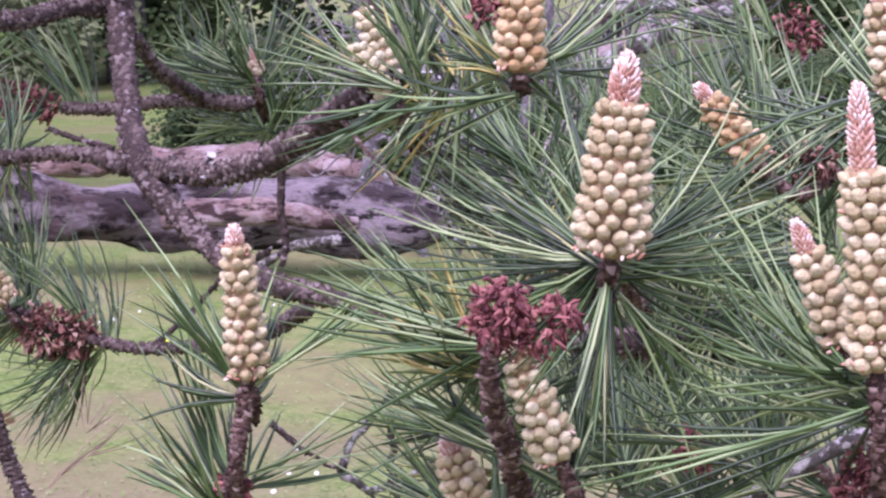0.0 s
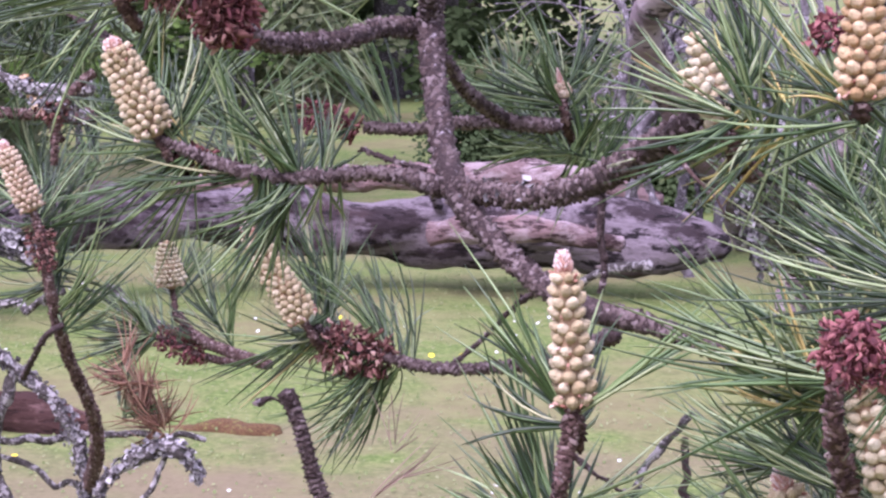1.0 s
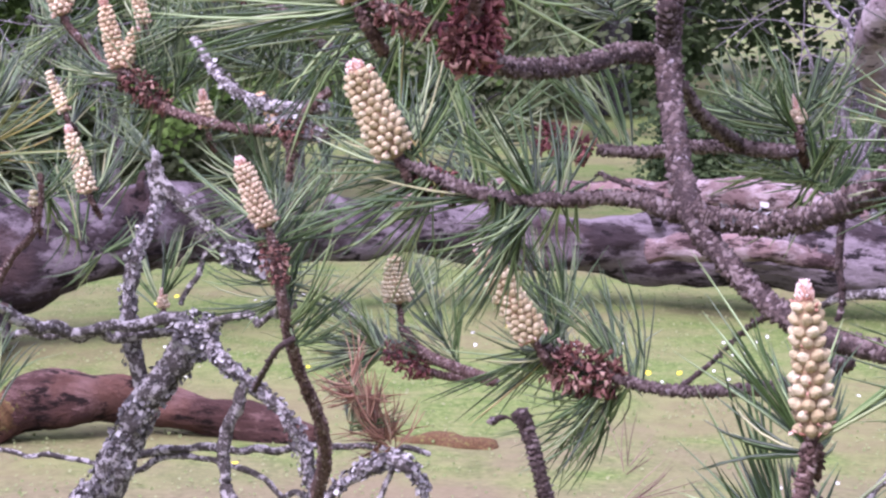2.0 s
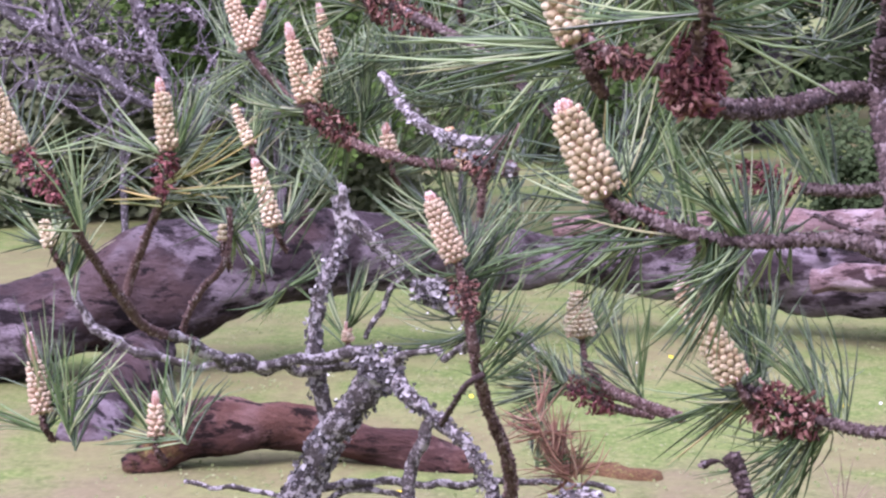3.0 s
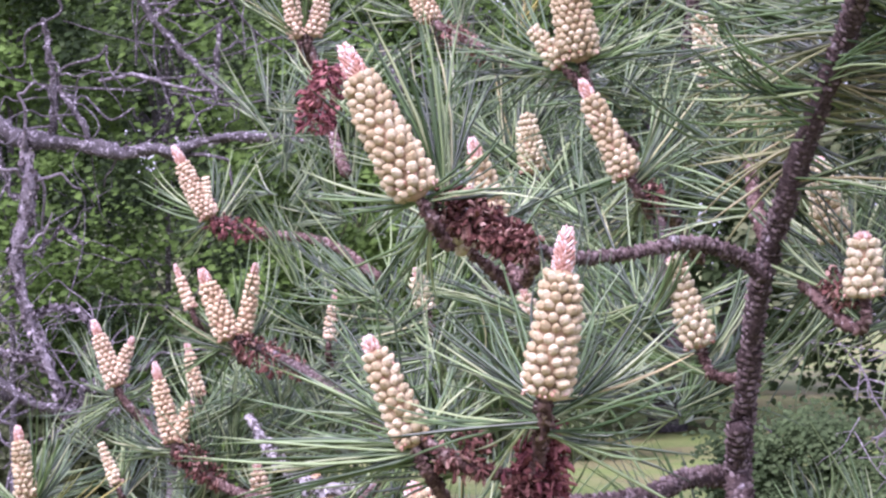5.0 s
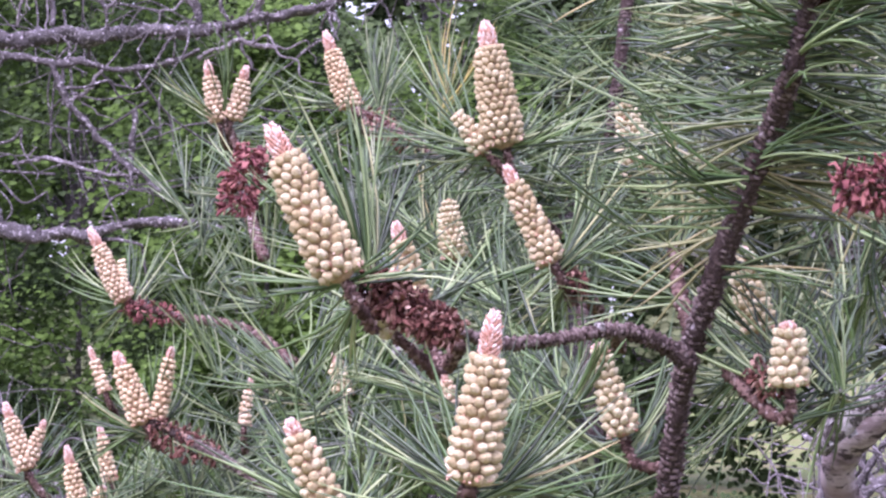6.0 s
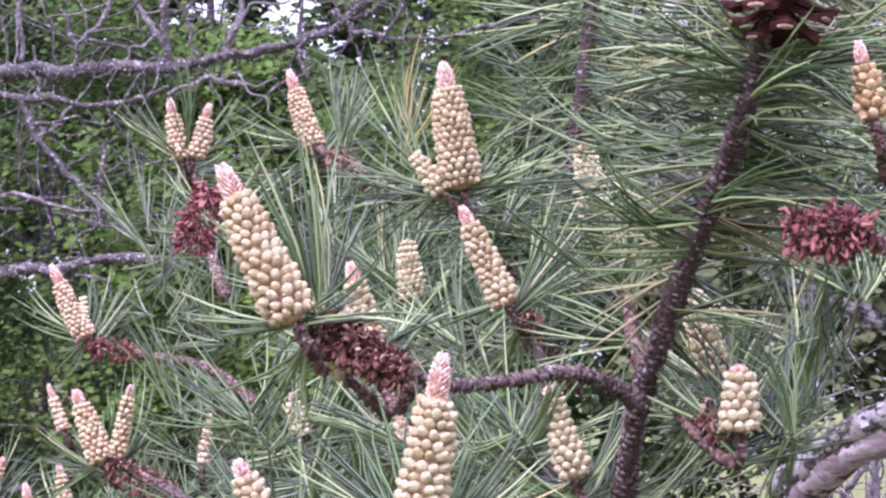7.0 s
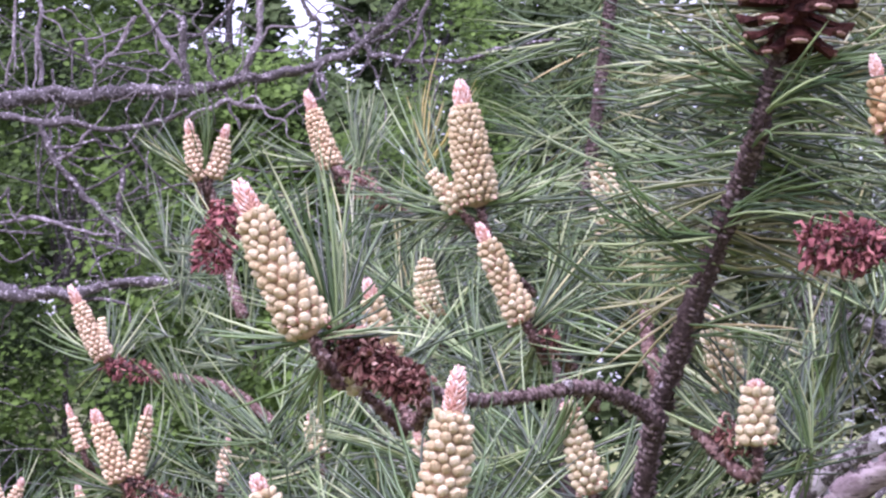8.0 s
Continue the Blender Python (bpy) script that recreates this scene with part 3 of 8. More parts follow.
# ---- ground ----
def lawn():
    m, nt, b = node_mat("lawn", 0.9, 0.15)
    big = noise_tex(nt, 0.9, 4)
    fine = noise_tex(nt, 45, 5, 0.7)
    col = ramp(nt, fine, [(0.34, (0.048, 0.080, 0.017)), (0.5, (0.096, 0.137, 0.035)), (0.66, (0.172, 0.198, 0.07))])
    col = mixc(nt, ramp(nt, big, [(0.46, (0, 0, 0)), (0.58, (0.85, 0.85, 0.85))]), col, mixc(nt, fine, (0.11, 0.098, 0.045), (0.178, 0.155, 0.08)))
    mid = noise_tex(nt, 7, 5, 0.65)
    col = mixc(nt, ramp(nt, mid, [(0.47, (0, 0, 0)), (0.62, (0.7, 0.7, 0.7))]), col, (0.158, 0.166, 0.066))
    sep = nt.nodes.new("ShaderNodeSeparateXYZ")
    nt.links.new(nt.nodes.new("ShaderNodeTexCoord").outputs["Object"], sep.inputs[0])
    near = nt.nodes.new("ShaderNodeMath")
    near.operation = "MULTIPLY_ADD"
    near.inputs[1].default_value = -0.16
    nt.links.new(sep.outputs[1], near.inputs[0])
    nt.links.new(noise_tex(nt, 1.4, 5), near.inputs[2])
    shift = nt.nodes.new("ShaderNodeMath")
    shift.inputs[1].default_value = 1.0
    nt.links.new(near.outputs[0], shift.inputs[0])
    worn = ramp(nt, shift.outputs[0], [(0.34, (0, 0, 0)), (0.56, (0.78, 0.78, 0.78)), (0.70, (0.78, 0.78, 0.78)), (0.86, (0.1, 0.1, 0.1))])
    col = mixc(nt, worn, col, mixc(nt, fine, (0.090, 0.070, 0.041), (0.20, 0.16, 0.102)))
    nt.links.new(col, b.inputs["Base Color"])
    bump(nt, b, fine, 0.5, 0.012)
    xs = np.concatenate([[-3000, -300, -60, -25], np.linspace(-12, 10, 67), [25, 60, 300, 3000]])
    ys = np.concatenate([[-3000, -300, -40, -8], np.linspace(-2, 26, 85), [40, 80, 300, 3000]])
    gx, gy = np.meshgrid(xs, ys)
    z = 0.035 * np.sin(gx * 0.9 + 0.4 * gy) + 0.03 * np.sin(gy * 0.7 - 0.5 * gx)
    z = np.where((abs(gx) < 14) & (gy < 30) & (gy > -4), z, 0)
    n = len(xs)
    v = np.stack([gx, gy, z], -1).reshape(-1, 3)
    f = [(j * n + i, j * n + i + 1, (j + 1) * n + i + 1, (j + 1) * n + i) for j in range(len(ys) - 1) for i in range(n - 1)]
    sh = Shape()
    sh.add(v, f)
    tagged(new("ground", sh.mesh("ground", "lawn")), "short green lawn with bare earthy patches", "lawn", kind="structure")


lawn()


def fallen_trunk(name, pts, material, label, lumps=0.12, sides=40, stubs=0, moss=()):
    rng = fresh()
    ob = thing(name, pts[0][:3], label, "log")
    sh = Shape()
    tube(sh, pts, sides, 0.035, rng, lumps, detail=0.14)
    amp = 0.2 * np.mean([q[3] for q in pts])
    for v in sh.v:
        for k in range(len(v)):
            c = Vector(v[k])
            v[k] += np.array(mathutils.noise.noise_vector(c * 3.5)) * amp + np.array(mathutils.noise.noise_vector(c * 11)) * 0.4 * amp
    part("bark", sh, material, ob)
    q = smooth_path(pts, 0.05)
    for _ in range(stubs):
        i = rng.integers(len(q) // 8, len(q) - 2)
        p, r = q[i, :3], q[i, 3]
        d = unit(np.array([rng.normal(0, 0.6), -0.3 + rng.normal(0, 0.3), 0.7]))
        st = Shape()
        tube(st, [(*(p + d * r * 0.6), r * 0.2), (*(p + d * r * 1.3), r * 0.15), (*(p + d * r * rng.uniform(1.7, 2.6) + rng.normal(0, 0.2 * r, 3)), r * 0.08)], 10, 0.12, rng, 0.1)
        part("broken_stub", st, material, ob)
    if moss:
        ms = Shape()
        i, j = int(moss[0] * len(q)), int(moss[1] * len(q))
        tube(ms, [(p[0], p[1] - 0.1 * p[3], p[2] + 0.22 * p[3], p[3] * w) for p, w in zip(q[i:j:3], np.sin(np.linspace(0.25, 2.9, len(q[i:j:3]))) ** 0.5 * 0.66 + 0.22)], 24, 0.0, rng, 0.0)
        for k in range(len(ms.v[0])):
            ms.v[0][k] += np.array(mathutils.noise.noise_vector(Vector(ms.v[0][k]) * 11)) * 0.022
        cover = ms.v[0][rng.integers(0, len(ms.v[0]), 6000)]
        cover = cover + rng.normal(0, 0.005, cover.shape)
        needles(ms, cover, rng.normal(0, 0.6, cover.shape) + (0, -0.4, 0.5), rng.uniform(0.003, 0.007, len(cover)), rng, 0.003, 0.3)
        part("moss", ms, "moss", ob, "orange-brown moss cushion")
    return ob


def grass(count, x0, x1, y0, y1):
    """Short blades standing thick on the lawn."""
    rng = fresh()
    y = rng.uniform(y0**0.5, y1**0.5, count) ** 2
    x = rng.uniform(x0, x1, count) * y / y1
    z = 0.035 * np.sin(x * 0.9 + 0.4 * y) + 0.03 * np.sin(y * 0.7 - 0.5 * x) - 0.004
    keep = (np.clip((y - 5.6) * 2.2, -3, 0.6) - 0.6 + np.sin(x * 1.9 + 1.3 * np.sin(y * 1.1)) + np.sin(y * 2.3 + x) + rng.normal(0, 0.8, count)) > -1.1
    x, y, z = x[keep], y[keep], z[keep]
    n = len(x)
    h = rng.uniform(0.004, 0.009, n) * (1 + 0.5 * np.sin(x * 2.1) * np.sin(y * 1.7))
    az = rng.uniform(0, 6.283, n)
    w = rng.uniform(0.002, 0.0045, n)
    p = np.stack([x, y, z + 0.003], 1)
    c, s = np.cos(az), np.sin(az)
    d = np.stack([-s * w, c * w, 0 * w], 1)
    along = np.stack([c * 2.4 * h, s * 2.4 * h, h * rng.uniform(0.02, 0.2, n)], 1)
    v = np.stack([p + d * 0.7, p - d * 0.7, p + along * 0.6 - d, p + along * 0.6 + d, p + along + np.stack([0 * h, 0 * h, -0.1 * h], 1)], 1)
    k = np.arange(n)[:, None] * 5
    sh = Shape()
    sh.v.append(v.reshape(-1, 3))
    sh.n = n * 5
    sh.f = (k + [0, 1, 2, 3]).tolist() + (k + [3, 2, 4]).tolist()
    tagged(new("grass", sh.mesh("grass", "blade")), "short mown green grass blades", "grass", kind="stuff")


leaf_mat("blade", [(0.0, (0.095, 0.124, 0.042)), (0.5, (0.122, 0.158, 0.054)), (0.85, (0.15, 0.178, 0.07)), (1.0, (0.185, 0.195, 0.10))], 0.6, 0.2, 0.3, 0.6, (0.17, 0.16, 0.085), 0.8)
grass(16000, -6.2, 2.4, 5.0, 14.0)


def petals(name, material, label, spots, size, rng):
    """Small flower heads in the lawn: a ring of petals round a low disc."""
    sh = Shape()
    for x, y in spots:
        z = 0.035 * math.sin(x * 0.9 + 0.4 * y) + 0.03 * math.sin(y * 0.7 - 0.5 * x) + rng.uniform(0.02, 0.04)
        up = unit(np.array([rng.normal(0, 0.25), -0.5 + rng.normal(0, 0.25), 1.0]))
        a = unit(np.cross(up, [1.0, 0.2, 0.1]))
        b = np.cross(up, a)
        m = 11
        s = size * rng.uniform(0.7, 1.15)
        v = [np.array([x, y, z]) + up * s * 0.1]
        for k in range(2 * m):
            an = k * math.pi / m
            rr = s * (1.0 if k % 2 else 0.55)
            v.append(np.array([x, y, z]) + rr * (math.cos(an) * a + math.sin(an) * b) + up * s * 0.12 * (k % 2))
        sh.add(v, [(0, 1 + k, 1 + (k + 1) % (2 * m)) for k in range(2 * m)])
    tagged(new(name, sh.mesh(name, material, False)), label, "flowers", kind="stuff")


leaf_mat("petal_white", [(0.0, (0.5, 0.5, 0.48)), (1.0, (0.68, 0.68, 0.67))], 0.7, 0.2)
leaf_mat("petal_yellow", [(0.0, (0.75, 0.6, 0.03)), (1.0, (0.85, 0.75, 0.05))], 0.7, 0.2)
frng = fresh()


def drifts(count, groups):
    """Spots gathered in loose groups on the lawn."""
    at = [(frng.uniform(5.4, 9.6), frng.uniform(-0.36, 0.12)) for _ in range(groups)]
    spots = []
    for _ in range(count):
        y, k = at[frng.integers(groups)]
        y2 = y + frng.normal(0, 0.25)
        spots.append((k * y2 + frng.normal(0, 0.10), y2))
    return spots


petals("daisies", "petal_white", "small white daisies scattered in the lawn", drifts(60, 13), 0.009, frng)
petals("dandelions", "petal_yellow", "small yellow dandelion heads scattered in the lawn", drifts(10, 9), 0.012, frng)


# ---- shrubs and trees behind ----
def leaf_cloud(centres, per, spread, size, rng):
    """Leaves of six corners, folded along the midrib, gathered round twig ends."""
    c = np.repeat(np.asarray(centres, float), per, 0)
    n = len(c)
    p = c + rng.normal(0, 1, (n, 3)) * spread
    nn = unit(np.array([0, -0.55, 0.8]) + rng.normal(0, 0.32, (n, 3)))
    u = unit(np.cross(nn, rng.normal(0, 1, (n, 3))))
    w = np.cross(u, nn)
    s = size * rng.uniform(0.55, 1.2, (n, 1))
    v = np.stack([p, p + u * s * 0.35 + w * s * 0.42 + nn * s * 0.12, p + u * s * 0.75 + w * s * 0.3 + nn * s * 0.08, p + u * s * 1.05, p + u * s * 0.75 - w * s * 0.3 + nn * s * 0.08, p + u * s * 0.35 - w * s * 0.42 + nn * s * 0.12], 1)
    k = np.arange(n)[:, None] * 6
    sh = Shape()
    sh.v.append(v.reshape(-1, 3))
    sh.n = 6 * n
    sh.f = (k + [0, 1, 2, 3]).tolist() + (k + [0, 3, 4, 5]).tolist()
    return sh


def clover(count):
    """Low clumps of clover and coarse grass that break the lawn."""
    rng = fresh()
    y = rng.uniform(5.2, 12.0, count)
    x = rng.uniform(-0.46, 0.2, count) * y
    z = 0.035 * np.sin(x * 0.9 + 0.4 * y) + 0.03 * np.sin(y * 0.7 - 0.5 * x) + 0.005
    sh = leaf_cloud(np.stack([x, y, z], 1), 7, np.array([0.08, 0.07, 0.002]), 0.012, rng)
    tagged(new("clover", sh.mesh("clover", "clover", False)), "low clumps of clover in the lawn", "clover", kind="stuff")


leaf_mat("clover", [(0.0, (0.14, 0.18, 0.065)), (0.6, (0.18, 0.215, 0.085)), (1.0, (0.24, 0.25, 0.13))], 0.6, 0.2, 0.3)
clover(1500)
# near-black drifts put the shade between leaf clumps into the leaf colour
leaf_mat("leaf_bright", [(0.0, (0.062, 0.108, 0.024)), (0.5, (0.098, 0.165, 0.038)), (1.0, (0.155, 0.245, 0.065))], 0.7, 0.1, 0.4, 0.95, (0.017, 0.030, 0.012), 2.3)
leaf_mat("leaf_pale", [(0.0, (0.11, 0.135, 0.065)), (0.5, (0.15, 0.175, 0.09)), (1.0, (0.20, 0.22, 0.125))], 0.8, 0.05, 0.35, 0.5, (0.07, 0.09, 0.045), 1.2)
# darker drifts painted into the leaves for shaded gaps within the crowns
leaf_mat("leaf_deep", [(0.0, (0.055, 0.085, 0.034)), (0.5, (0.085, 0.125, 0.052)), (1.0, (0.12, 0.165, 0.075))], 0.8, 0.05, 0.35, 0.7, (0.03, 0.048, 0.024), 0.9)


def leafy_tree(name, x, y, height, width, clumps, per, size, material, label, seed_low=0.05, lean=0.0, category="tree", radius=0.07):
    """A trunk with limbs that part, and leaves round the ends of the twigs."""
    rng = fresh()
    ob = thing(name, (x, y, 0), label, category)
    tr = Shape()
    tube(tr, [(x, y, -0.05, radius * 1.4), (x + lean * 0.3, y, height * 0.3, radius), (x + lean * 0.7, y, height * 0.65, radius * 0.7), (x + lean, y, height * 0.95, radius * 0.25)], 12, 0.05, rng, 0.1)
    part("trunk", tr, "bark_far", ob)
    cent = []
    for i in range(clumps):
        s = rng.uniform(seed_low, 1.0)
        k = math.sin(math.pi * min(1.0, 0.18 + 0.8 * s)) ** 0.6
        a = rng.uniform(0, 2 * math.pi)
        rr = width * k * rng.uniform(0.25, 1.0) ** 0.6 * (1 + 0.25 * math.sin(3 * a + 5 * s))
        cent.append((x + lean * s + rr * math.cos(a), y + 0.7 * rr * math.sin(a), max(0.08, height * s + rng.normal(0, 0.12))))
    for i in range(0, clumps, max(1, clumps // 14)):
        c = cent[i]
        z0 = max(0.1, c[2] * 0.72 - 0.1)
        lb = Shape()
        r = radius * 0.35
        k0 = min(1, z0 / height) * lean
        tube(lb, [(x + k0, y, z0, r), ((x + k0) * 0.5 + c[0] * 0.5, y * 0.5 + c[1] * 0.5, c[2] * 0.6 + z0 * 0.4 + 0.05, r * 0.7), (*c, r * 0.25)], 7, 0.06, rng)
        part("limb", lb, "bark_far", ob)
    part("crown", leaf_cloud(cent, per, width * 0.06 + 0.03, size, rng), material, ob, smooth=False, kind="stuff")
    return ob


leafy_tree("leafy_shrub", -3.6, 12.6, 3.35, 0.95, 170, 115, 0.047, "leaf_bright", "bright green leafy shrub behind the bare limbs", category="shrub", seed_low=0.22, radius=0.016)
leafy_tree("leafy_shrub", -4.9, 13.2, 4.6, 1.3, 210, 115, 0.048, "leaf_bright", "tall bright green shrub with dark gaps partly painted on", category="shrub", seed_low=0.19, radius=0.016)
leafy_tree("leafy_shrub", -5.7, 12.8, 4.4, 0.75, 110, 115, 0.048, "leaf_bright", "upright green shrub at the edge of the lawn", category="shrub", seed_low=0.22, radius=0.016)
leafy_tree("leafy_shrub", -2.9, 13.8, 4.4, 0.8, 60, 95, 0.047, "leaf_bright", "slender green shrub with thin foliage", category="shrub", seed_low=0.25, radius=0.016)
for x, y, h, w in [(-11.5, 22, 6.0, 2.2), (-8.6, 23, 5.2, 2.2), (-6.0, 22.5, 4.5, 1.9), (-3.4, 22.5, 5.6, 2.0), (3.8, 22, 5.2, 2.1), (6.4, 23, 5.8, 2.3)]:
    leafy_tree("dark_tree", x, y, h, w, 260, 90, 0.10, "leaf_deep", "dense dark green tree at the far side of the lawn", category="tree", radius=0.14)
for x, y, h, w in [(-1.0, 22, 5.2, 1.9), (1.2, 23, 5.4, 1.9), (-0.2, 29, 7.6, 2.7), (3.4, 28, 8.2, 2.6)]:
    leafy_tree("pale_tree", x, y, h, w, 200, 70, 0.11, "leaf_pale", "pale grey-green tree with thin foliage", category="tree", radius=0.09, seed_low=0.24)
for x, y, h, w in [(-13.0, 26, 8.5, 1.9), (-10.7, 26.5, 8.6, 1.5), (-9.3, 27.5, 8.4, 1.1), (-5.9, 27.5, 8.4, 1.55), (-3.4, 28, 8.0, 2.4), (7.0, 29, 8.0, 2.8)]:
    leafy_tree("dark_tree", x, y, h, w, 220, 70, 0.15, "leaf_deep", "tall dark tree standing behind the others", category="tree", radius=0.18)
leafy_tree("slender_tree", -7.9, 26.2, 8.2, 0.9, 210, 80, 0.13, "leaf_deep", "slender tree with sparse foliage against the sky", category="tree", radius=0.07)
for x, y, h, w in [(-8.9, 19.0, 1.5, 0.9), (-7.3, 18.6, 1.7, 1.0), (-5.6, 19.2, 1.5, 1.0), (-4.0, 18.8, 1.8, 1.0), (-6.9, 13.9, 1.0, 0.75), (-5.9, 14.3, 1.2, 0.8), (-4.9, 14.0, 0.9, 0.7)]:
    leafy_tree("pale_bush", x, y, h, w, 110, 70, 0.07, "leaf_pale", "pale grey-green bush across the far lawn", category="bush", radius=0.04)
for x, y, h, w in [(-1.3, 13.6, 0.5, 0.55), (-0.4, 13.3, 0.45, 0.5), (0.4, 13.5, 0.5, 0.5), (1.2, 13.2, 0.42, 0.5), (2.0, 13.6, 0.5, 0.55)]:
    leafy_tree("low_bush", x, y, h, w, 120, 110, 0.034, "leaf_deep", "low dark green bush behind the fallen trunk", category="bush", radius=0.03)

# ---- the pine ----

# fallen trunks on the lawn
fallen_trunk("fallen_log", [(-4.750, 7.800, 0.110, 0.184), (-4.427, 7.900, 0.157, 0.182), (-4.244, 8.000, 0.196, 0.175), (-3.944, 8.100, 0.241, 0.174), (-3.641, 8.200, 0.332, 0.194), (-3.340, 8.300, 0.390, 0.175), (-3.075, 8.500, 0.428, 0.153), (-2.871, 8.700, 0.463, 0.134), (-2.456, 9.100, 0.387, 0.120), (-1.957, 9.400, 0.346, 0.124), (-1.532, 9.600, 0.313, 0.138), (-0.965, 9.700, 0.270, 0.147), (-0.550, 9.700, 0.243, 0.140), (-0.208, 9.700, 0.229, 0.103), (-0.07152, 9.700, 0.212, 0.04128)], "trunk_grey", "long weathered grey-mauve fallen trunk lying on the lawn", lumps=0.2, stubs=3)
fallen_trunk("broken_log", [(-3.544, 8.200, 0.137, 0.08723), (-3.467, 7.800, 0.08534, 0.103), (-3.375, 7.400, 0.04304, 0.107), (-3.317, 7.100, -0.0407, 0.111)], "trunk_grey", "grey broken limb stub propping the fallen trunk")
fallen_trunk("fallen_limb", [(-2.962, 6.700, -0.02582, 0.06336), (-2.871, 6.750, 0.05204, 0.06782), (-2.761, 6.800, 0.117, 0.08038), (-2.633, 6.850, 0.130, 0.07449), (-2.469, 6.900, 0.120, 0.06198), (-2.305, 6.900, 0.08404, 0.06198), (-2.107, 6.900, 0.03927, 0.06851), (-1.960, 6.900, 0.012, 0.066), (-1.925, 6.905, 0.005, 0.058)], "trunk_moss", "red-brown fallen limb with orange moss on top", lumps=0.2, moss=(0.02, 0.36))
fallen_trunk("fallen_limb", [(-1.74, 6.950, -0.012, 0.034), (-1.64, 6.940, 0.000, 0.044), (-1.50, 6.920, 0.002, 0.042), (-1.36, 6.900, -0.004, 0.036)], "moss", "short mossy brown limb piece sunk in the lawn", lumps=0.3)
fallen_trunk("fallen_limb", [(-2.921, 12.000, 0.219, 0.05106), (-2.473, 12.000, 0.242, 0.06525), (-1.874, 12.100, 0.249, 0.07151), (-1.468, 12.100, 0.251, 0.07437), (-1.086, 12.000, 0.254, 0.0851), (-0.655, 11.800, 0.221, 0.06974), (-0.428, 11.600, 0.197, 0.04113)], "trunk_red", "pinkish bare fallen limb behind the grey trunk", lumps=0.14, stubs=3)
fallen_trunk("fallen_limb", [(-1.249, 9.400, 0.298, 0.04444), (-0.973, 9.350, 0.336, 0.05747), (-0.728, 9.350, 0.315, 0.04863), (-0.487, 9.400, 0.270, 0.02889)], "trunk_red", "red-brown peeling limb against the grey trunk", lumps=0.16, stubs=2)
fallen_trunk("leaning_log", [(0.135, 11.400, -0.197, 0.08085), (-0.06189, 11.200, 0.209, 0.08208), (-0.263, 10.600, 0.606, 0.07016), (-0.379, 10.200, 0.904, 0.06752), (-0.414, 9.900, 1.106, 0.06787), (-0.257, 9.600, 1.316, 0.08624), (0.08032, 9.500, 1.467, 0.08759), (0.517, 9.400, 1.613, 0.07778)], "trunk_pale", "pale mauve leaning bare trunk beyond the bough", lumps=0.08)

# the bare grey tree at the left
bare = thing("bare_tree", (-5.236, 8.200, 0.412), "bare grey-mauve tree with lichened hanging twigs", "tree")
limb(bare, [(-5.248, 8.200, -0.905, 0.110), (-5.186, 8.200, 0.413, 0.08651), (-4.977, 8.200, 1.720, 0.0692), (-4.796, 8.200, 3.007, 0.0519), (-4.714, 8.200, 4.072, 0.0346)], "bark_far", name='trunk', peg=0, sides=10, kink=0.04, sprigs=6, rough=0.32, lumps=0.2)
limb(bare, [(-4.970, 8.200, 2.498, 0.0346), (-4.435, 8.100, 2.323, 0.03076), (-3.924, 8.000, 2.167, 0.02813), (-3.525, 8.000, 2.006, 0.02701), (-3.264, 8.000, 1.970, 0.02476), (-3.007, 8.000, 1.956, 0.02251), (-2.713, 8.000, 1.990, 0.01463), (-2.424, 8.000, 1.965, 0.007877)], "bark_far", peg=0, sides=10, kink=0.04, sprigs=6, rough=0.32, lumps=0.2)
flakes(bare, [(-4.970, 8.200, 2.498, 0.03664), (-4.435, 8.100, 2.323, 0.03257), (-3.924, 8.000, 2.167, 0.02979), (-3.525, 8.000, 2.006, 0.0286), (-3.264, 8.000, 1.970, 0.02621), (-3.007, 8.000, 1.956, 0.02383), (-2.713, 8.000, 1.990, 0.01549), (-2.424, 8.000, 1.965, 0.00834)], 684, 0.016, spread=2.0, material='lichen_far')
limb(bare, [(-3.470, 7.950, 2.002, 0.0123), (-3.427, 7.900, 1.839, 0.02), (-3.439, 7.900, 1.719, 0.02222), (-3.479, 7.900, 1.600, 0.02), (-3.458, 7.900, 1.440, 0.01667), (-3.388, 7.900, 1.260, 0.01333), (-3.310, 7.900, 1.081, 0.01)], "bark_hang", peg=0, sides=10, kink=0.03, sprigs=6, rough=0.32, lumps=0.2)
flakes(bare, [(-3.470, 7.950, 2.002, 0.01302), (-3.427, 7.900, 1.839, 0.02118), (-3.439, 7.900, 1.719, 0.02353), (-3.479, 7.900, 1.600, 0.02118), (-3.458, 7.900, 1.440, 0.01765), (-3.388, 7.900, 1.260, 0.01412), (-3.310, 7.900, 1.081, 0.01059)], 715, 0.026, spread=2.0, material='lichen_far')
limb(bare, [(-3.810, 7.950, 2.110, 0.0123), (-3.748, 7.900, 1.904, 0.01667), (-3.745, 7.900, 1.682, 0.01889), (-3.786, 7.900, 1.501, 0.02445), (-3.748, 7.900, 1.299, 0.01445)], "bark_hang", peg=0, sides=10, kink=0.03, sprigs=6, rough=0.32, lumps=0.2)
flakes(bare, [(-3.810, 7.950, 2.110, 0.01302), (-3.748, 7.900, 1.904, 0.01765), (-3.745, 7.900, 1.682, 0.02), (-3.786, 7.900, 1.501, 0.02588), (-3.748, 7.900, 1.299, 0.0153)], 607, 0.026, spread=2.0, material='lichen_far')
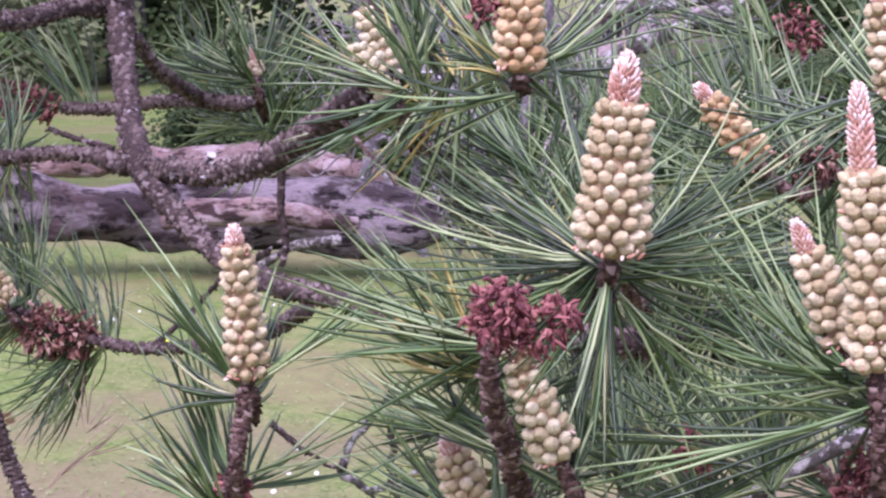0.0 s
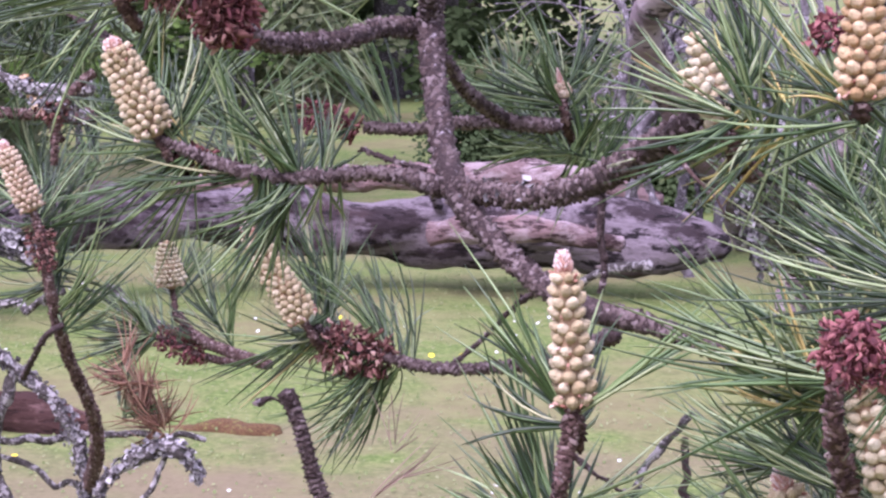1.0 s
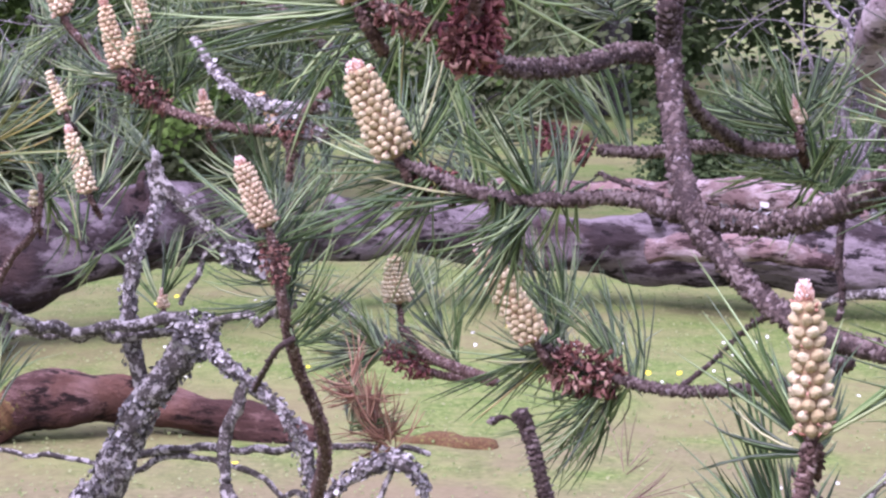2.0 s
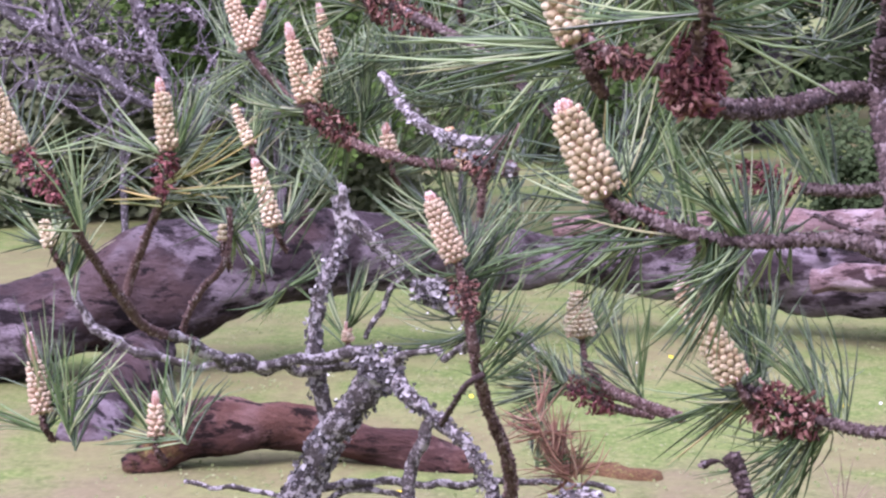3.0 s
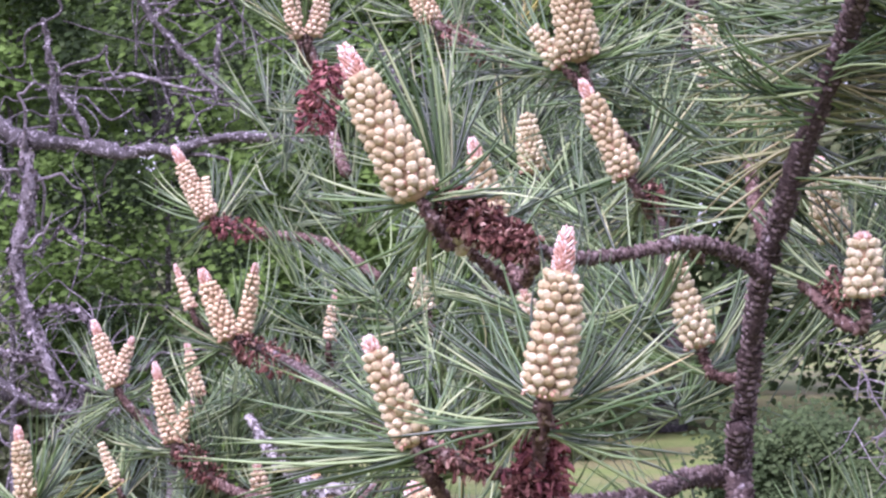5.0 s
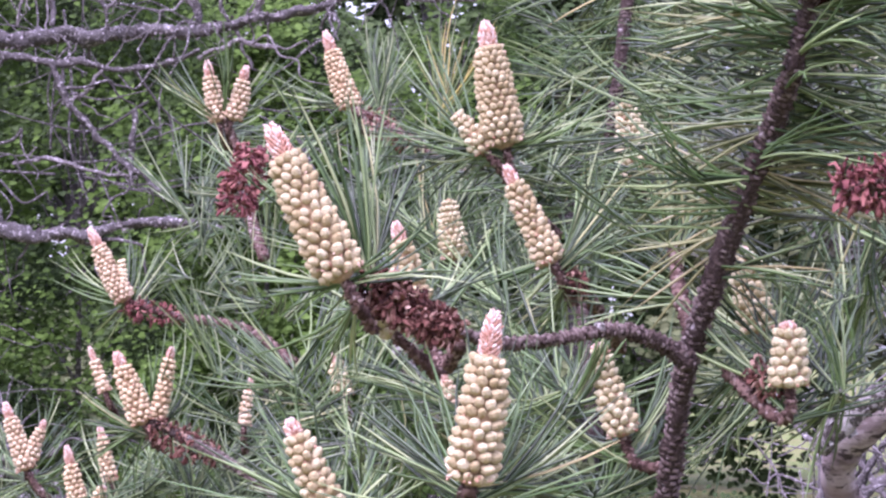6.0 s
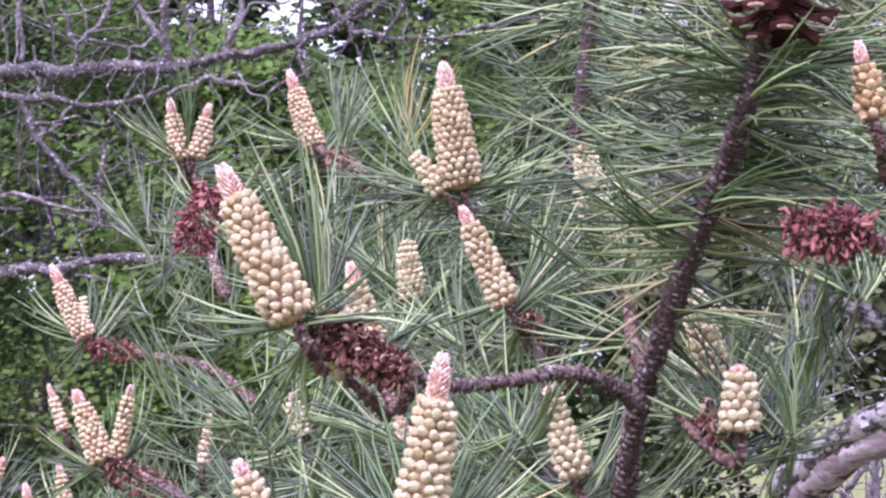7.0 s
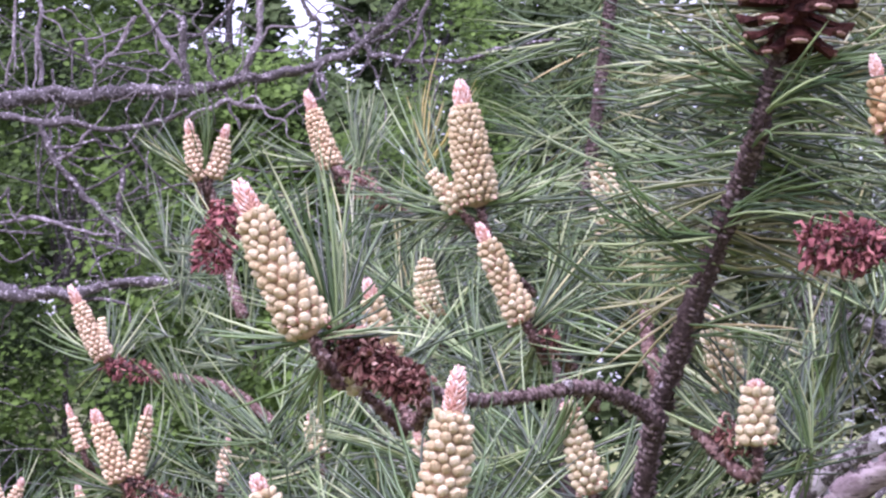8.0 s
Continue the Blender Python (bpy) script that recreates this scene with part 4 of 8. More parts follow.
limb(bare, [(-3.591, 8.000, 2.027, 0.007877), (-3.580, 8.000, 1.926, 0.009002), (-3.548, 8.000, 1.804, 0.006752), (-3.483, 8.000, 1.783, 0.005626)], "bark_far", peg=0, sides=10, kink=0.04, sprigs=6, rough=0.32, lumps=0.2)
flakes(bare, [(-3.591, 8.000, 2.027, 0.00834), (-3.580, 8.000, 1.926, 0.009532), (-3.548, 8.000, 1.804, 0.007149), (-3.483, 8.000, 1.783, 0.005957)], 86, 0.016, spread=2.0, material='lichen_far')
limb(bare, [(-3.394, 8.000, 1.983, 0.007877), (-3.367, 8.000, 2.123, 0.01463), (-3.381, 8.000, 2.264, 0.01125), (-3.413, 8.000, 2.426, 0.009002)], "bark_far", peg=0, sides=10, kink=0.04, sprigs=6, rough=0.32, lumps=0.2)
flakes(bare, [(-3.394, 8.000, 1.983, 0.00834), (-3.367, 8.000, 2.123, 0.01549), (-3.381, 8.000, 2.264, 0.01191), (-3.413, 8.000, 2.426, 0.009532)], 133, 0.016, spread=2.0, material='lichen_far')
limb(bare, [(-3.221, 8.000, 1.960, 0.007877), (-3.285, 8.000, 2.081, 0.009002), (-3.360, 8.000, 2.183, 0.007877)], "bark_far", peg=0, sides=10, kink=0.04, sprigs=6, rough=0.32, lumps=0.2)
flakes(bare, [(-3.221, 8.000, 1.960, 0.00834), (-3.285, 8.000, 2.081, 0.009532), (-3.360, 8.000, 2.183, 0.00834)], 76, 0.016, spread=2.0, material='lichen_far')
limb(bare, [(-3.932, 8.000, 1.121, 0.01913), (-3.575, 8.000, 1.083, 0.01688), (-3.205, 8.000, 1.033, 0.01463), (-2.949, 8.000, 1.020, 0.01013)], "bark_far", peg=0, sides=10, kink=0.04, sprigs=6, rough=0.32, lumps=0.2)
flakes(bare, [(-3.932, 8.000, 1.121, 0.02025), (-3.575, 8.000, 1.083, 0.01787), (-3.205, 8.000, 1.033, 0.01549), (-2.949, 8.000, 1.020, 0.01072)], 272, 0.016, spread=2.0, material='lichen_far')
limb(bare, [(-4.158, 8.000, 1.212, 0.01125), (-3.931, 8.000, 1.250, 0.009002), (-3.684, 8.000, 1.266, 0.00844), (-3.530, 8.000, 1.220, 0.007314), (-3.432, 8.000, 1.216, 0.005626)], "bark_hang", peg=0, sides=10, kink=0.03, sprigs=6, rough=0.32, lumps=0.2)
flakes(bare, [(-4.158, 8.000, 1.212, 0.01191), (-3.931, 8.000, 1.250, 0.009532), (-3.684, 8.000, 1.266, 0.008936), (-3.530, 8.000, 1.220, 0.007745), (-3.432, 8.000, 1.216, 0.005957)], 495, 0.026, spread=2.0, material='lichen_far')
limb(bare, [(-3.485, 8.000, 1.358, 0.007877), (-3.333, 8.000, 1.398, 0.006752), (-3.225, 8.000, 1.338, 0.005626)], "bark_hang", peg=0, sides=10, kink=0.03, sprigs=6, rough=0.32, lumps=0.2)
flakes(bare, [(-3.485, 8.000, 1.358, 0.00834), (-3.333, 8.000, 1.398, 0.007149), (-3.225, 8.000, 1.338, 0.005957)], 196, 0.026, spread=2.0, material='lichen_far')
limb(bare, [(-3.266, 8.000, 1.619, 0.004501), (-3.352, 8.000, 1.680, 0.005626), (-3.440, 8.000, 1.580, 0.005626)], "bark_far", peg=0, sides=10, kink=0.04, sprigs=6, rough=0.32, lumps=0.2)
flakes(bare, [(-3.266, 8.000, 1.619, 0.004766), (-3.352, 8.000, 1.680, 0.005957), (-3.440, 8.000, 1.580, 0.005957)], 68, 0.016, spread=2.0, material='lichen_far')
limb(bare, [(-3.268, 8.000, 1.257, 0.005064), (-3.140, 8.000, 1.158, 0.005626), (-3.013, 8.000, 1.059, 0.005626)], "bark_far", peg=0, sides=10, kink=0.04, sprigs=6, rough=0.32, lumps=0.2)
flakes(bare, [(-3.268, 8.000, 1.257, 0.005362), (-3.140, 8.000, 1.158, 0.005957), (-3.013, 8.000, 1.059, 0.005957)], 93, 0.016, spread=2.0, material='lichen_far')
limb(bare, [(-4.407, 7.900, 1.774, 0.03222), (-4.138, 7.900, 1.604, 0.02778), (-3.964, 7.900, 1.418, 0.02445), (-3.745, 7.900, 1.253, 0.02), (-3.485, 7.900, 1.101, 0.01556), (-3.227, 7.900, 1.030, 0.01111)], "bark_far", sprigs=9, peg=0, sides=10, kink=0.04, rough=0.32, lumps=0.2)
flakes(bare, [(-4.407, 7.900, 1.774, 0.03412), (-4.138, 7.900, 1.604, 0.02941), (-3.964, 7.900, 1.418, 0.02588), (-3.745, 7.900, 1.253, 0.02118), (-3.485, 7.900, 1.101, 0.01647), (-3.227, 7.900, 1.030, 0.01177)], 395, 0.016, spread=2.0, material='lichen_far')
limb(bare, [(-4.014, 7.900, 1.276, 0.006667), (-3.812, 7.900, 1.250, 0.007778), (-3.612, 7.900, 1.273, 0.00889), (-3.503, 7.900, 1.232, 0.006667), (-3.405, 7.900, 1.235, 0.004445)], "bark_hang", peg=0, sides=10, kink=0.03, sprigs=6, rough=0.32, lumps=0.2)
flakes(bare, [(-4.014, 7.900, 1.276, 0.007059), (-3.812, 7.900, 1.250, 0.008236), (-3.612, 7.900, 1.273, 0.009413), (-3.503, 7.900, 1.232, 0.007059), (-3.405, 7.900, 1.235, 0.004706)], 420, 0.026, spread=2.0, material='lichen_far')
limb(bare, [(-3.209, 7.800, 0.977, 0.01097), (-3.184, 7.800, 1.115, 0.01865), (-3.077, 7.800, 1.170, 0.01646), (-2.950, 7.800, 1.202, 0.01097)], "bark_far", peg=0, sides=10, kink=0.04, sprigs=6, rough=0.32, lumps=0.2)
flakes(bare, [(-3.209, 7.800, 0.977, 0.01162), (-3.184, 7.800, 1.115, 0.01975), (-3.077, 7.800, 1.170, 0.01743), (-2.950, 7.800, 1.202, 0.01162)], 114, 0.016, spread=2.0, material='lichen_far')
limb(bare, [(-4.151, 8.600, 2.680, 0.03629), (-3.643, 8.500, 2.692, 0.03228), (-3.243, 8.400, 2.699, 0.02718), (-2.979, 8.400, 2.709, 0.02245), (-2.685, 8.300, 2.691, 0.02218), (-2.473, 8.300, 2.718, 0.01985), (-2.305, 8.300, 2.745, 0.01868), (-2.139, 8.300, 2.776, 0.01634), (-1.974, 8.300, 2.854, 0.01284), (-1.851, 8.300, 2.969, 0.01167), (-1.771, 8.300, 3.109, 0.00934)], "bark_far", peg=0, sides=10, kink=0.04, sprigs=6, rough=0.32, lumps=0.2)
flakes(bare, [(-4.151, 8.600, 2.680, 0.03842), (-3.643, 8.500, 2.692, 0.03418), (-3.243, 8.400, 2.699, 0.02877), (-2.979, 8.400, 2.709, 0.02377), (-2.685, 8.300, 2.691, 0.02349), (-2.473, 8.300, 2.718, 0.02101), (-2.305, 8.300, 2.745, 0.01978), (-2.139, 8.300, 2.776, 0.01731), (-1.974, 8.300, 2.854, 0.0136), (-1.851, 8.300, 2.969, 0.01236), (-1.771, 8.300, 3.109, 0.009889)], 671, 0.016, spread=2.0, material='lichen_far')
limb(bare, [(-3.254, 8.400, 3.190, 0.008271), (-3.235, 8.400, 2.935, 0.009452), (-3.218, 8.400, 2.745, 0.008271)], "bark_hang", name='twig', peg=0, sides=10, kink=0.03, sprigs=4, rough=0.32, lumps=0.2)
limb(bare, [(-2.891, 8.400, 3.180, 0.007089), (-2.788, 8.400, 2.967, 0.008271), (-2.655, 8.400, 2.776, 0.008271)], "bark_hang", name='twig', peg=0, sides=10, kink=0.03, sprigs=4, rough=0.32, lumps=0.2)
limb(bare, [(-2.637, 8.300, 2.968, 0.01051), (-2.641, 8.300, 2.844, 0.01167), (-2.622, 8.300, 2.720, 0.01051)], "bark_far", name='twig', peg=0, sides=10, kink=0.04, sprigs=4, rough=0.32, lumps=0.2)
limb(bare, [(-2.349, 8.300, 3.104, 0.00934), (-2.354, 8.300, 2.879, 0.01167), (-2.410, 8.300, 2.727, 0.01051)], "bark_hang", name='twig', peg=0, sides=10, kink=0.03, sprigs=4, rough=0.32, lumps=0.2)
limb(bare, [(-2.447, 8.300, 3.025, 0.005837), (-2.557, 8.300, 2.904, 0.007005), (-2.538, 8.300, 2.780, 0.007005), (-2.462, 8.300, 2.656, 0.007005), (-2.418, 8.300, 2.553, 0.00467)], "bark_far", name='twig', peg=0, sides=10, kink=0.04, sprigs=4, rough=0.32, lumps=0.2)
limb(bare, [(-3.180, 8.300, 2.595, 0.01167), (-3.111, 8.300, 2.439, 0.01284), (-3.000, 8.300, 2.314, 0.01167), (-2.868, 8.300, 2.200, 0.00934), (-2.760, 8.300, 2.118, 0.007005)], "bark_far", name='twig', peg=0, sides=10, kink=0.04, sprigs=4, rough=0.32, lumps=0.2)
limb(bare, [(-3.423, 8.300, 2.651, 0.01401), (-3.202, 8.300, 2.596, 0.01167), (-3.005, 8.300, 2.578, 0.01051), (-2.768, 8.300, 2.575, 0.01051), (-2.620, 8.300, 2.628, 0.007005)], "bark_far", name='twig', peg=0, sides=10, kink=0.04, sprigs=4, rough=0.32, lumps=0.2)
limb(bare, [(-2.620, 8.300, 2.597, 0.008172), (-2.472, 8.300, 2.660, 0.00934), (-2.324, 8.300, 2.633, 0.007005)], "bark_hang", name='twig', peg=0, sides=10, kink=0.03, sprigs=4, rough=0.32, lumps=0.2)
limb(bare, [(-2.862, 8.300, 2.416, 0.00934), (-2.863, 8.300, 2.272, 0.01167), (-2.871, 8.300, 2.149, 0.00934)], "bark_far", name='twig', peg=0, sides=10, kink=0.04, sprigs=4, rough=0.32, lumps=0.2)
limb(bare, [(-3.324, 8.300, 2.224, 0.005837), (-3.193, 8.300, 2.244, 0.007005), (-2.997, 8.300, 2.191, 0.005837), (-2.846, 8.300, 2.169, 0.00467)], "bark_hang", name='twig', peg=0, sides=10, kink=0.03, sprigs=4, rough=0.32, lumps=0.2)
limb(bare, [(-3.034, 8.300, 2.915, 0.005837), (-2.977, 8.300, 2.789, 0.007005), (-2.975, 8.300, 2.665, 0.005837)], "bark_far", name='twig', peg=0, sides=10, kink=0.04, sprigs=4, rough=0.32, lumps=0.2)
limb(bare, [(-2.819, 8.300, 2.972, 0.005837), (-2.892, 8.300, 2.849, 0.007005), (-2.977, 8.300, 2.779, 0.007005)], "bark_hang", name='twig', peg=0, sides=10, kink=0.03, sprigs=4, rough=0.32, lumps=0.2)
limb(bare, [(-2.227, 8.300, 3.101, 0.008172), (-2.173, 8.300, 2.977, 0.00934), (-2.130, 8.300, 2.935, 0.008172), (-2.139, 8.300, 2.776, 0.007005)], "bark_far", name='twig', peg=0, sides=10, kink=0.04, sprigs=4, rough=0.32, lumps=0.2)
limb(bare, [(-2.015, 8.300, 2.892, 0.01051), (-1.932, 8.300, 2.809, 0.00934), (-1.767, 8.300, 2.785, 0.007005), (-1.543, 8.300, 2.801, 0.007005), (-1.382, 8.300, 2.841, 0.005837), (-1.262, 8.300, 2.854, 0.00467)], "bark_far", name='twig', peg=0, sides=10, kink=0.04, sprigs=4, rough=0.32, lumps=0.2)
limb(bare, [(-1.849, 8.300, 2.767, 0.00467), (-1.768, 8.300, 2.886, 0.007005), (-1.729, 8.300, 3.047, 0.008172)], "bark_far", name='twig', peg=0, sides=10, kink=0.04, sprigs=4, rough=0.32, lumps=0.2)
limb(bare, [(-1.974, 8.300, 2.850, 0.008172), (-1.871, 8.300, 2.888, 0.007005), (-1.769, 8.300, 2.967, 0.005837)], "bark_far", name='twig', peg=0, sides=10, kink=0.04, sprigs=4, rough=0.32, lumps=0.2)
limb(bare, [(-3.133, 8.300, 2.439, 0.005837), (-3.047, 8.300, 2.480, 0.005837), (-2.983, 8.300, 2.561, 0.005837)], "bark_hang", name='twig', peg=0, sides=10, kink=0.03, sprigs=4, rough=0.32, lumps=0.2)
limb(bare, [(-2.257, 8.300, 2.328, 0.007005), (-2.214, 8.300, 2.247, 0.008172), (-2.171, 8.300, 2.125, 0.007005)], "bark_far", name='twig', peg=0, sides=10, kink=0.04, sprigs=4, rough=0.32, lumps=0.2)
limb(bare, [(-3.280, 8.300, 3.130, 0.005837), (-3.286, 8.300, 2.921, 0.005837), (-3.314, 8.300, 2.733, 0.00467)], "bark_hang", name='twig', peg=0, sides=10, kink=0.03, sprigs=4, rough=0.32, lumps=0.2)
thicket(bare, (-4.598, 8.600, 0.965), (-3.850, 9.600, 1.446), 16)
thicket(bare, (-4.381, 8.200, 1.161), (-4.121, 9.000, 1.841), 12)
thicket(bare, (-4.632, 8.500, 0.987), (-3.846, 9.600, 1.457), 20, "bark_far")
thicket(bare, (-3.475, 8.400, 2.180), (-2.525, 9.400, 3.080), 26, "bark_far")

# a bare shrub beyond the fallen trunk
shrub = thing("bare_shrub", (-0.385, 10.600, -0.02338), "bare lilac-grey shrub of many thin branches", "shrub")
limb(shrub, [(0.282, 10.486, -0.06377, 0.02561), (0.139, 10.486, 0.487, 0.02049), (-0.169, 10.486, 0.959, 0.01536), (-0.461, 10.486, 1.425, 0.008963)], "bark_far", peg=0, sides=10, kink=0.05, sprigs=8, rough=0.25, lumps=0.2)
limb(shrub, [(-0.553, 10.852, -0.110, 0.03705), (-0.496, 10.852, 0.459, 0.02964), (-0.336, 10.852, 0.943, 0.02223), (0.01116, 10.852, 1.418, 0.01297)], "bark_hang", peg=0, sides=10, kink=0.05, sprigs=8, rough=0.25, lumps=0.2)
limb(shrub, [(0.387, 10.693, -0.09518, 0.02347), (0.06215, 10.693, 0.468, 0.01878), (-0.265, 10.693, 0.950, 0.01408), (-0.608, 10.693, 1.426, 0.008215)], "bark_hang", peg=0, sides=10, kink=0.05, sprigs=8, rough=0.25, lumps=0.2)
limb(shrub, [(-0.303, 10.879, -0.116, 0.01671), (-0.253, 10.879, 0.454, 0.01337), (-0.437, 10.879, 0.943, 0.01002), (-0.336, 10.879, 1.422, 0.005847)], "bark_far", peg=0, sides=10, kink=0.05, sprigs=8, rough=0.25, lumps=0.2)
limb(shrub, [(0.346, 10.201, -0.02259, 0.02885), (0.319, 10.201, 0.512, 0.02308), (0.270, 10.201, 0.968, 0.01731), (0.189, 10.201, 1.419, 0.0101)], "bark_hang", peg=0, sides=10, kink=0.05, sprigs=8, rough=0.25, lumps=0.2)
limb(shrub, [(-0.228, 10.349, -0.03891, 0.02114), (-0.465, 10.349, 0.506, 0.01691), (-0.509, 10.349, 0.970, 0.01268), (-0.737, 10.349, 1.430, 0.007398)], "bark_hang", peg=0, sides=10, kink=0.05, sprigs=8, rough=0.25, lumps=0.2)
limb(shrub, [(-0.337, 10.707, -0.09046, 0.03227), (-0.280, 10.707, 0.471, 0.02582), (-0.374, 10.707, 0.950, 0.01936), (-0.183, 10.707, 1.421, 0.01129)], "bark_far", peg=0, sides=10, kink=0.05, sprigs=8, rough=0.25, lumps=0.2)
limb(shrub, [(0.421, 10.568, -0.07713, 0.03281), (0.514, 10.568, 0.475, 0.02625), (0.741, 10.568, 0.945, 0.01968), (0.886, 10.568, 1.408, 0.01148)], "bark_hang", peg=0, sides=10, kink=0.05, sprigs=8, rough=0.25, lumps=0.2)
limb(shrub, [(0.01323, 10.874, -0.118, 0.0315), (0.169, 10.874, 0.450, 0.0252), (0.295, 10.874, 0.935, 0.0189), (0.299, 10.874, 1.414, 0.01102)], "bark_hang", peg=0, sides=10, kink=0.05, sprigs=8, rough=0.25, lumps=0.2)
limb(shrub, [(0.107, 10.835, -0.113, 0.03031), (0.338, 10.835, 0.452, 0.02425), (0.652, 10.835, 0.932, 0.01819), (0.841, 10.835, 1.408, 0.01061)], "bark_far", peg=0, sides=10, kink=0.05, sprigs=8, rough=0.25, lumps=0.2)
limb(shrub, [(-0.172, 10.913, -0.122, 0.02369), (-0.06578, 10.913, 0.449, 0.01896), (-0.170, 10.913, 0.938, 0.01422), (-0.109, 10.913, 1.419, 0.008293)], "bark_hang", peg=0, sides=10, kink=0.05, sprigs=8, rough=0.25, lumps=0.2)
thicket(shrub, (-0.872, 10.000, 0.543), (1.193, 11.400, 1.741), 110, "bark_hang")

# the pine's trunk, which bears the boughs
pine = thing("pine_tree", (0.85, 1.75, 0.0), "rough-barked pine trunk bearing the low boughs", "pine tree")
limb(pine, [(0.85, 1.75, -0.05, 0.11), (0.84, 1.76, 0.5, 0.085), (0.86, 1.74, 1.2, 0.078), (0.84, 1.75, 2.0, 0.068), (0.85, 1.75, 2.8, 0.05)], "bark", name="trunk", sides=24, peg=500)
limb(pine, [(0.84, 1.75, 1.0, 0.022), (0.62, 1.45, 1.08, 0.016), (0.46, 1.42, 1.03, 0.009), (0.354, 1.346, 1.079, 0.0055)], "bark")
limb(pine, [(0.84, 1.76, 1.25, 0.022), (0.6, 1.6, 1.22, 0.014), (0.3, 1.35, 1.23, 0.009), (0.034, 1.03, 1.30, 0.005)], "bark")

# the near bough: thick tufts and tall spikes

near = thing("pine_bough", (0.265, 1.000, 1.207), "green pine bough with tall cream pollen cones, close in front", "pine bough", "boughs of the pine")
limb(near, [(0.354, 1.346, 1.079, 0.0044), (0.281, 1.255, 1.148, 0.0036), (0.213, 1.216, 1.205, 0.0028), (0.166, 1.255, 1.226, 0.0026), (0.134, 1.147, 1.290, 0.0018), (0.109, 0.860, 1.350, 0.0007319), (0.106, 0.820, 1.361, 0.0006203)], "bark_young")
pollen_cone(near, (0.105, 0.820, 1.361), (0.111, 0.820, 1.424), 0.0246, 0.24)
limb(near, [(0.105, 0.820, 1.361, 0.0019), (0.105, 0.820, 1.357, 0.0021), (0.104, 0.834, 1.342, 0.0022)], "bark_young", name="twig")
tuft(near, (0.108, 0.835, 1.349), (0.106, 0.835, 1.360), 420, 0.078, 55, 125, front=0.05, width=0.00135)
tuft(near, (0.108, 0.830, 1.346), (0.106, 0.830, 1.359), 50, 0.066, 110, 160, front=-1, width=0.00135)
tuft(near, (0.107, 0.825, 1.352), (0.106, 0.825, 1.362), 70, 0.066, 35, 75, front=0.2, width=0.00135)
spent_cone(near, (0.0663, 0.780, 1.341), (0.0735, 0.780, 1.356), 0.0182, 165, "spent_red", 0.0038)
spent_cone(near, (0.0770, 0.780, 1.340), (0.0915, 0.780, 1.350), 0.0134, 77, "spent_red", 0.0038)
limb(near, [(0.08533, 0.950, 1.222, 0.003054), (0.07335, 0.860, 1.283, 0.002928), (0.06661, 0.820, 1.317, 0.002481), (0.06753, 0.810, 1.335, 0.001991), (0.07177, 0.810, 1.348, 0.001072)], "bark_young")
tuft(near, (0.06649, 0.870, 1.313), (0.06901, 0.870, 1.332), 80, 0.06, 60, 115, lean=(-0.5, -0.2, 0), material='needle_yellow', width=0.00135)
tuft(near, (0.06643, 0.870, 1.307), (0.06901, 0.870, 1.332), 130, 0.066, 50, 110, width=0.00135)
tuft(near, (0.06857, 0.860, 1.287), (0.06685, 0.860, 1.309), 50, 0.05, 60, 110, lean=(-0.5, 0, 0), width=0.00135)
pollen_cone(near, (0.08948, 0.850, 1.287), (0.07366, 0.850, 1.327), 0.0181, 0.03, material='pollen_pale')
limb(near, [(0.08948, 0.850, 1.287, 0.0019), (0.09388, 0.850, 1.276, 0.0021), (0.09829, 0.864, 1.261, 0.0022)], "bark_young", name="twig")
tuft(near, (0.09609, 0.850, 1.270), (0.08875, 0.850, 1.289), 40, 0.050, 25, 70, lean=(0, 0.35, 0), width=0.00135)
tuft(near, (0.09407, 0.950, 1.244), (0.09098, 0.950, 1.266), 80, 0.06, 25, 85, width=0.00135)
pollen_cone(near, (0.06415, 0.900, 1.245), (0.04999, 0.900, 1.284), 0.0186, 0.17)
limb(near, [(0.06415, 0.900, 1.245, 0.0019), (0.0682, 0.900, 1.233, 0.0021), (0.07224, 0.914, 1.219, 0.0022)], "bark_young", name="twig")
tuft(near, (0.07022, 0.900, 1.228), (0.06348, 0.900, 1.247), 60, 0.060, 30, 90, lean=(0, 0.35, 0), width=0.00135)
pollen_cone(near, (0.07792, 0.920, 1.413), (0.07934, 0.920, 1.464), 0.0184, 0.2, material='pollen_ripe')
limb(near, [(0.07792, 0.920, 1.413, 0.00198), (0.07781, 0.920, 1.409, 0.0021), (0.07872, 0.955, 1.405, 0.0021), (0.0834, 1.020, 1.403, 0.0022)], "bark_young", name="twig")
tuft(near, (0.07765, 0.920, 1.403), (0.07798, 0.920, 1.415), 150, 0.066, 50, 112, lean=(0.1, 0.45, 0), front=0.0, width=0.00135)
tuft(near, (0.07687, 0.930, 1.397), (0.0776, 0.930, 1.411), 24, 0.045, 40, 110, lean=(-0.2, 0.2, 0.1), material='needle_yellow', width=0.00135)
spent_cone(near, (0.06791, 0.950, 1.429), (0.07012, 0.950, 1.441), 0.0157, 77, "spent_red", 0.0038)
pollen_cone(near, (0.178, 1.050, 1.365), (0.152, 1.050, 1.398), 0.0171, 0.18, material='pollen_ripe')
limb(near, [(0.178, 1.050, 1.365, 0.00198), (0.186, 1.050, 1.356, 0.0022), (0.197, 1.058, 1.351, 0.00253), (0.214, 1.080, 1.359, 0.00286)], "bark_young", name="twig")
tuft(near, (0.190, 1.050, 1.351), (0.177, 1.050, 1.367), 120, 0.075, 35, 110, lean=(0, 0.35, 0), width=0.00135)
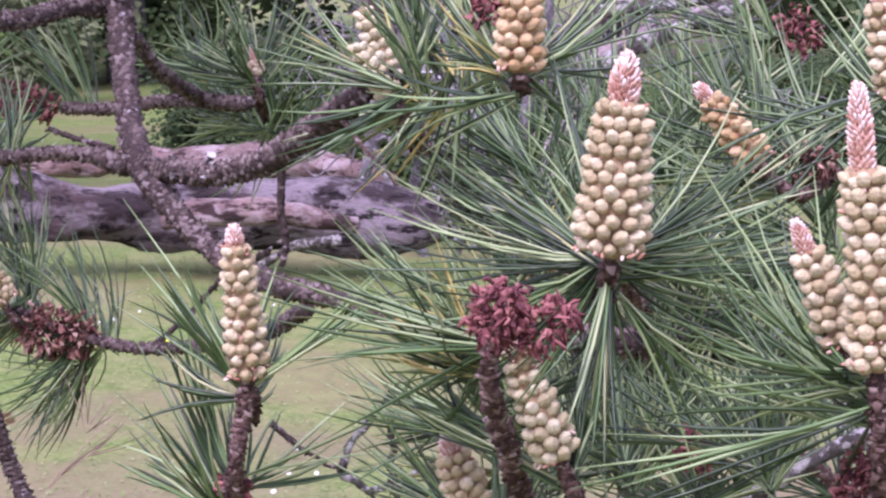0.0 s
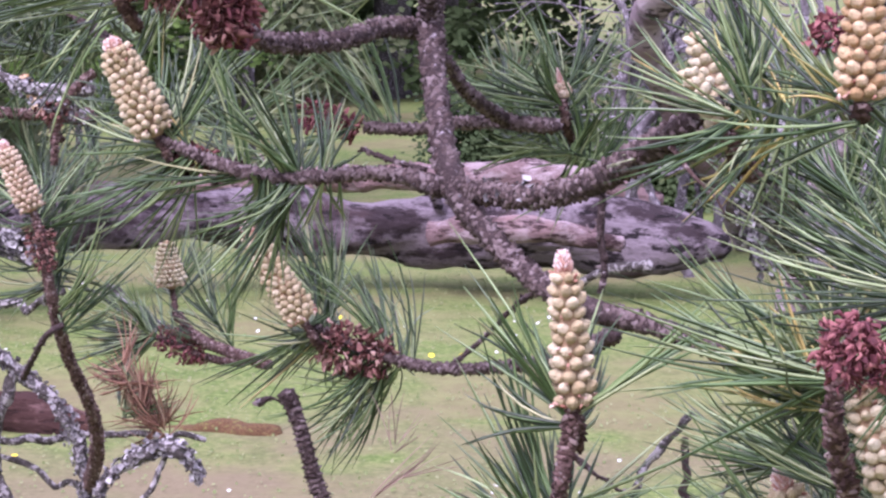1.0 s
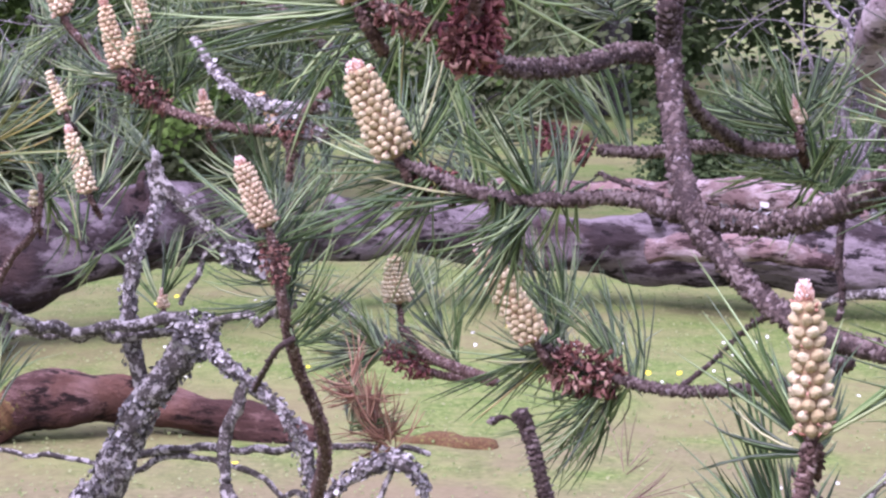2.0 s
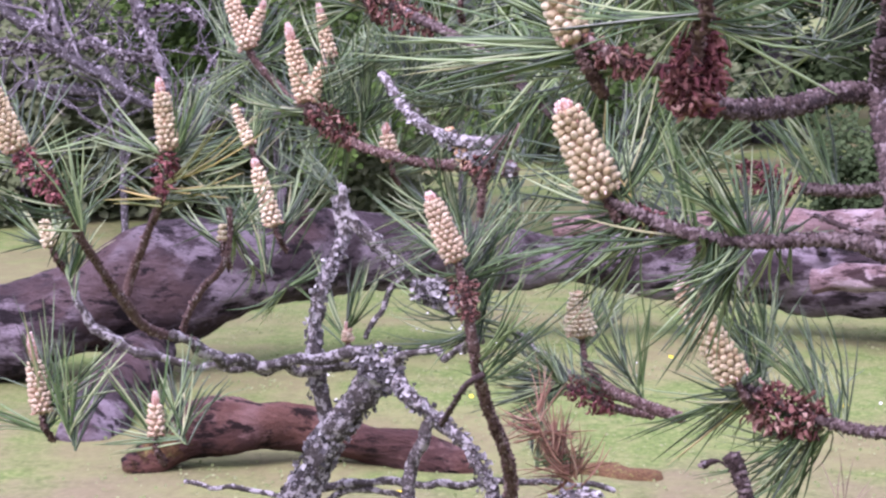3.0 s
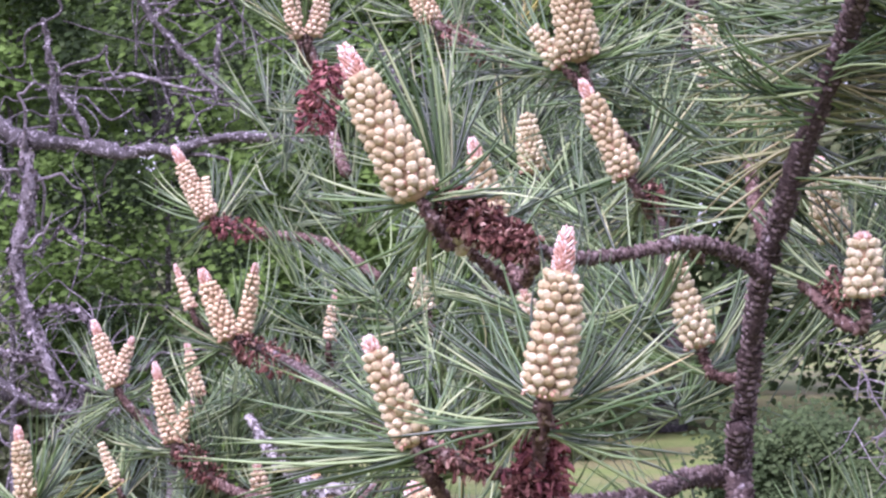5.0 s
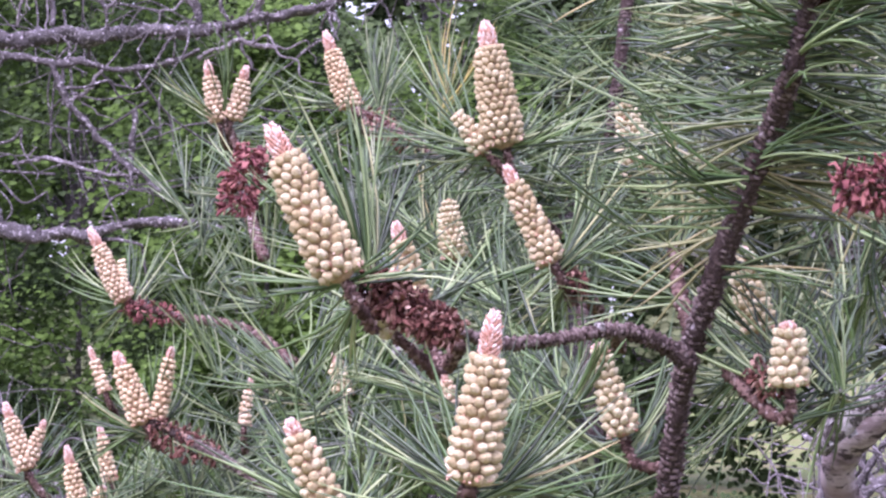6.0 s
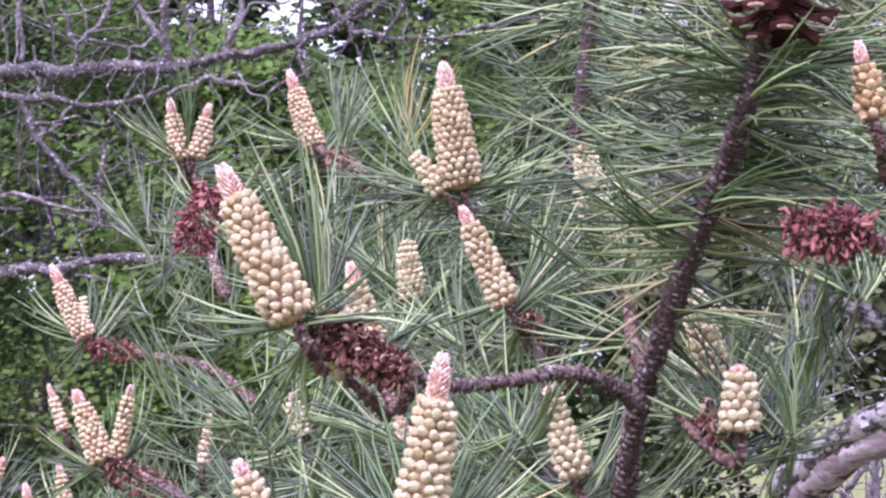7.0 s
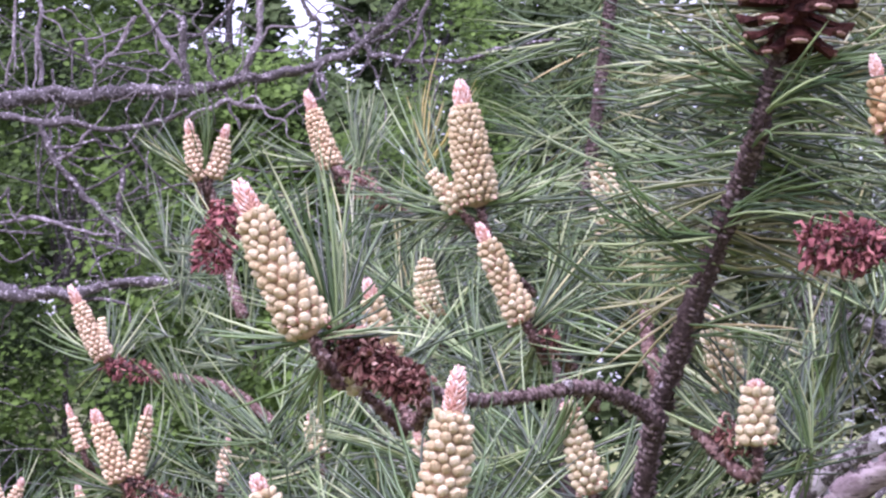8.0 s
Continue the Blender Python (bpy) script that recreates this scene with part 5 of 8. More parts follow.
spent_cone(near, (0.190, 1.060, 1.362), (0.209, 1.060, 1.365), 0.0138, 77, "spent", 0.0038)
limb(near, [(0.212, 1.080, 1.359, 0.001838), (0.233, 1.080, 1.352, 0.002043), (0.267, 1.080, 1.329, 0.002655), (0.293, 1.080, 1.260, 0.003064)], "bark_young")
tuft(near, (0.230, 1.060, 1.354), (0.197, 1.060, 1.363), 90, 0.075, 30, 80, width=0.00135)
tuft(near, (0.199, 1.120, 1.415), (0.175, 1.120, 1.408), 110, 0.075, 30, 90, width=0.00135)
tuft(near, (0.208, 1.150, 1.390), (0.244, 1.150, 1.403), 90, 0.075, 30, 90, width=0.00135)
spent_cone(near, (0.200, 1.150, 1.424), (0.213, 1.150, 1.406), 0.0163, 55, "spent_red", 0.0038)
pollen_cone(near, (0.179, 0.750, 1.336), (0.173, 0.750, 1.419), 0.0196, 0.3, taper=0.85)
limb(near, [(0.179, 0.750, 1.336, 0.00198), (0.180, 0.750, 1.324, 0.0022), (0.183, 0.762, 1.295, 0.00253), (0.186, 0.800, 1.263, 0.00286)], "bark_young", name="twig")
tuft(near, (0.181, 0.750, 1.318), (0.179, 0.750, 1.338), 150, 0.075, 50, 120, lean=(0, 0.35, 0), width=0.00135)
pollen_cone(near, (0.174, 0.780, 1.338), (0.159, 0.780, 1.376), 0.0149, 0.25)
limb(near, [(0.174, 0.780, 1.338, 0.0019), (0.178, 0.780, 1.327, 0.0021), (0.183, 0.794, 1.312, 0.0022)], "bark_young", name="twig")
tuft(near, (0.180, 0.780, 1.321), (0.173, 0.780, 1.340), 40, 0.060, 35, 95, lean=(0, 0.35, 0), width=0.00135)
tuft(near, (0.182, 0.770, 1.314), (0.182, 0.770, 1.333), 140, 0.075, 55, 110, lean=(-0.4, 0, 0), width=0.00135)
spent_cone(near, (0.183, 0.800, 1.282), (0.184, 0.800, 1.300), 0.0151, 99, "spent_red", 0.0038)
pollen_cone(near, (0.210, 0.900, 1.404), (0.201, 0.900, 1.445), 0.0157, 0.2)
limb(near, [(0.210, 0.900, 1.404, 0.0019), (0.213, 0.900, 1.392, 0.0021), (0.215, 0.914, 1.378, 0.0022)], "bark_young", name="twig")
tuft(near, (0.214, 0.900, 1.386), (0.209, 0.900, 1.406), 50, 0.070, 35, 95, lean=(0, 0.35, 0), width=0.00135)
spent_cone(near, (0.144, 0.970, 1.255), (0.146, 0.970, 1.270), 0.0138, 77, "spent_red", 0.0038)
tuft(near, (0.146, 0.980, 1.236), (0.146, 0.980, 1.259), 60, 0.06, 30, 80, width=0.00135)
tuft(near, (0.122, 0.980, 1.241), (0.115, 0.980, 1.268), 140, 0.06, 20, 75, width=0.00135)
tuft(near, (0.170, 0.900, 1.256), (0.159, 0.900, 1.277), 100, 0.07, 30, 80, width=0.00135)
limb(near, [(0.154, 1.000, 1.227, 0.003782), (0.181, 1.000, 1.243, 0.003404), (0.204, 1.000, 1.256, 0.003215), (0.231, 1.000, 1.268, 0.003215)], "bark_lichen")
tuft(near, (0.176, 1.150, 1.268), (0.147, 1.150, 1.284), 110, 0.075, 30, 90, width=0.00135)
tuft(near, (0.237, 1.200, 1.286), (0.205, 1.200, 1.300), 110, 0.08, 30, 90, width=0.00135)
tuft(near, (0.142, 1.200, 1.333), (0.118, 1.200, 1.361), 100, 0.08, 30, 90, width=0.00135)
tuft(near, (0.0987, 1.300, 1.298), (0.08425, 1.300, 1.337), 150, 0.08, 25, 80, width=0.00135)
tuft(near, (0.174, 1.250, 1.333), (0.160, 1.250, 1.370), 80, 0.07, 30, 80, width=0.00135)
tuft(near, (0.116, 1.160, 1.264), (0.100, 1.160, 1.288), 220, 0.075, 20, 105, width=0.00135)
tuft(near, (0.161, 1.160, 1.298), (0.145, 1.160, 1.322), 220, 0.075, 20, 105, width=0.00135)
tuft(near, (0.200, 1.160, 1.263), (0.184, 1.160, 1.288), 220, 0.075, 20, 105, width=0.00135)
tuft(near, (0.231, 1.160, 1.306), (0.215, 1.160, 1.330), 220, 0.075, 20, 105, width=0.00135)
tuft(near, (0.179, 1.160, 1.218), (0.163, 1.160, 1.242), 200, 0.075, 20, 105, material='needle_far', width=0.00135)
tuft(near, (0.137, 1.160, 1.240), (0.121, 1.160, 1.264), 200, 0.075, 20, 105, material='needle_far', width=0.00135)
tuft(near, (0.224, 1.160, 1.220), (0.208, 1.160, 1.245), 200, 0.075, 20, 105, material='needle_far', width=0.00135)
tuft(near, (0.103, 1.160, 1.325), (0.08775, 1.160, 1.349), 180, 0.075, 20, 105, width=0.00135)
tuft(near, (0.119, 1.160, 1.291), (0.103, 1.160, 1.315), 180, 0.075, 20, 105, material='needle_far', width=0.00135)
pollen_cone(near, (0.02678, 1.020, 1.402), (0.01596, 1.020, 1.432), 0.0140, 0.0, material='pollen_pale')
limb(near, [(0.02678, 1.020, 1.402, 0.0019), (0.03078, 1.020, 1.390, 0.0021), (0.03478, 1.034, 1.376, 0.0022)], "bark_young", name="twig")
tuft(near, (0.03278, 1.020, 1.385), (0.02611, 1.020, 1.403), 40, 0.060, 40, 100, lean=(0, 0.35, 0), width=0.00135)
pollen_cone(near, (0.0276, 1.000, 1.398), (0.01461, 1.000, 1.419), 0.0125, 0.0, material='pollen_pale')
tuft(near, (0.050, 1.000, 1.394), (0.034, 0.985, 1.402), 60, 0.055, 20, 75, lean=(-0.3, -0.2, 0.1), front=-1, width=0.00135)
limb(near, [(0.0276, 1.000, 1.398, 0.0019), (0.03411, 1.000, 1.388, 0.0021), (0.04062, 1.014, 1.375, 0.0022)], "bark_young", name="twig")
tuft(near, (0.05873, 1.010, 1.403), (0.03002, 1.010, 1.412), 30, 0.045, 40, 110, front=0.1, material='needle_yellow', width=0.00135)
tuft(near, (0.062, 1.040, 1.400), (0.036, 1.040, 1.404), 70, 0.06, 40, 95, lean=(-0.2, 0.2, -0.2), width=0.00135)
tuft(near, (0.055, 0.990, 1.394), (0.040, 0.990, 1.396), 24, 0.045, 30, 80, lean=(-0.3, 0, -0.1), width=0.00135, material='needle_yellow')
for y, z, many, mat in ((0.835, 1.333, 90, "needle"), (0.845, 1.318, 34, "needle_yellow"), (0.93, 1.284, 110, "needle"), (0.94, 1.266, 30, "needle_yellow"), (0.93, 1.248, 100, "needle")):
    tuft(near, (0.0690, y, z - 0.008), (0.0675, y, z), many, 0.066 if mat == "needle" else 0.05, 70, 115, lean=(-1.1, 0.1, -0.05), material=mat, width=0.00135)
for x, y, z in [(0.122, 1.3, 1.187), (0.158, 1.3, 1.22), (0.17, 1.3, 1.171), (0.205, 1.3, 1.195), (0.244, 1.3, 1.17), (0.083, 1.3, 1.175), (0.194, 1.3, 1.162), (0.14, 1.3, 1.205)]:
    tuft(near, (x + 0.012, y, z - 0.022), (x, y, z), 210, 0.078, 20, 105, material="needle_far", width=0.0014)
tuft(near, (0.05914, 1.030, 1.411), (0.03563, 1.030, 1.418), 130, 0.062, 40, 100, front=0.0, width=0.00135)

grey = thing("dead_branch", (0.112, 1.600, 1.080), "grey lichen-crusted dead pine branch", "dead branch", "boughs of the pine")
limb(grey, [(0.03167, 1.220, 1.393, 0.004903), (0.04685, 1.200, 1.372, 0.01013), (0.05119, 1.200, 1.351, 0.01061), (0.05242, 1.250, 1.326, 0.008791), (0.07548, 1.400, 1.275, 0.006189), (0.110, 1.500, 1.226, 0.007535), (0.147, 1.550, 1.130, 0.009344), (0.168, 1.600, 1.003, 0.01125)], "bark_lichen")
flakes(grey, [(0.03167, 1.220, 1.393, 0.005768), (0.04685, 1.200, 1.372, 0.01191), (0.05119, 1.200, 1.351, 0.01248), (0.05242, 1.250, 1.326, 0.01034)], 2600, 0.004, spread=1.0)
limb(grey, [(0.04943, 1.460, 1.300, 0.005281), (0.102, 1.450, 1.274, 0.005245), (0.168, 1.450, 1.244, 0.005827), (0.241, 1.450, 1.213, 0.00641), (0.295, 1.450, 1.189, 0.006701)], "bark_lichen")
flakes(grey, [(0.04943, 1.460, 1.300, 0.006213), (0.102, 1.450, 1.274, 0.00617), (0.168, 1.450, 1.244, 0.006856), (0.241, 1.450, 1.213, 0.007541), (0.295, 1.450, 1.189, 0.007884)], 420, 0.007, spread=1.8)
limb(grey, [(0.114, 1.600, 1.356, 0.002572), (0.150, 1.600, 1.379, 0.005466), (0.186, 1.600, 1.395, 0.005466), (0.229, 1.600, 1.411, 0.005466), (0.294, 1.600, 1.433, 0.005787)], "bark_lichen")
limb(grey, [(0.117, 1.700, 1.395, 0.002391), (0.148, 1.700, 1.404, 0.004099), (0.186, 1.700, 1.405, 0.004441), (0.244, 1.700, 1.420, 0.005124)], "bark_lichen")
limb(grey, [(0.168, 1.600, 1.007, 0.01061), (0.183, 1.650, 0.785, 0.01326), (0.208, 1.700, 0.322, 0.0164), (0.218, 1.750, -0.564, 0.0211)], "bark_lichen")
limb(grey, [(-0.0008049, 1.700, 1.143, 0.002391), (-0.0189, 1.700, 1.123, 0.002733), (-0.03714, 1.700, 1.099, 0.003074), (-0.04144, 1.700, 1.081, 0.003416), (-0.02377, 1.700, 1.069, 0.002391), (0.00211, 1.700, 1.073, 0.00205), (0.02419, 1.700, 1.092, 0.001708)], "bark_lichen", peg=200, kink=0.04)
limb(grey, [(-0.007007, 1.700, 1.125, 0.00205), (-0.004278, 1.700, 1.097, 0.002391), (-0.007826, 1.700, 1.072, 0.002391), (0.003607, 1.700, 1.040, 0.002733)], "bark", peg=200, kink=0.04)
limb(grey, [(-0.09516, 1.750, 1.107, 0.002462), (-0.07109, 1.750, 1.086, 0.001407), (-0.04679, 1.750, 1.073, 0.001407), (-0.0226, 1.750, 1.052, 0.001407)], "bark", peg=200, kink=0.04)
limb(grey, [(0.001617, 1.700, 1.040, 0.003074), (0.07448, 1.660, 0.986, 0.005003), (0.173, 1.620, 0.942, 0.009766)], "bark")

# the main bough with its fork, seen nearly all along

main = thing("pine_bough", (-0.110, 1.240, 1.348), "forked pine bough, rough bark, green needle tufts and pollen cones", "pine bough", "boughs of the pine")
limb(main, [(0.03352, 1.020, 1.301, 0.002894), (0.01694, 1.050, 1.304, 0.003177), (-0.007896, 1.080, 1.307, 0.003881), (-0.03248, 1.120, 1.306, 0.00466), (-0.0611, 1.170, 1.312, 0.005089), (-0.08809, 1.210, 1.329, 0.005263), (-0.108, 1.240, 1.349, 0.006332), (-0.123, 1.300, 1.380, 0.005655), (-0.137, 1.380, 1.418, 0.006525), (-0.135, 1.360, 1.449, 0.005659)], "bark", name='stem', peg_size=0.0024)
limb(main, [(-0.141, 1.400, 1.417, 0.00609), (-0.130, 1.360, 1.469, 0.005659), (-0.119, 1.330, 1.526, 0.005534), (-0.101, 1.300, 1.571, 0.005409), (-0.08635, 1.280, 1.605, 0.005326), (-0.06769, 1.250, 1.645, 0.005201), (-0.05683, 1.220, 1.668, 0.004384)], "bark", name='stem', peg_size=0.0024)
limb(main, [(-0.0568, 1.220, 1.667, 0.004384), (-0.05012, 1.210, 1.691, 0.003661), (-0.04508, 1.200, 1.708, 0.003177), (-0.03865, 1.200, 1.723, 0.00295)], "bark", name='stem')
limb(main, [(-0.110, 1.240, 1.348, 0.005159), (-0.07412, 1.200, 1.347, 0.004993), (-0.03971, 1.130, 1.358, 0.005129), (-0.01173, 1.070, 1.376, 0.005666), (0.01137, 1.010, 1.395, 0.004393), (0.02772, 1.000, 1.406, 0.002837)], "bark", name='arm', peg_size=0.0024)
flakes(main, [(-0.110, 1.240, 1.350, 0.006449), (-0.07406, 1.200, 1.349, 0.006241), (-0.05592, 1.160, 1.353, 0.006581)], 40, 0.005, spread=0.3)
limb(main, [(0.006147, 1.020, 1.390, 0.00135), (0.01614, 1.000, 1.379, 0.0007565), (0.02539, 0.990, 1.371, 0.0004681), (0.0297, 0.990, 1.364, 0.0003745)], "bark_young", peg=0, name='twig')
limb(main, [(-0.02432, 1.100, 1.359, 0.001664), (-0.02544, 1.100, 1.342, 0.001664), (-0.02378, 1.100, 1.327, 0.001456), (-0.02524, 1.100, 1.317, 0.001248)], "bark", peg=300, name='twig')
limb(main, [(-0.115, 1.240, 1.347, 0.00469), (-0.138, 1.270, 1.350, 0.003363), (-0.162, 1.290, 1.349, 0.002684), (-0.189, 1.310, 1.345, 0.002725), (-0.226, 1.340, 1.343, 0.002788), (-0.256, 1.360, 1.348, 0.002829), (-0.276, 1.360, 1.356, 0.002572), (-0.288, 1.360, 1.362, 0.002058)], "bark", name='arm', peg_size=0.0024)
limb(main, [(-0.126, 1.270, 1.353, 0.001681), (-0.148, 1.280, 1.358, 0.001452), (-0.162, 1.290, 1.362, 0.00122)], "bark", name='twig', peg=300)
limb(main, [(-0.257, 1.360, 1.335, 0.0018), (-0.252, 1.400, 1.346, 0.001324), (-0.236, 1.420, 1.311, 0.001343)], "bark_young", name='twig', peg=300)
pollen_cone(main, (-0.289, 1.360, 1.364), (-0.314, 1.360, 1.416), 0.0260, 0.1)
limb(main, [(-0.289, 1.360, 1.364, 0.0019), (-0.283, 1.360, 1.353, 0.0021), (-0.278, 1.374, 1.339, 0.0022)], "bark_young", name="twig")
tuft(main, (-0.281, 1.360, 1.347), (-0.289, 1.360, 1.365), 90, 0.070, 45, 115, lean=(0, 0.35, 0))
tuft(main, (-0.260, 1.360, 1.350), (-0.288, 1.360, 1.360), 190, 0.075, 50, 115, lean=(-0.6, 0.25, -0.3), front=0.0)
tuft(main, (-0.231, 1.360, 1.341), (-0.266, 1.360, 1.351), 100, 0.07, 45, 105, lean=(-0.2, 0.3, 0.3))
tuft(main, (-0.199, 1.330, 1.341), (-0.231, 1.330, 1.345), 80, 0.06, 60, 120, lean=(0, 0.2, 0.3))
tuft(main, (-0.196, 1.320, 1.343), (-0.232, 1.340, 1.344), 170, 0.066, 50, 110, lean=(-0.25, -0.1, -0.45), front=-0.6)
tuft(main, (-0.170, 1.300, 1.347), (-0.190, 1.310, 1.345), 60, 0.055, 50, 110, lean=(0.1, 0, 0.2), front=-0.3)
spent_cone(main, (-0.259, 1.370, 1.349), (-0.278, 1.370, 1.352), 0.0130, 40, "spent_red", 0.0042)
tuft(main, (-0.257, 1.360, 1.342), (-0.273, 1.360, 1.349), 26, 0.035, 30, 90, material='needle_yellow')
limb(main, [(-0.141, 1.400, 1.419, 0.005825), (-0.161, 1.360, 1.422, 0.004887), (-0.173, 1.300, 1.418, 0.004425), (-0.192, 1.240, 1.419, 0.004221), (-0.198, 1.200, 1.424, 0.003631), (-0.197, 1.140, 1.440, 0.003018)], "bark", name='arm', peg_size=0.0024)
spent_cone(main, (-0.199, 1.140, 1.426), (-0.194, 1.140, 1.462), 0.0237, 260, "spent_red", 0.006)
spent_cone(main, (-0.196, 1.130, 1.427), (-0.205, 1.130, 1.442), 0.0160, 60, "spent", 0.0055)
limb(main, [(-0.198, 1.140, 1.429, 0.002803), (-0.192, 1.120, 1.460, 0.00233), (-0.182, 1.080, 1.481, 0.001838)], "bark_young", name='twig')
pollen_cone(main, (-0.181, 1.080, 1.481), (-0.171, 1.080, 1.551), 0.0230, 0.26)
limb(main, [(-0.181, 1.080, 1.481, 0.0019), (-0.182, 1.080, 1.478, 0.0021), (-0.183, 1.094, 1.463, 0.0022)], "bark_young", name="twig")
tuft(main, (-0.184, 1.090, 1.464), (-0.183, 1.090, 1.480), 230, 0.082, 60, 115, front=0.05)
tuft(main, (-0.183, 1.090, 1.469), (-0.182, 1.090, 1.482), 110, 0.075, 35, 75, front=0.25)
limb(main, [(-0.207, 1.140, 1.441, 0.002156), (-0.226, 1.130, 1.446, 0.002564), (-0.241, 1.130, 1.453, 0.002351), (-0.250, 1.130, 1.461, 0.00171)], "bark_young", name='twig', peg_size=0.0024)
pollen_cone(main, (-0.251, 1.130, 1.456), (-0.273, 1.130, 1.504), 0.0182, 0.14)
limb(main, [(-0.251, 1.130, 1.456, 0.0019), (-0.246, 1.130, 1.445, 0.0021), (-0.241, 1.144, 1.431, 0.0022)], "bark_young", name="twig")
tuft(main, (-0.244, 1.130, 1.439), (-0.252, 1.130, 1.458), 50, 0.060, 50, 95, lean=(0, 0.35, 0.1))
tuft(main, (-0.226, 1.130, 1.444), (-0.252, 1.130, 1.456), 150, 0.08, 35, 85, lean=(-1.0, 0.25, 0.0), front=0.0, curl=0.35)
spent_cone(main, (-0.241, 1.130, 1.452), (-0.218, 1.130, 1.444), 0.0107, 60, "spent", 0.0042)
limb(main, [(-0.114, 1.310, 1.530, 0.005698), (-0.126, 1.300, 1.539, 0.003688), (-0.140, 1.280, 1.545, 0.003147), (-0.154, 1.260, 1.545, 0.002621), (-0.179, 1.240, 1.540, 0.002228), (-0.200, 1.210, 1.540, 0.00206), (-0.223, 1.190, 1.551, 0.002701), (-0.248, 1.180, 1.564, 0.002455), (-0.252, 1.170, 1.566, 0.001991)], "bark", name='arm', peg_size=0.0024)
limb(main, [(-0.153, 1.260, 1.545, 0.002621), (-0.153, 1.260, 1.549, 0.002383)], "bark_lichen", name='stub', peg=0)
spent_cone(main, (-0.249, 1.170, 1.566), (-0.206, 1.170, 1.543), 0.0205, 290, "spent", 0.005)
pollen_cone(main, (-0.254, 1.150, 1.568), (-0.289, 1.150, 1.637), 0.0245, 0.2)
limb(main, [(-0.254, 1.150, 1.568, 0.0019), (-0.248, 1.150, 1.557, 0.0021), (-0.243, 1.164, 1.544, 0.0022)], "bark_young", name="twig")
tuft(main, (-0.245, 1.150, 1.552), (-0.255, 1.150, 1.570), 40, 0.060, 50, 110, lean=(0, 0.35, 0), front=0.1)
tuft(main, (-0.243, 1.170, 1.558), (-0.255, 1.170, 1.567), 150, 0.085, 45, 110, front=0.1)
tuft(main, (-0.245, 1.170, 1.564), (-0.252, 1.170, 1.569), 60, 0.075, 20, 60, lean=(0.3, 0, 0.9))
pollen_cone(main, (-0.242, 1.200, 1.543), (-0.264, 1.200, 1.564), 0.0117, 0.0, material='pollen_pale')
limb(main, [(-0.242, 1.200, 1.543, 0.0019), (-0.233, 1.200, 1.535, 0.0021), (-0.224, 1.214, 1.524, 0.0022)], "bark_young", name="twig")
pollen_cone(main, (-0.274, 1.400, 1.558), (-0.288, 1.400, 1.607), 0.0189, 0.22)
limb(main, [(-0.274, 1.400, 1.558, 0.00198), (-0.271, 1.400, 1.547, 0.0022), (-0.255, 1.375, 1.527, 0.00253), (-0.230, 1.300, 1.539, 0.00286)], "bark_young", name="twig")
tuft(main, (-0.269, 1.400, 1.541), (-0.275, 1.400, 1.560), 90, 0.070, 30, 90, lean=(0, 0.35, 0))
pollen_cone(main, (-0.154, 1.360, 1.492), (-0.168, 1.360, 1.539), 0.0195, 0.03, material='pollen_pale')
limb(main, [(-0.154, 1.360, 1.492, 0.00198), (-0.151, 1.360, 1.480, 0.0022), (-0.143, 1.360, 1.475, 0.00253), (-0.124, 1.360, 1.475, 0.00286)], "bark_young", name="twig")
tuft(main, (-0.149, 1.360, 1.475), (-0.155, 1.360, 1.494), 90, 0.065, 30, 95, lean=(0, 0.35, 0))
pollen_cone(main, (-0.06311, 1.290, 1.519), (-0.06368, 1.290, 1.550), 0.0208, 0.1, material='pollen_pale', sac=0.0029, taper=0.8)
limb(main, [(-0.06311, 1.290, 1.519, 0.00198), (-0.06288, 1.290, 1.507, 0.0022), (-0.07116, 1.298, 1.504, 0.00253), (-0.09664, 1.320, 1.526, 0.00286)], "bark_young", name="twig")
tuft(main, (-0.06277, 1.290, 1.501), (-0.06315, 1.290, 1.521), 50, 0.060, 50, 120, lean=(0, 0.35, 0))
spent_cone(main, (-0.06662, 1.300, 1.515), (-0.08342, 1.300, 1.529), 0.0154, 50, "spent", 0.0042)
tuft(main, (-0.0694, 1.300, 1.507), (-0.07501, 1.300, 1.523), 90, 0.07, 40, 110)
tuft(main, (-0.03335, 1.300, 1.516), (-0.05827, 1.300, 1.515), 120, 0.08, 50, 110)
pollen_cone(main, (-0.09475, 1.500, 1.548), (-0.105, 1.500, 1.596), 0.0222, 0.05, material='pollen_pale')
limb(main, [(-0.09475, 1.500, 1.548, 0.00198), (-0.09215, 1.500, 1.537, 0.0022), (-0.09207, 1.488, 1.523, 0.00253), (-0.09995, 1.450, 1.519, 0.00286)], "bark_young", name="twig")
tuft(main, (-0.09085, 1.500, 1.531), (-0.09519, 1.500, 1.550), 110, 0.070, 35, 100, lean=(0, 0.35, 0))
spent_cone(main, (-0.0336, 1.200, 1.610), (0.001823, 1.200, 1.611), 0.0241, 170, "spent_red", 0.005)
limb(main, [(-0.0336, 1.200, 1.609, 0.001589), (-0.0006987, 1.200, 1.609, 0.002723), (0.03413, 1.200, 1.578, 0.003177)], "bark_young", name='arm')
pollen_cone(main, (0.003237, 1.200, 1.662), (-0.004243, 1.200, 1.697), 0.0157, 0.3, material='pollen_ripe')
limb(main, [(0.003237, 1.200, 1.662, 0.0019), (0.005741, 1.200, 1.650, 0.0021), (0.008245, 1.214, 1.635, 0.0022)], "bark_young", name="twig")
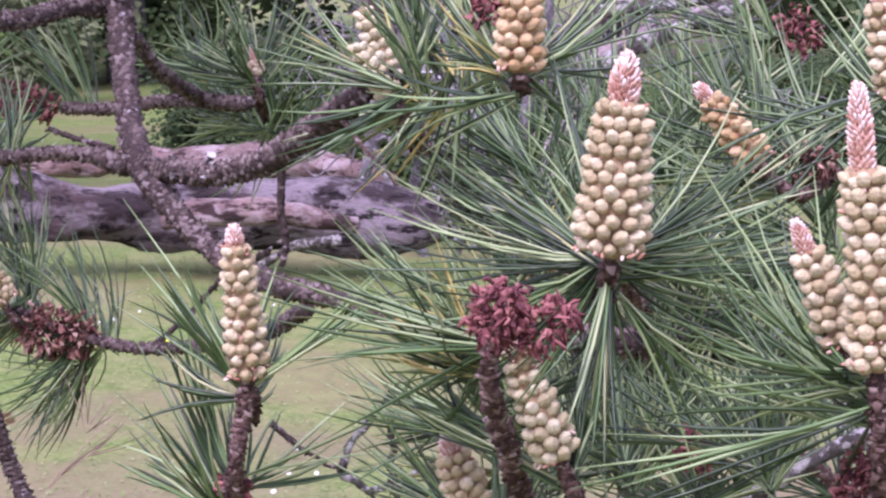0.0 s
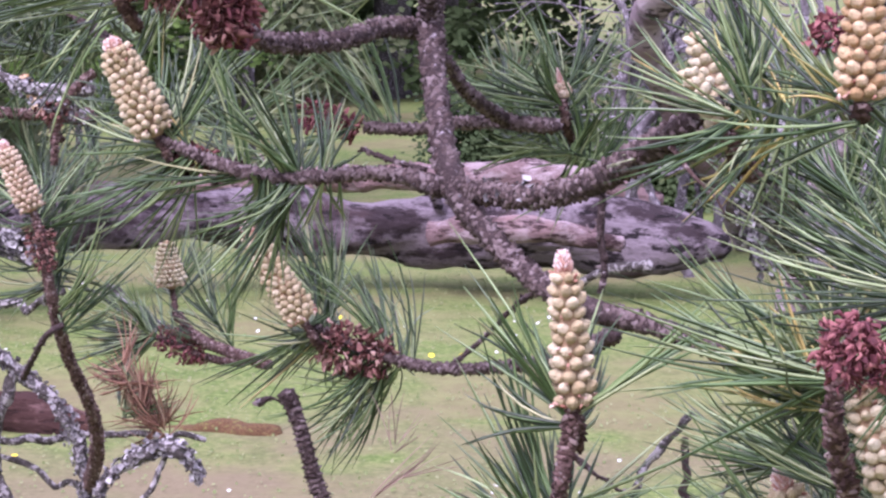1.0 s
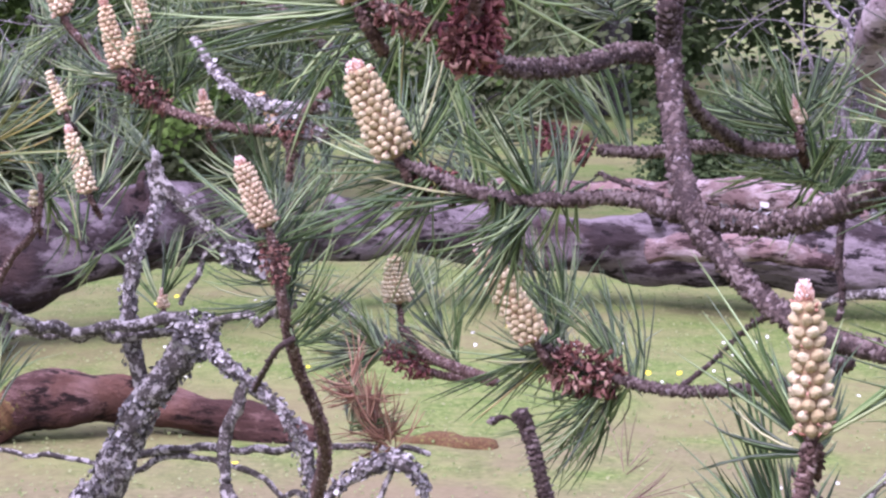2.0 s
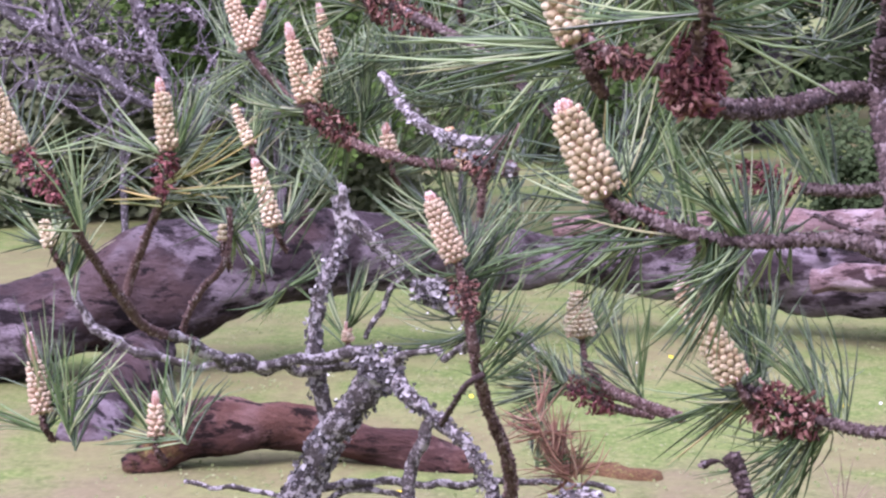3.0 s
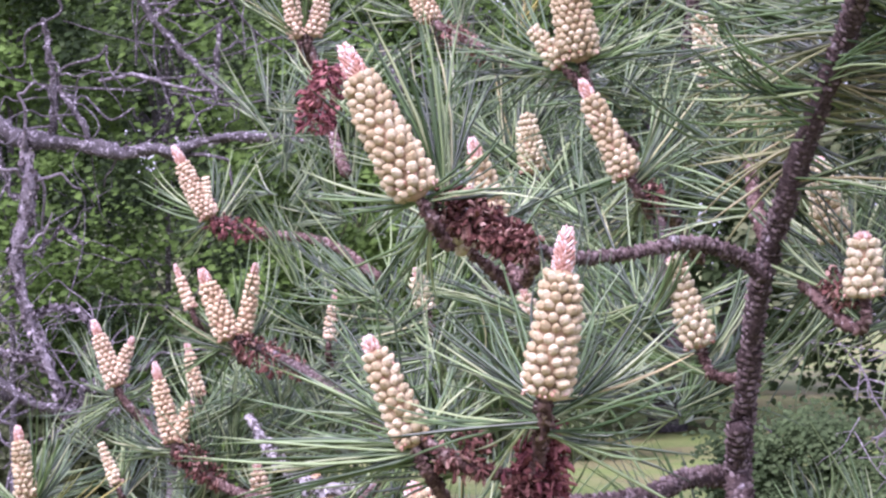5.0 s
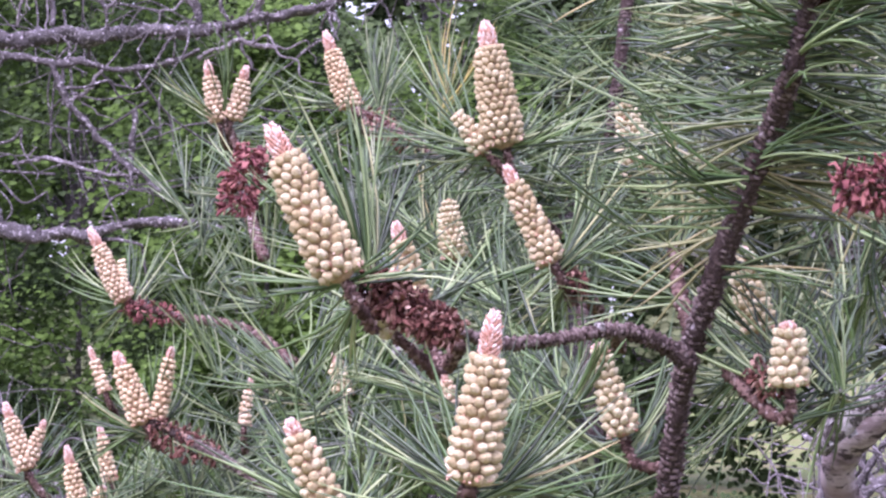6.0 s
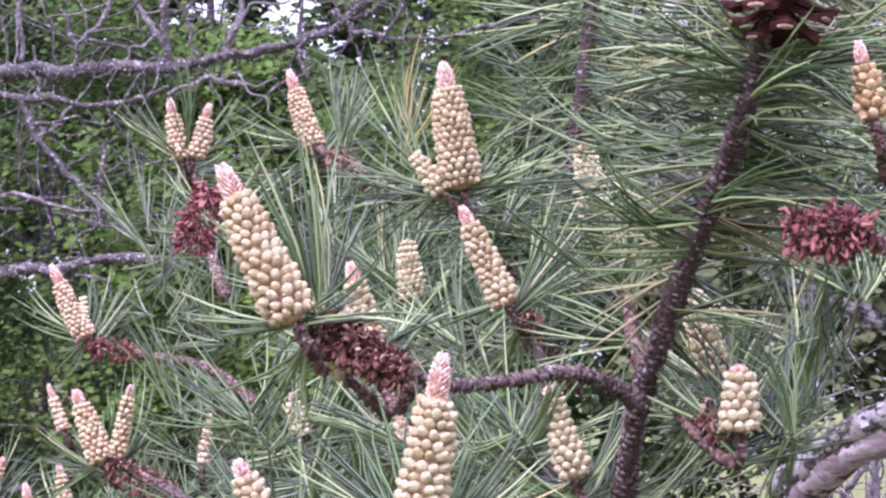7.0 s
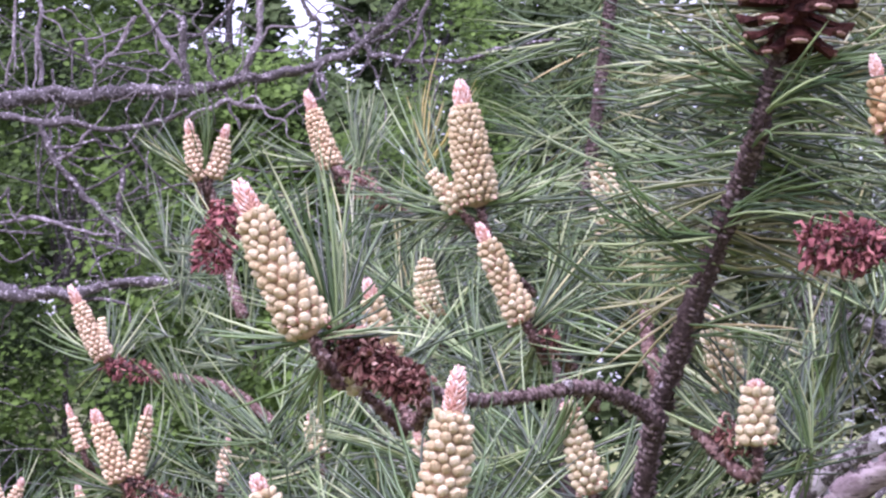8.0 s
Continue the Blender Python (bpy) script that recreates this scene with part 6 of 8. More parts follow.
tuft(main, (0.006993, 1.200, 1.644), (0.002819, 1.200, 1.664), 60, 0.070, 40, 110, lean=(0, 0.35, 0))
tuft(main, (-0.09542, 1.292, 1.582), (-0.06717, 1.252, 1.643), 380, 0.08, 70, 104, sag=0.09, front=0.05, curl=0.0, axis=(0.05, 0, 1), width=0.0016, material='needle_olive')
tuft(main, (-0.06884, 1.256, 1.639), (-0.04908, 1.222, 1.698), 430, 0.086, 70, 104, sag=0.09, front=0.05, curl=0.0, axis=(0.05, 0, 1), width=0.0016)
tuft(main, (-0.06298, 1.250, 1.651), (-0.05092, 1.230, 1.694), 260, 0.08, 70, 104, sag=0.09, front=0.0, curl=0.0, axis=(0, 0, 1), lean=(-0.3, 0, 0), width=0.0016, material='needle_olive')
tuft(main, (-0.04863, 1.215, 1.697), (-0.03819, 1.215, 1.742), 280, 0.08, 70, 104, sag=0.09, front=0.05, curl=0.0, axis=(0.05, 0, 1), width=0.0016, material='needle_olive')
tuft(main, (-0.101, 1.295, 1.572), (-0.069, 1.245, 1.642), 150, 0.07, 68, 108, sag=0.12, front=-0.9, curl=0.0, axis=(0.05, 0, 1))
tuft(main, (-0.067, 1.242, 1.645), (-0.046, 1.196, 1.706), 120, 0.075, 68, 108, sag=0.12, front=-0.9, curl=0.0, axis=(0.05, 0, 1))
seed_cone(main, (-0.03917, 1.200, 1.711), (-0.03761, 1.200, 1.745), 0.0525)
tuft(main, (-0.120, 1.400, 1.562), (-0.135, 1.400, 1.593), 170, 0.075, 25, 85)
limb(main, [(-0.113, 1.340, 1.537, 0.003801), (-0.127, 1.380, 1.568, 0.003132), (-0.132, 1.400, 1.593, 0.002383)], "bark_young", name='twig')
tuft(main, (-0.02487, 1.450, 1.570), (-0.04974, 1.450, 1.564), 120, 0.08, 40, 100)
tuft(main, (-0.004957, 1.400, 1.666), (-0.02892, 1.400, 1.654), 150, 0.08, 40, 110)
tuft(main, (-0.007384, 1.500, 1.591), (-0.03304, 1.500, 1.604), 140, 0.08, 40, 110)
tuft(main, (-0.174, 1.350, 1.504), (-0.189, 1.350, 1.519), 120, 0.07, 30, 95)
pollen_cone(main, (-0.02601, 0.950, 1.296), (-0.02972, 0.950, 1.354), 0.0174, 0.13)
limb(main, [(-0.02601, 0.950, 1.296, 0.0019), (-0.02582, 0.950, 1.293, 0.0021), (-0.02506, 0.964, 1.278, 0.0022)], "bark_young", name="twig")
tuft(main, (-0.02671, 0.950, 1.285), (-0.026, 0.950, 1.297), 110, 0.058, 40, 85)
tuft(main, (-0.02741, 0.950, 1.283), (-0.02634, 0.950, 1.291), 40, 0.055, 75, 110)
limb(main, [(-0.02597, 0.950, 1.298, 0.002336), (-0.02714, 0.950, 1.285, 0.002875), (-0.03166, 0.950, 1.259, 0.002695), (-0.03571, 0.970, 1.227, 0.002935), (-0.02621, 1.000, 1.186, 0.003404)], "bark_young", name='twig', peg_size=0.0024)
tuft(main, (-0.03438, 0.960, 1.236), (-0.03328, 0.960, 1.254), 120, 0.056, 35, 85)
spent_cone(main, (-0.03372, 0.960, 1.245), (-0.0335, 0.960, 1.254), 0.0113, 40, "spent_red", 0.0042)
limb(main, [(-0.0316, 1.300, 1.264, 0.003688), (-0.0722, 1.450, 1.224, 0.003016), (-0.123, 1.550, 1.200, 0.002931), (-0.165, 1.600, 1.190, 0.003026), (-0.198, 1.620, 1.192, 0.003064), (-0.229, 1.620, 1.203, 0.003064), (-0.258, 1.620, 1.216, 0.002451)], "bark", name='arm', peg_size=0.0024)
spent_cone(main, (-0.242, 1.620, 1.203), (-0.202, 1.620, 1.191), 0.0364, 190, "spent", 0.006)
pollen_cone(main, (-0.254, 1.600, 1.221), (-0.293, 1.600, 1.284), 0.0230, 0.1)
limb(main, [(-0.254, 1.600, 1.221, 0.0019), (-0.248, 1.600, 1.210, 0.0021), (-0.242, 1.614, 1.197, 0.0022)], "bark_young", name="twig")
tuft(main, (-0.245, 1.600, 1.205), (-0.255, 1.600, 1.222), 50, 0.075, 40, 110, lean=(0, 0.35, 0), front=0.1)
tuft(main, (-0.234, 1.630, 1.206), (-0.260, 1.630, 1.216), 190, 0.085, 45, 115, lean=(-0.3, 0.35, -0.25), front=0.05)
tuft(main, (-0.242, 1.640, 1.215), (-0.250, 1.640, 1.218), 60, 0.08, 15, 50, lean=(0.25, 0.2, 0.9), front=0.05)
tuft(main, (-0.175, 1.620, 1.186), (-0.202, 1.620, 1.193), 130, 0.085, 35, 100, lean=(0.1, 0, 0.5))
tuft(main, (-0.190, 1.620, 1.186), (-0.217, 1.620, 1.190), 210, 0.08, 50, 110, lean=(-0.35, 0, -0.8))
limb(main, [(-0.158, 1.600, 1.190, 0.002118), (-0.135, 1.600, 1.210, 0.001513), (-0.108, 1.580, 1.238, 0.001793), (-0.06992, 1.500, 1.267, 0.001986)], "bark", name='twig', peg=300)
limb(main, [(-0.06409, 1.300, 1.280, 0.002213), (-0.0368, 1.280, 1.300, 0.002421), (-0.01099, 1.260, 1.306, 0.002621)], "bark_lichen", name='twig', peg=300)
limb(main, [(-0.0702, 1.400, 1.365, 0.003177), (-0.109, 1.500, 1.359, 0.003404), (-0.142, 1.550, 1.355, 0.002931), (-0.181, 1.600, 1.347, 0.003329), (-0.214, 1.620, 1.347, 0.003064)], "bark", name='twig')
limb(main, [(-0.130, 1.380, 1.404, 0.002871), (-0.124, 1.420, 1.385, 0.002954), (-0.115, 1.460, 1.370, 0.003313), (-0.105, 1.500, 1.359, 0.003404)], "bark", name='twig', peg_size=0.0024)
spent_cone(main, (-0.256, 1.620, 1.358), (-0.220, 1.620, 1.345), 0.0211, 110, "spent_red", 0.005)
tuft(main, (-0.191, 1.620, 1.345), (-0.222, 1.620, 1.348), 110, 0.08, 30, 85, lean=(0, 0, 0.5))
tuft(main, (-0.271, 1.700, 1.342), (-0.307, 1.700, 1.345), 60, 0.075, 40, 120)
tuft(main, (-0.08121, 1.500, 1.346), (-0.112, 1.500, 1.380), 130, 0.055, 25, 95)
tuft(main, (-0.04768, 1.450, 1.338), (-0.07722, 1.450, 1.351), 150, 0.058, 35, 105)
pollen_cone(main, (-0.07042, 1.450, 1.379), (-0.07293, 1.450, 1.395), 0.0095, 0.62, material='pollen_pink')
limb(main, [(-0.07042, 1.450, 1.379, 0.0019), (-0.06861, 1.450, 1.367, 0.0021), (-0.06679, 1.464, 1.352, 0.0022)], "bark_young", name="twig")
tuft(main, (-0.0677, 1.450, 1.361), (-0.07072, 1.450, 1.381), 150, 0.055, 20, 90, lean=(0, 0.35, 0))
limb(main, [(-0.206, 1.300, 1.231, 0.004425), (-0.201, 1.300, 1.218, 0.003442), (-0.195, 1.300, 1.197, 0.003688), (-0.186, 1.300, 1.169, 0.00418), (-0.162, 1.280, 1.135, 0.004842)], "bark", name='stub', peg_size=0.0024)
limb(main, [(-0.198, 1.300, 1.215, 0.0009834), (-0.212, 1.300, 1.227, 0.0007376), (-0.222, 1.300, 1.225, 0.002459)], "bark", name='twig', peg=200)
tuft(main, (-0.146, 1.250, 1.198), (-0.140, 1.250, 1.213), 9, 0.030, 15, 60, width=0.0006, material='needle_dry')
tuft(main, (-0.139, 1.100, 1.211), (-0.115, 1.100, 1.234), 9, 0.034, 5, 45, width=0.0006, material='needle_dry')
limb(main, [(-0.209, 1.850, 1.867, 0.004548), (-0.217, 1.850, 1.799, 0.004198), (-0.229, 1.850, 1.702, 0.004198), (-0.249, 1.900, 1.643, 0.004671), (-0.257, 1.900, 1.574, 0.005031), (-0.232, 1.800, 1.467, 0.005106)], "bark", name='stem')
tuft(main, (-0.225, 1.850, 1.702), (-0.211, 1.850, 1.858), 480, 0.095, 80, 118, sag=0.2, curl=0.0, lean=(-0.15, 0, -0.15))
tuft(main, (-0.244, 1.870, 1.624), (-0.230, 1.870, 1.717), 240, 0.09, 80, 118, sag=0.2, curl=0.0, lean=(-0.15, 0, -0.15))
pollen_cone(main, (-0.203, 1.800, 1.661), (-0.213, 1.800, 1.714), 0.0274, 0.0, material='pollen_pale')
limb(main, [(-0.203, 1.800, 1.661, 0.0019), (-0.201, 1.800, 1.649, 0.0021), (-0.198, 1.814, 1.634, 0.0022)], "bark_young", name="twig")
tuft(main, (-0.199, 1.800, 1.643), (-0.203, 1.800, 1.663), 60, 0.080, 35, 95, lean=(0, 0.35, 0))

mid = thing("pine_bough", (-0.265, 1.800, 1.466), "green pine branch with ripening pollen cones behind the stem", "pine bough", "boughs of the pine")
pollen_cone(mid, (-0.270, 1.640, 1.671), (-0.284, 1.640, 1.752), 0.0285, 0.2)
limb(mid, [(-0.270, 1.640, 1.671, 0.00198), (-0.267, 1.640, 1.659, 0.0022), (-0.260, 1.655, 1.634, 0.00253), (-0.245, 1.700, 1.615, 0.00286)], "bark_young", name="twig")
tuft(mid, (-0.266, 1.640, 1.653), (-0.270, 1.640, 1.672), 120, 0.085, 40, 105, lean=(0, 0.35, 0))
pollen_cone(mid, (-0.283, 1.640, 1.667), (-0.303, 1.640, 1.692), 0.0171, 0.0, material='pollen_pale')
limb(mid, [(-0.283, 1.640, 1.667, 0.0019), (-0.275, 1.640, 1.658, 0.0021), (-0.268, 1.654, 1.645, 0.0022)], "bark_young", name="twig")
tuft(mid, (-0.271, 1.640, 1.653), (-0.284, 1.640, 1.668), 30, 0.060, 40, 100, lean=(0, 0.35, 0))
tuft(mid, (-0.277, 1.660, 1.650), (-0.296, 1.660, 1.677), 180, 0.09, 45, 110, lean=(-0.2, 0, -0.1))
tuft(mid, (-0.238, 1.700, 1.630), (-0.261, 1.700, 1.661), 170, 0.09, 40, 110)
pollen_cone(mid, (-0.216, 1.500, 1.588), (-0.244, 1.500, 1.646), 0.0196, 0.18)
limb(mid, [(-0.216, 1.500, 1.588, 0.0019), (-0.210, 1.500, 1.578, 0.0021), (-0.205, 1.514, 1.564, 0.0022)], "bark_young", name="twig")
tuft(mid, (-0.208, 1.500, 1.572), (-0.217, 1.500, 1.590), 90, 0.065, 50, 115, lean=(0, 0.35, 0))
limb(mid, [(-0.215, 1.500, 1.590, 0.00211), (-0.208, 1.520, 1.578, 0.002749), (-0.203, 1.580, 1.566, 0.003175), (-0.202, 1.700, 1.539, 0.003758)], "bark_young", name='twig')
tuft(mid, (-0.199, 1.550, 1.566), (-0.223, 1.550, 1.586), 150, 0.075, 50, 115)
spent_cone(mid, (-0.211, 1.510, 1.585), (-0.198, 1.510, 1.571), 0.0121, 60, "spent", 0.0042)
pollen_cone(mid, (-0.356, 1.900, 1.608), (-0.362, 1.900, 1.652), 0.0248, 0.0, material='pollen_pale')
limb(mid, [(-0.356, 1.900, 1.608, 0.0019), (-0.354, 1.900, 1.596, 0.0021), (-0.352, 1.914, 1.581, 0.0022)], "bark_young", name="twig")
tuft(mid, (-0.353, 1.900, 1.590), (-0.356, 1.900, 1.610), 160, 0.085, 15, 70, lean=(0, 0.35, 0))
tuft(mid, (-0.375, 1.900, 1.573), (-0.367, 1.900, 1.626), 150, 0.09, 15, 60)
tuft(mid, (-0.253, 1.600, 1.538), (-0.261, 1.600, 1.566), 120, 0.08, 25, 85)
tuft(mid, (-0.353, 1.600, 1.522), (-0.316, 1.600, 1.501), 160, 0.085, 40, 110)
tuft(mid, (-0.383, 1.600, 1.486), (-0.402, 1.600, 1.522), 160, 0.085, 25, 85)
limb(mid, [(-0.429, 1.900, 1.582, 0.005727), (-0.393, 1.900, 1.521, 0.00649), (-0.357, 1.900, 1.461, 0.006872)], "bark_lichen", name='twig')
tuft(mid, (-0.264, 1.500, 1.505), (-0.285, 1.500, 1.488), 160, 0.085, 40, 110)
tuft(mid, (-0.224, 1.500, 1.475), (-0.213, 1.500, 1.501), 160, 0.085, 40, 110)
tuft(mid, (-0.350, 1.600, 1.456), (-0.364, 1.600, 1.485), 160, 0.085, 40, 110)
tuft(mid, (-0.210, 1.700, 1.423), (-0.228, 1.700, 1.453), 150, 0.085, 40, 110)
tuft(mid, (-0.334, 1.700, 1.349), (-0.358, 1.700, 1.369), 160, 0.085, 40, 110)
tuft(mid, (-0.290, 1.650, 1.320), (-0.317, 1.650, 1.354), 120, 0.085, 40, 110)
pollen_cone(mid, (-0.443, 1.900, 1.501), (-0.452, 1.900, 1.534), 0.0165, 0.2, material='pollen_pale')
limb(mid, [(-0.443, 1.900, 1.501, 0.0019), (-0.440, 1.900, 1.489, 0.0021), (-0.437, 1.914, 1.474, 0.0022)], "bark_young", name="twig")
tuft(mid, (-0.439, 1.900, 1.483), (-0.444, 1.900, 1.503), 60, 0.070, 35, 95, lean=(0, 0.35, 0))
pollen_cone(mid, (-0.297, 1.600, 1.500), (-0.303, 1.600, 1.525), 0.0125, 0.35, material='pollen_pink')
limb(mid, [(-0.297, 1.600, 1.500, 0.0019), (-0.295, 1.600, 1.488, 0.0021), (-0.292, 1.614, 1.474, 0.0022)], "bark_young", name="twig")
tuft(mid, (-0.294, 1.600, 1.482), (-0.298, 1.600, 1.502), 60, 0.070, 35, 95, lean=(0, 0.35, 0))

# the farther bough, with smaller paler spikes

far = thing("pine_bough", (-0.648, 2.300, 1.030), "farther pine branch with small pale pinkish pollen cones", "pine bough", "boughs of the pine")
pollen_cone(far, (-0.902, 2.400, 1.415), (-0.927, 2.400, 1.482), 0.0240, 0.22, material='pollen_pink', single=False)
limb(far, [(-0.902, 2.400, 1.415, 0.0019), (-0.898, 2.400, 1.404, 0.0021), (-0.893, 2.414, 1.389, 0.0022)], "bark_young", name="twig")
tuft(far, (-0.895, 2.400, 1.398), (-0.902, 2.400, 1.417), 110, 0.085, 45, 110, lean=(0, 0.35, 0), width=0.0019)
pollen_cone(far, (-0.898, 2.400, 1.424), (-0.884, 2.400, 1.465), 0.0177, 0.2, material='pollen_pink', single=False)
limb(far, [(-0.898, 2.400, 1.424, 0.0019), (-0.902, 2.400, 1.412, 0.0021), (-0.905, 2.414, 1.398, 0.0022)], "bark_young", name="twig")
limb(far, [(-0.903, 2.400, 1.415, 0.002894), (-0.888, 2.400, 1.394, 0.003376), (-0.860, 2.400, 1.368, 0.00434), (-0.812, 2.350, 1.350, 0.00425)], "bark_young", name='twig')
pollen_cone(far, (-0.803, 2.300, 1.366), (-0.822, 2.300, 1.443), 0.0230, 0.22, single=False)
limb(far, [(-0.803, 2.300, 1.366, 0.0019), (-0.800, 2.300, 1.354, 0.0021), (-0.797, 2.314, 1.340, 0.0022)], "bark_young", name="twig")
tuft(far, (-0.799, 2.300, 1.348), (-0.804, 2.300, 1.368), 120, 0.085, 40, 110, lean=(0, 0.35, 0), width=0.0019)
pollen_cone(far, (-0.799, 2.300, 1.367), (-0.784, 2.300, 1.405), 0.0180, 0.05, single=False)
limb(far, [(-0.799, 2.300, 1.367, 0.0019), (-0.803, 2.300, 1.356, 0.0021), (-0.807, 2.314, 1.342, 0.0022)], "bark_young", name="twig")
pollen_cone(far, (-0.794, 2.350, 1.407), (-0.807, 2.350, 1.462), 0.0184, 0.2, single=False)
limb(far, [(-0.794, 2.350, 1.407, 0.0019), (-0.791, 2.350, 1.396, 0.0021), (-0.788, 2.364, 1.381, 0.0022)], "bark_young", name="twig")
tuft(far, (-0.790, 2.350, 1.390), (-0.794, 2.350, 1.409), 40, 0.080, 35, 95, lean=(0, 0.35, 0), width=0.0019)
spent_cone(far, (-0.794, 2.300, 1.359), (-0.754, 2.300, 1.326), 0.0299, 110, "spent", 0.006)
limb(far, [(-0.800, 2.300, 1.365, 0.003697), (-0.759, 2.300, 1.328, 0.004159), (-0.709, 2.250, 1.319, 0.004069), (-0.643, 2.200, 1.313, 0.004421), (-0.585, 2.150, 1.316, 0.005184), (-0.540, 2.100, 1.317, 0.007174)], "bark_young", name='twig')
tuft(far, (-0.736, 2.300, 1.309), (-0.783, 2.300, 1.342), 220, 0.085, 40, 110, material='needle_far', width=0.0019)
tuft(far, (-0.748, 2.300, 1.331), (-0.738, 2.300, 1.365), 80, 0.08, 15, 50, material='needle_far', width=0.0019)
limb(far, [(-0.691, 2.200, 1.397, 0.003979), (-0.654, 2.150, 1.369, 0.004752), (-0.613, 2.100, 1.351, 0.005064), (-0.571, 2.100, 1.339, 0.00633), (-0.535, 2.100, 1.342, 0.00633)], "bark_lichen", name='twig')
flakes(far, [(-0.691, 2.200, 1.397, 0.004681), (-0.654, 2.150, 1.369, 0.005591), (-0.613, 2.100, 1.351, 0.005957), (-0.571, 2.100, 1.339, 0.007447), (-0.535, 2.100, 1.342, 0.007447)], 160, 0.006, spread=1.2)
limb(far, [(-0.732, 2.200, 1.290, 0.003979), (-0.727, 2.200, 1.263, 0.005305), (-0.694, 2.200, 1.232, 0.006189), (-0.672, 2.200, 1.211, 0.004421)], "bark_lichen", name='twig')
flakes(far, [(-0.732, 2.200, 1.290, 0.004681), (-0.727, 2.200, 1.263, 0.006241), (-0.694, 2.200, 1.232, 0.007281), (-0.672, 2.200, 1.211, 0.005201)], 110, 0.006, spread=1.2)
pollen_cone(far, (-0.709, 2.200, 1.470), (-0.737, 2.200, 1.534), 0.0278, 0.2, single=False)
limb(far, [(-0.709, 2.200, 1.470, 0.0019), (-0.704, 2.200, 1.460, 0.0021), (-0.699, 2.214, 1.446, 0.0022)], "bark_young", name="twig")
tuft(far, (-0.701, 2.200, 1.454), (-0.709, 2.200, 1.472), 120, 0.085, 40, 105, lean=(0, 0.35, 0), width=0.0019)
pollen_cone(far, (-0.697, 2.200, 1.474), (-0.683, 2.200, 1.539), 0.0191, 0.15, single=False)
limb(far, [(-0.697, 2.200, 1.474, 0.0019), (-0.700, 2.200, 1.462, 0.0021), (-0.703, 2.214, 1.448, 0.0022)], "bark_young", name="twig")
pollen_cone(far, (-0.747, 2.200, 1.498), (-0.763, 2.200, 1.539), 0.0144, 0.3, material='pollen_pink', single=False)
limb(far, [(-0.747, 2.200, 1.498, 0.0019), (-0.743, 2.200, 1.487, 0.0021), (-0.739, 2.214, 1.472, 0.0022)], "bark_young", name="twig")
spent_cone(far, (-0.700, 2.200, 1.466), (-0.640, 2.200, 1.440), 0.0312, 120, "spent", 0.006)
limb(far, [(-0.703, 2.200, 1.472, 0.003095), (-0.670, 2.200, 1.456, 0.003979), (-0.612, 2.150, 1.437, 0.003888), (-0.566, 2.100, 1.420, 0.00422), (-0.522, 2.050, 1.399, 0.004531), (-0.466, 2.000, 1.365, 0.005224)], "bark", name='twig')
tuft(far, (-0.544, 2.150, 1.387), (-0.632, 2.200, 1.438), 380, 0.075, 55, 100, material='needle_far', width=0.0019)
pollen_cone(far, (-0.613, 2.200, 1.469), (-0.607, 2.200, 1.514), 0.0134, 0.3, material='pollen_pink', single=False)
limb(far, [(-0.613, 2.200, 1.469, 0.0019), (-0.614, 2.200, 1.457, 0.0021), (-0.616, 2.214, 1.442, 0.0022)], "bark_young", name="twig")
tuft(far, (-0.615, 2.200, 1.451), (-0.613, 2.200, 1.471), 40, 0.070, 35, 95, lean=(0, 0.35, 0), width=0.0019)
pollen_cone(far, (-0.852, 2.550, 1.591), (-0.894, 2.550, 1.668), 0.0277, 0.25, material='pollen_pink', single=False)
limb(far, [(-0.852, 2.550, 1.591, 0.0019), (-0.847, 2.550, 1.581, 0.0021), (-0.841, 2.564, 1.567, 0.0022)], "bark_young", name="twig")
tuft(far, (-0.844, 2.550, 1.575), (-0.853, 2.550, 1.593), 90, 0.085, 35, 100, lean=(0, 0.35, 0), width=0.0019)
pollen_cone(far, (-0.854, 2.550, 1.605), (-0.857, 2.550, 1.635), 0.0111, 0.0, material='pollen_pale', single=False)
limb(far, [(-0.854, 2.550, 1.605, 0.0019), (-0.853, 2.550, 1.593, 0.0021), (-0.852, 2.564, 1.578, 0.0022)], "bark_young", name="twig")
spent_cone(far, (-0.851, 2.550, 1.583), (-0.793, 2.550, 1.573), 0.0241, 70, "spent_red", 0.006)
limb(far, [(-0.852, 2.550, 1.589, 0.003074), (-0.793, 2.550, 1.573, 0.004099), (-0.703, 2.500, 1.560, 0.004019), (-0.621, 2.400, 1.524, 0.004823)], "bark_young", name='twig')
tuft(far, (-0.731, 2.600, 1.605), (-0.809, 2.600, 1.618), 180, 0.085, 40, 110, material='needle_far', width=0.0019)
tuft(far, (-0.757, 2.600, 1.667), (-0.802, 2.600, 1.705), 110, 0.085, 40, 110, material='needle_far', width=0.0019)
tuft(far, (-0.533, 1.950, 1.628), (-0.528, 1.950, 1.669), 140, 0.08, 30, 90, width=0.0019)
pollen_cone(far, (-0.616, 2.600, 1.800), (-0.646, 2.600, 1.883), 0.0294, 0.25, single=False)
limb(far, [(-0.616, 2.600, 1.800, 0.0019), (-0.612, 2.600, 1.789, 0.0021), (-0.608, 2.614, 1.774, 0.0022)], "bark_young", name="twig")
tuft(far, (-0.610, 2.600, 1.783), (-0.617, 2.600, 1.802), 110, 0.090, 35, 105, lean=(0, 0.35, 0), width=0.0019)
spent_cone(far, (-0.589, 2.550, 1.786), (-0.540, 2.550, 1.755), 0.0271, 90, "spent", 0.006)
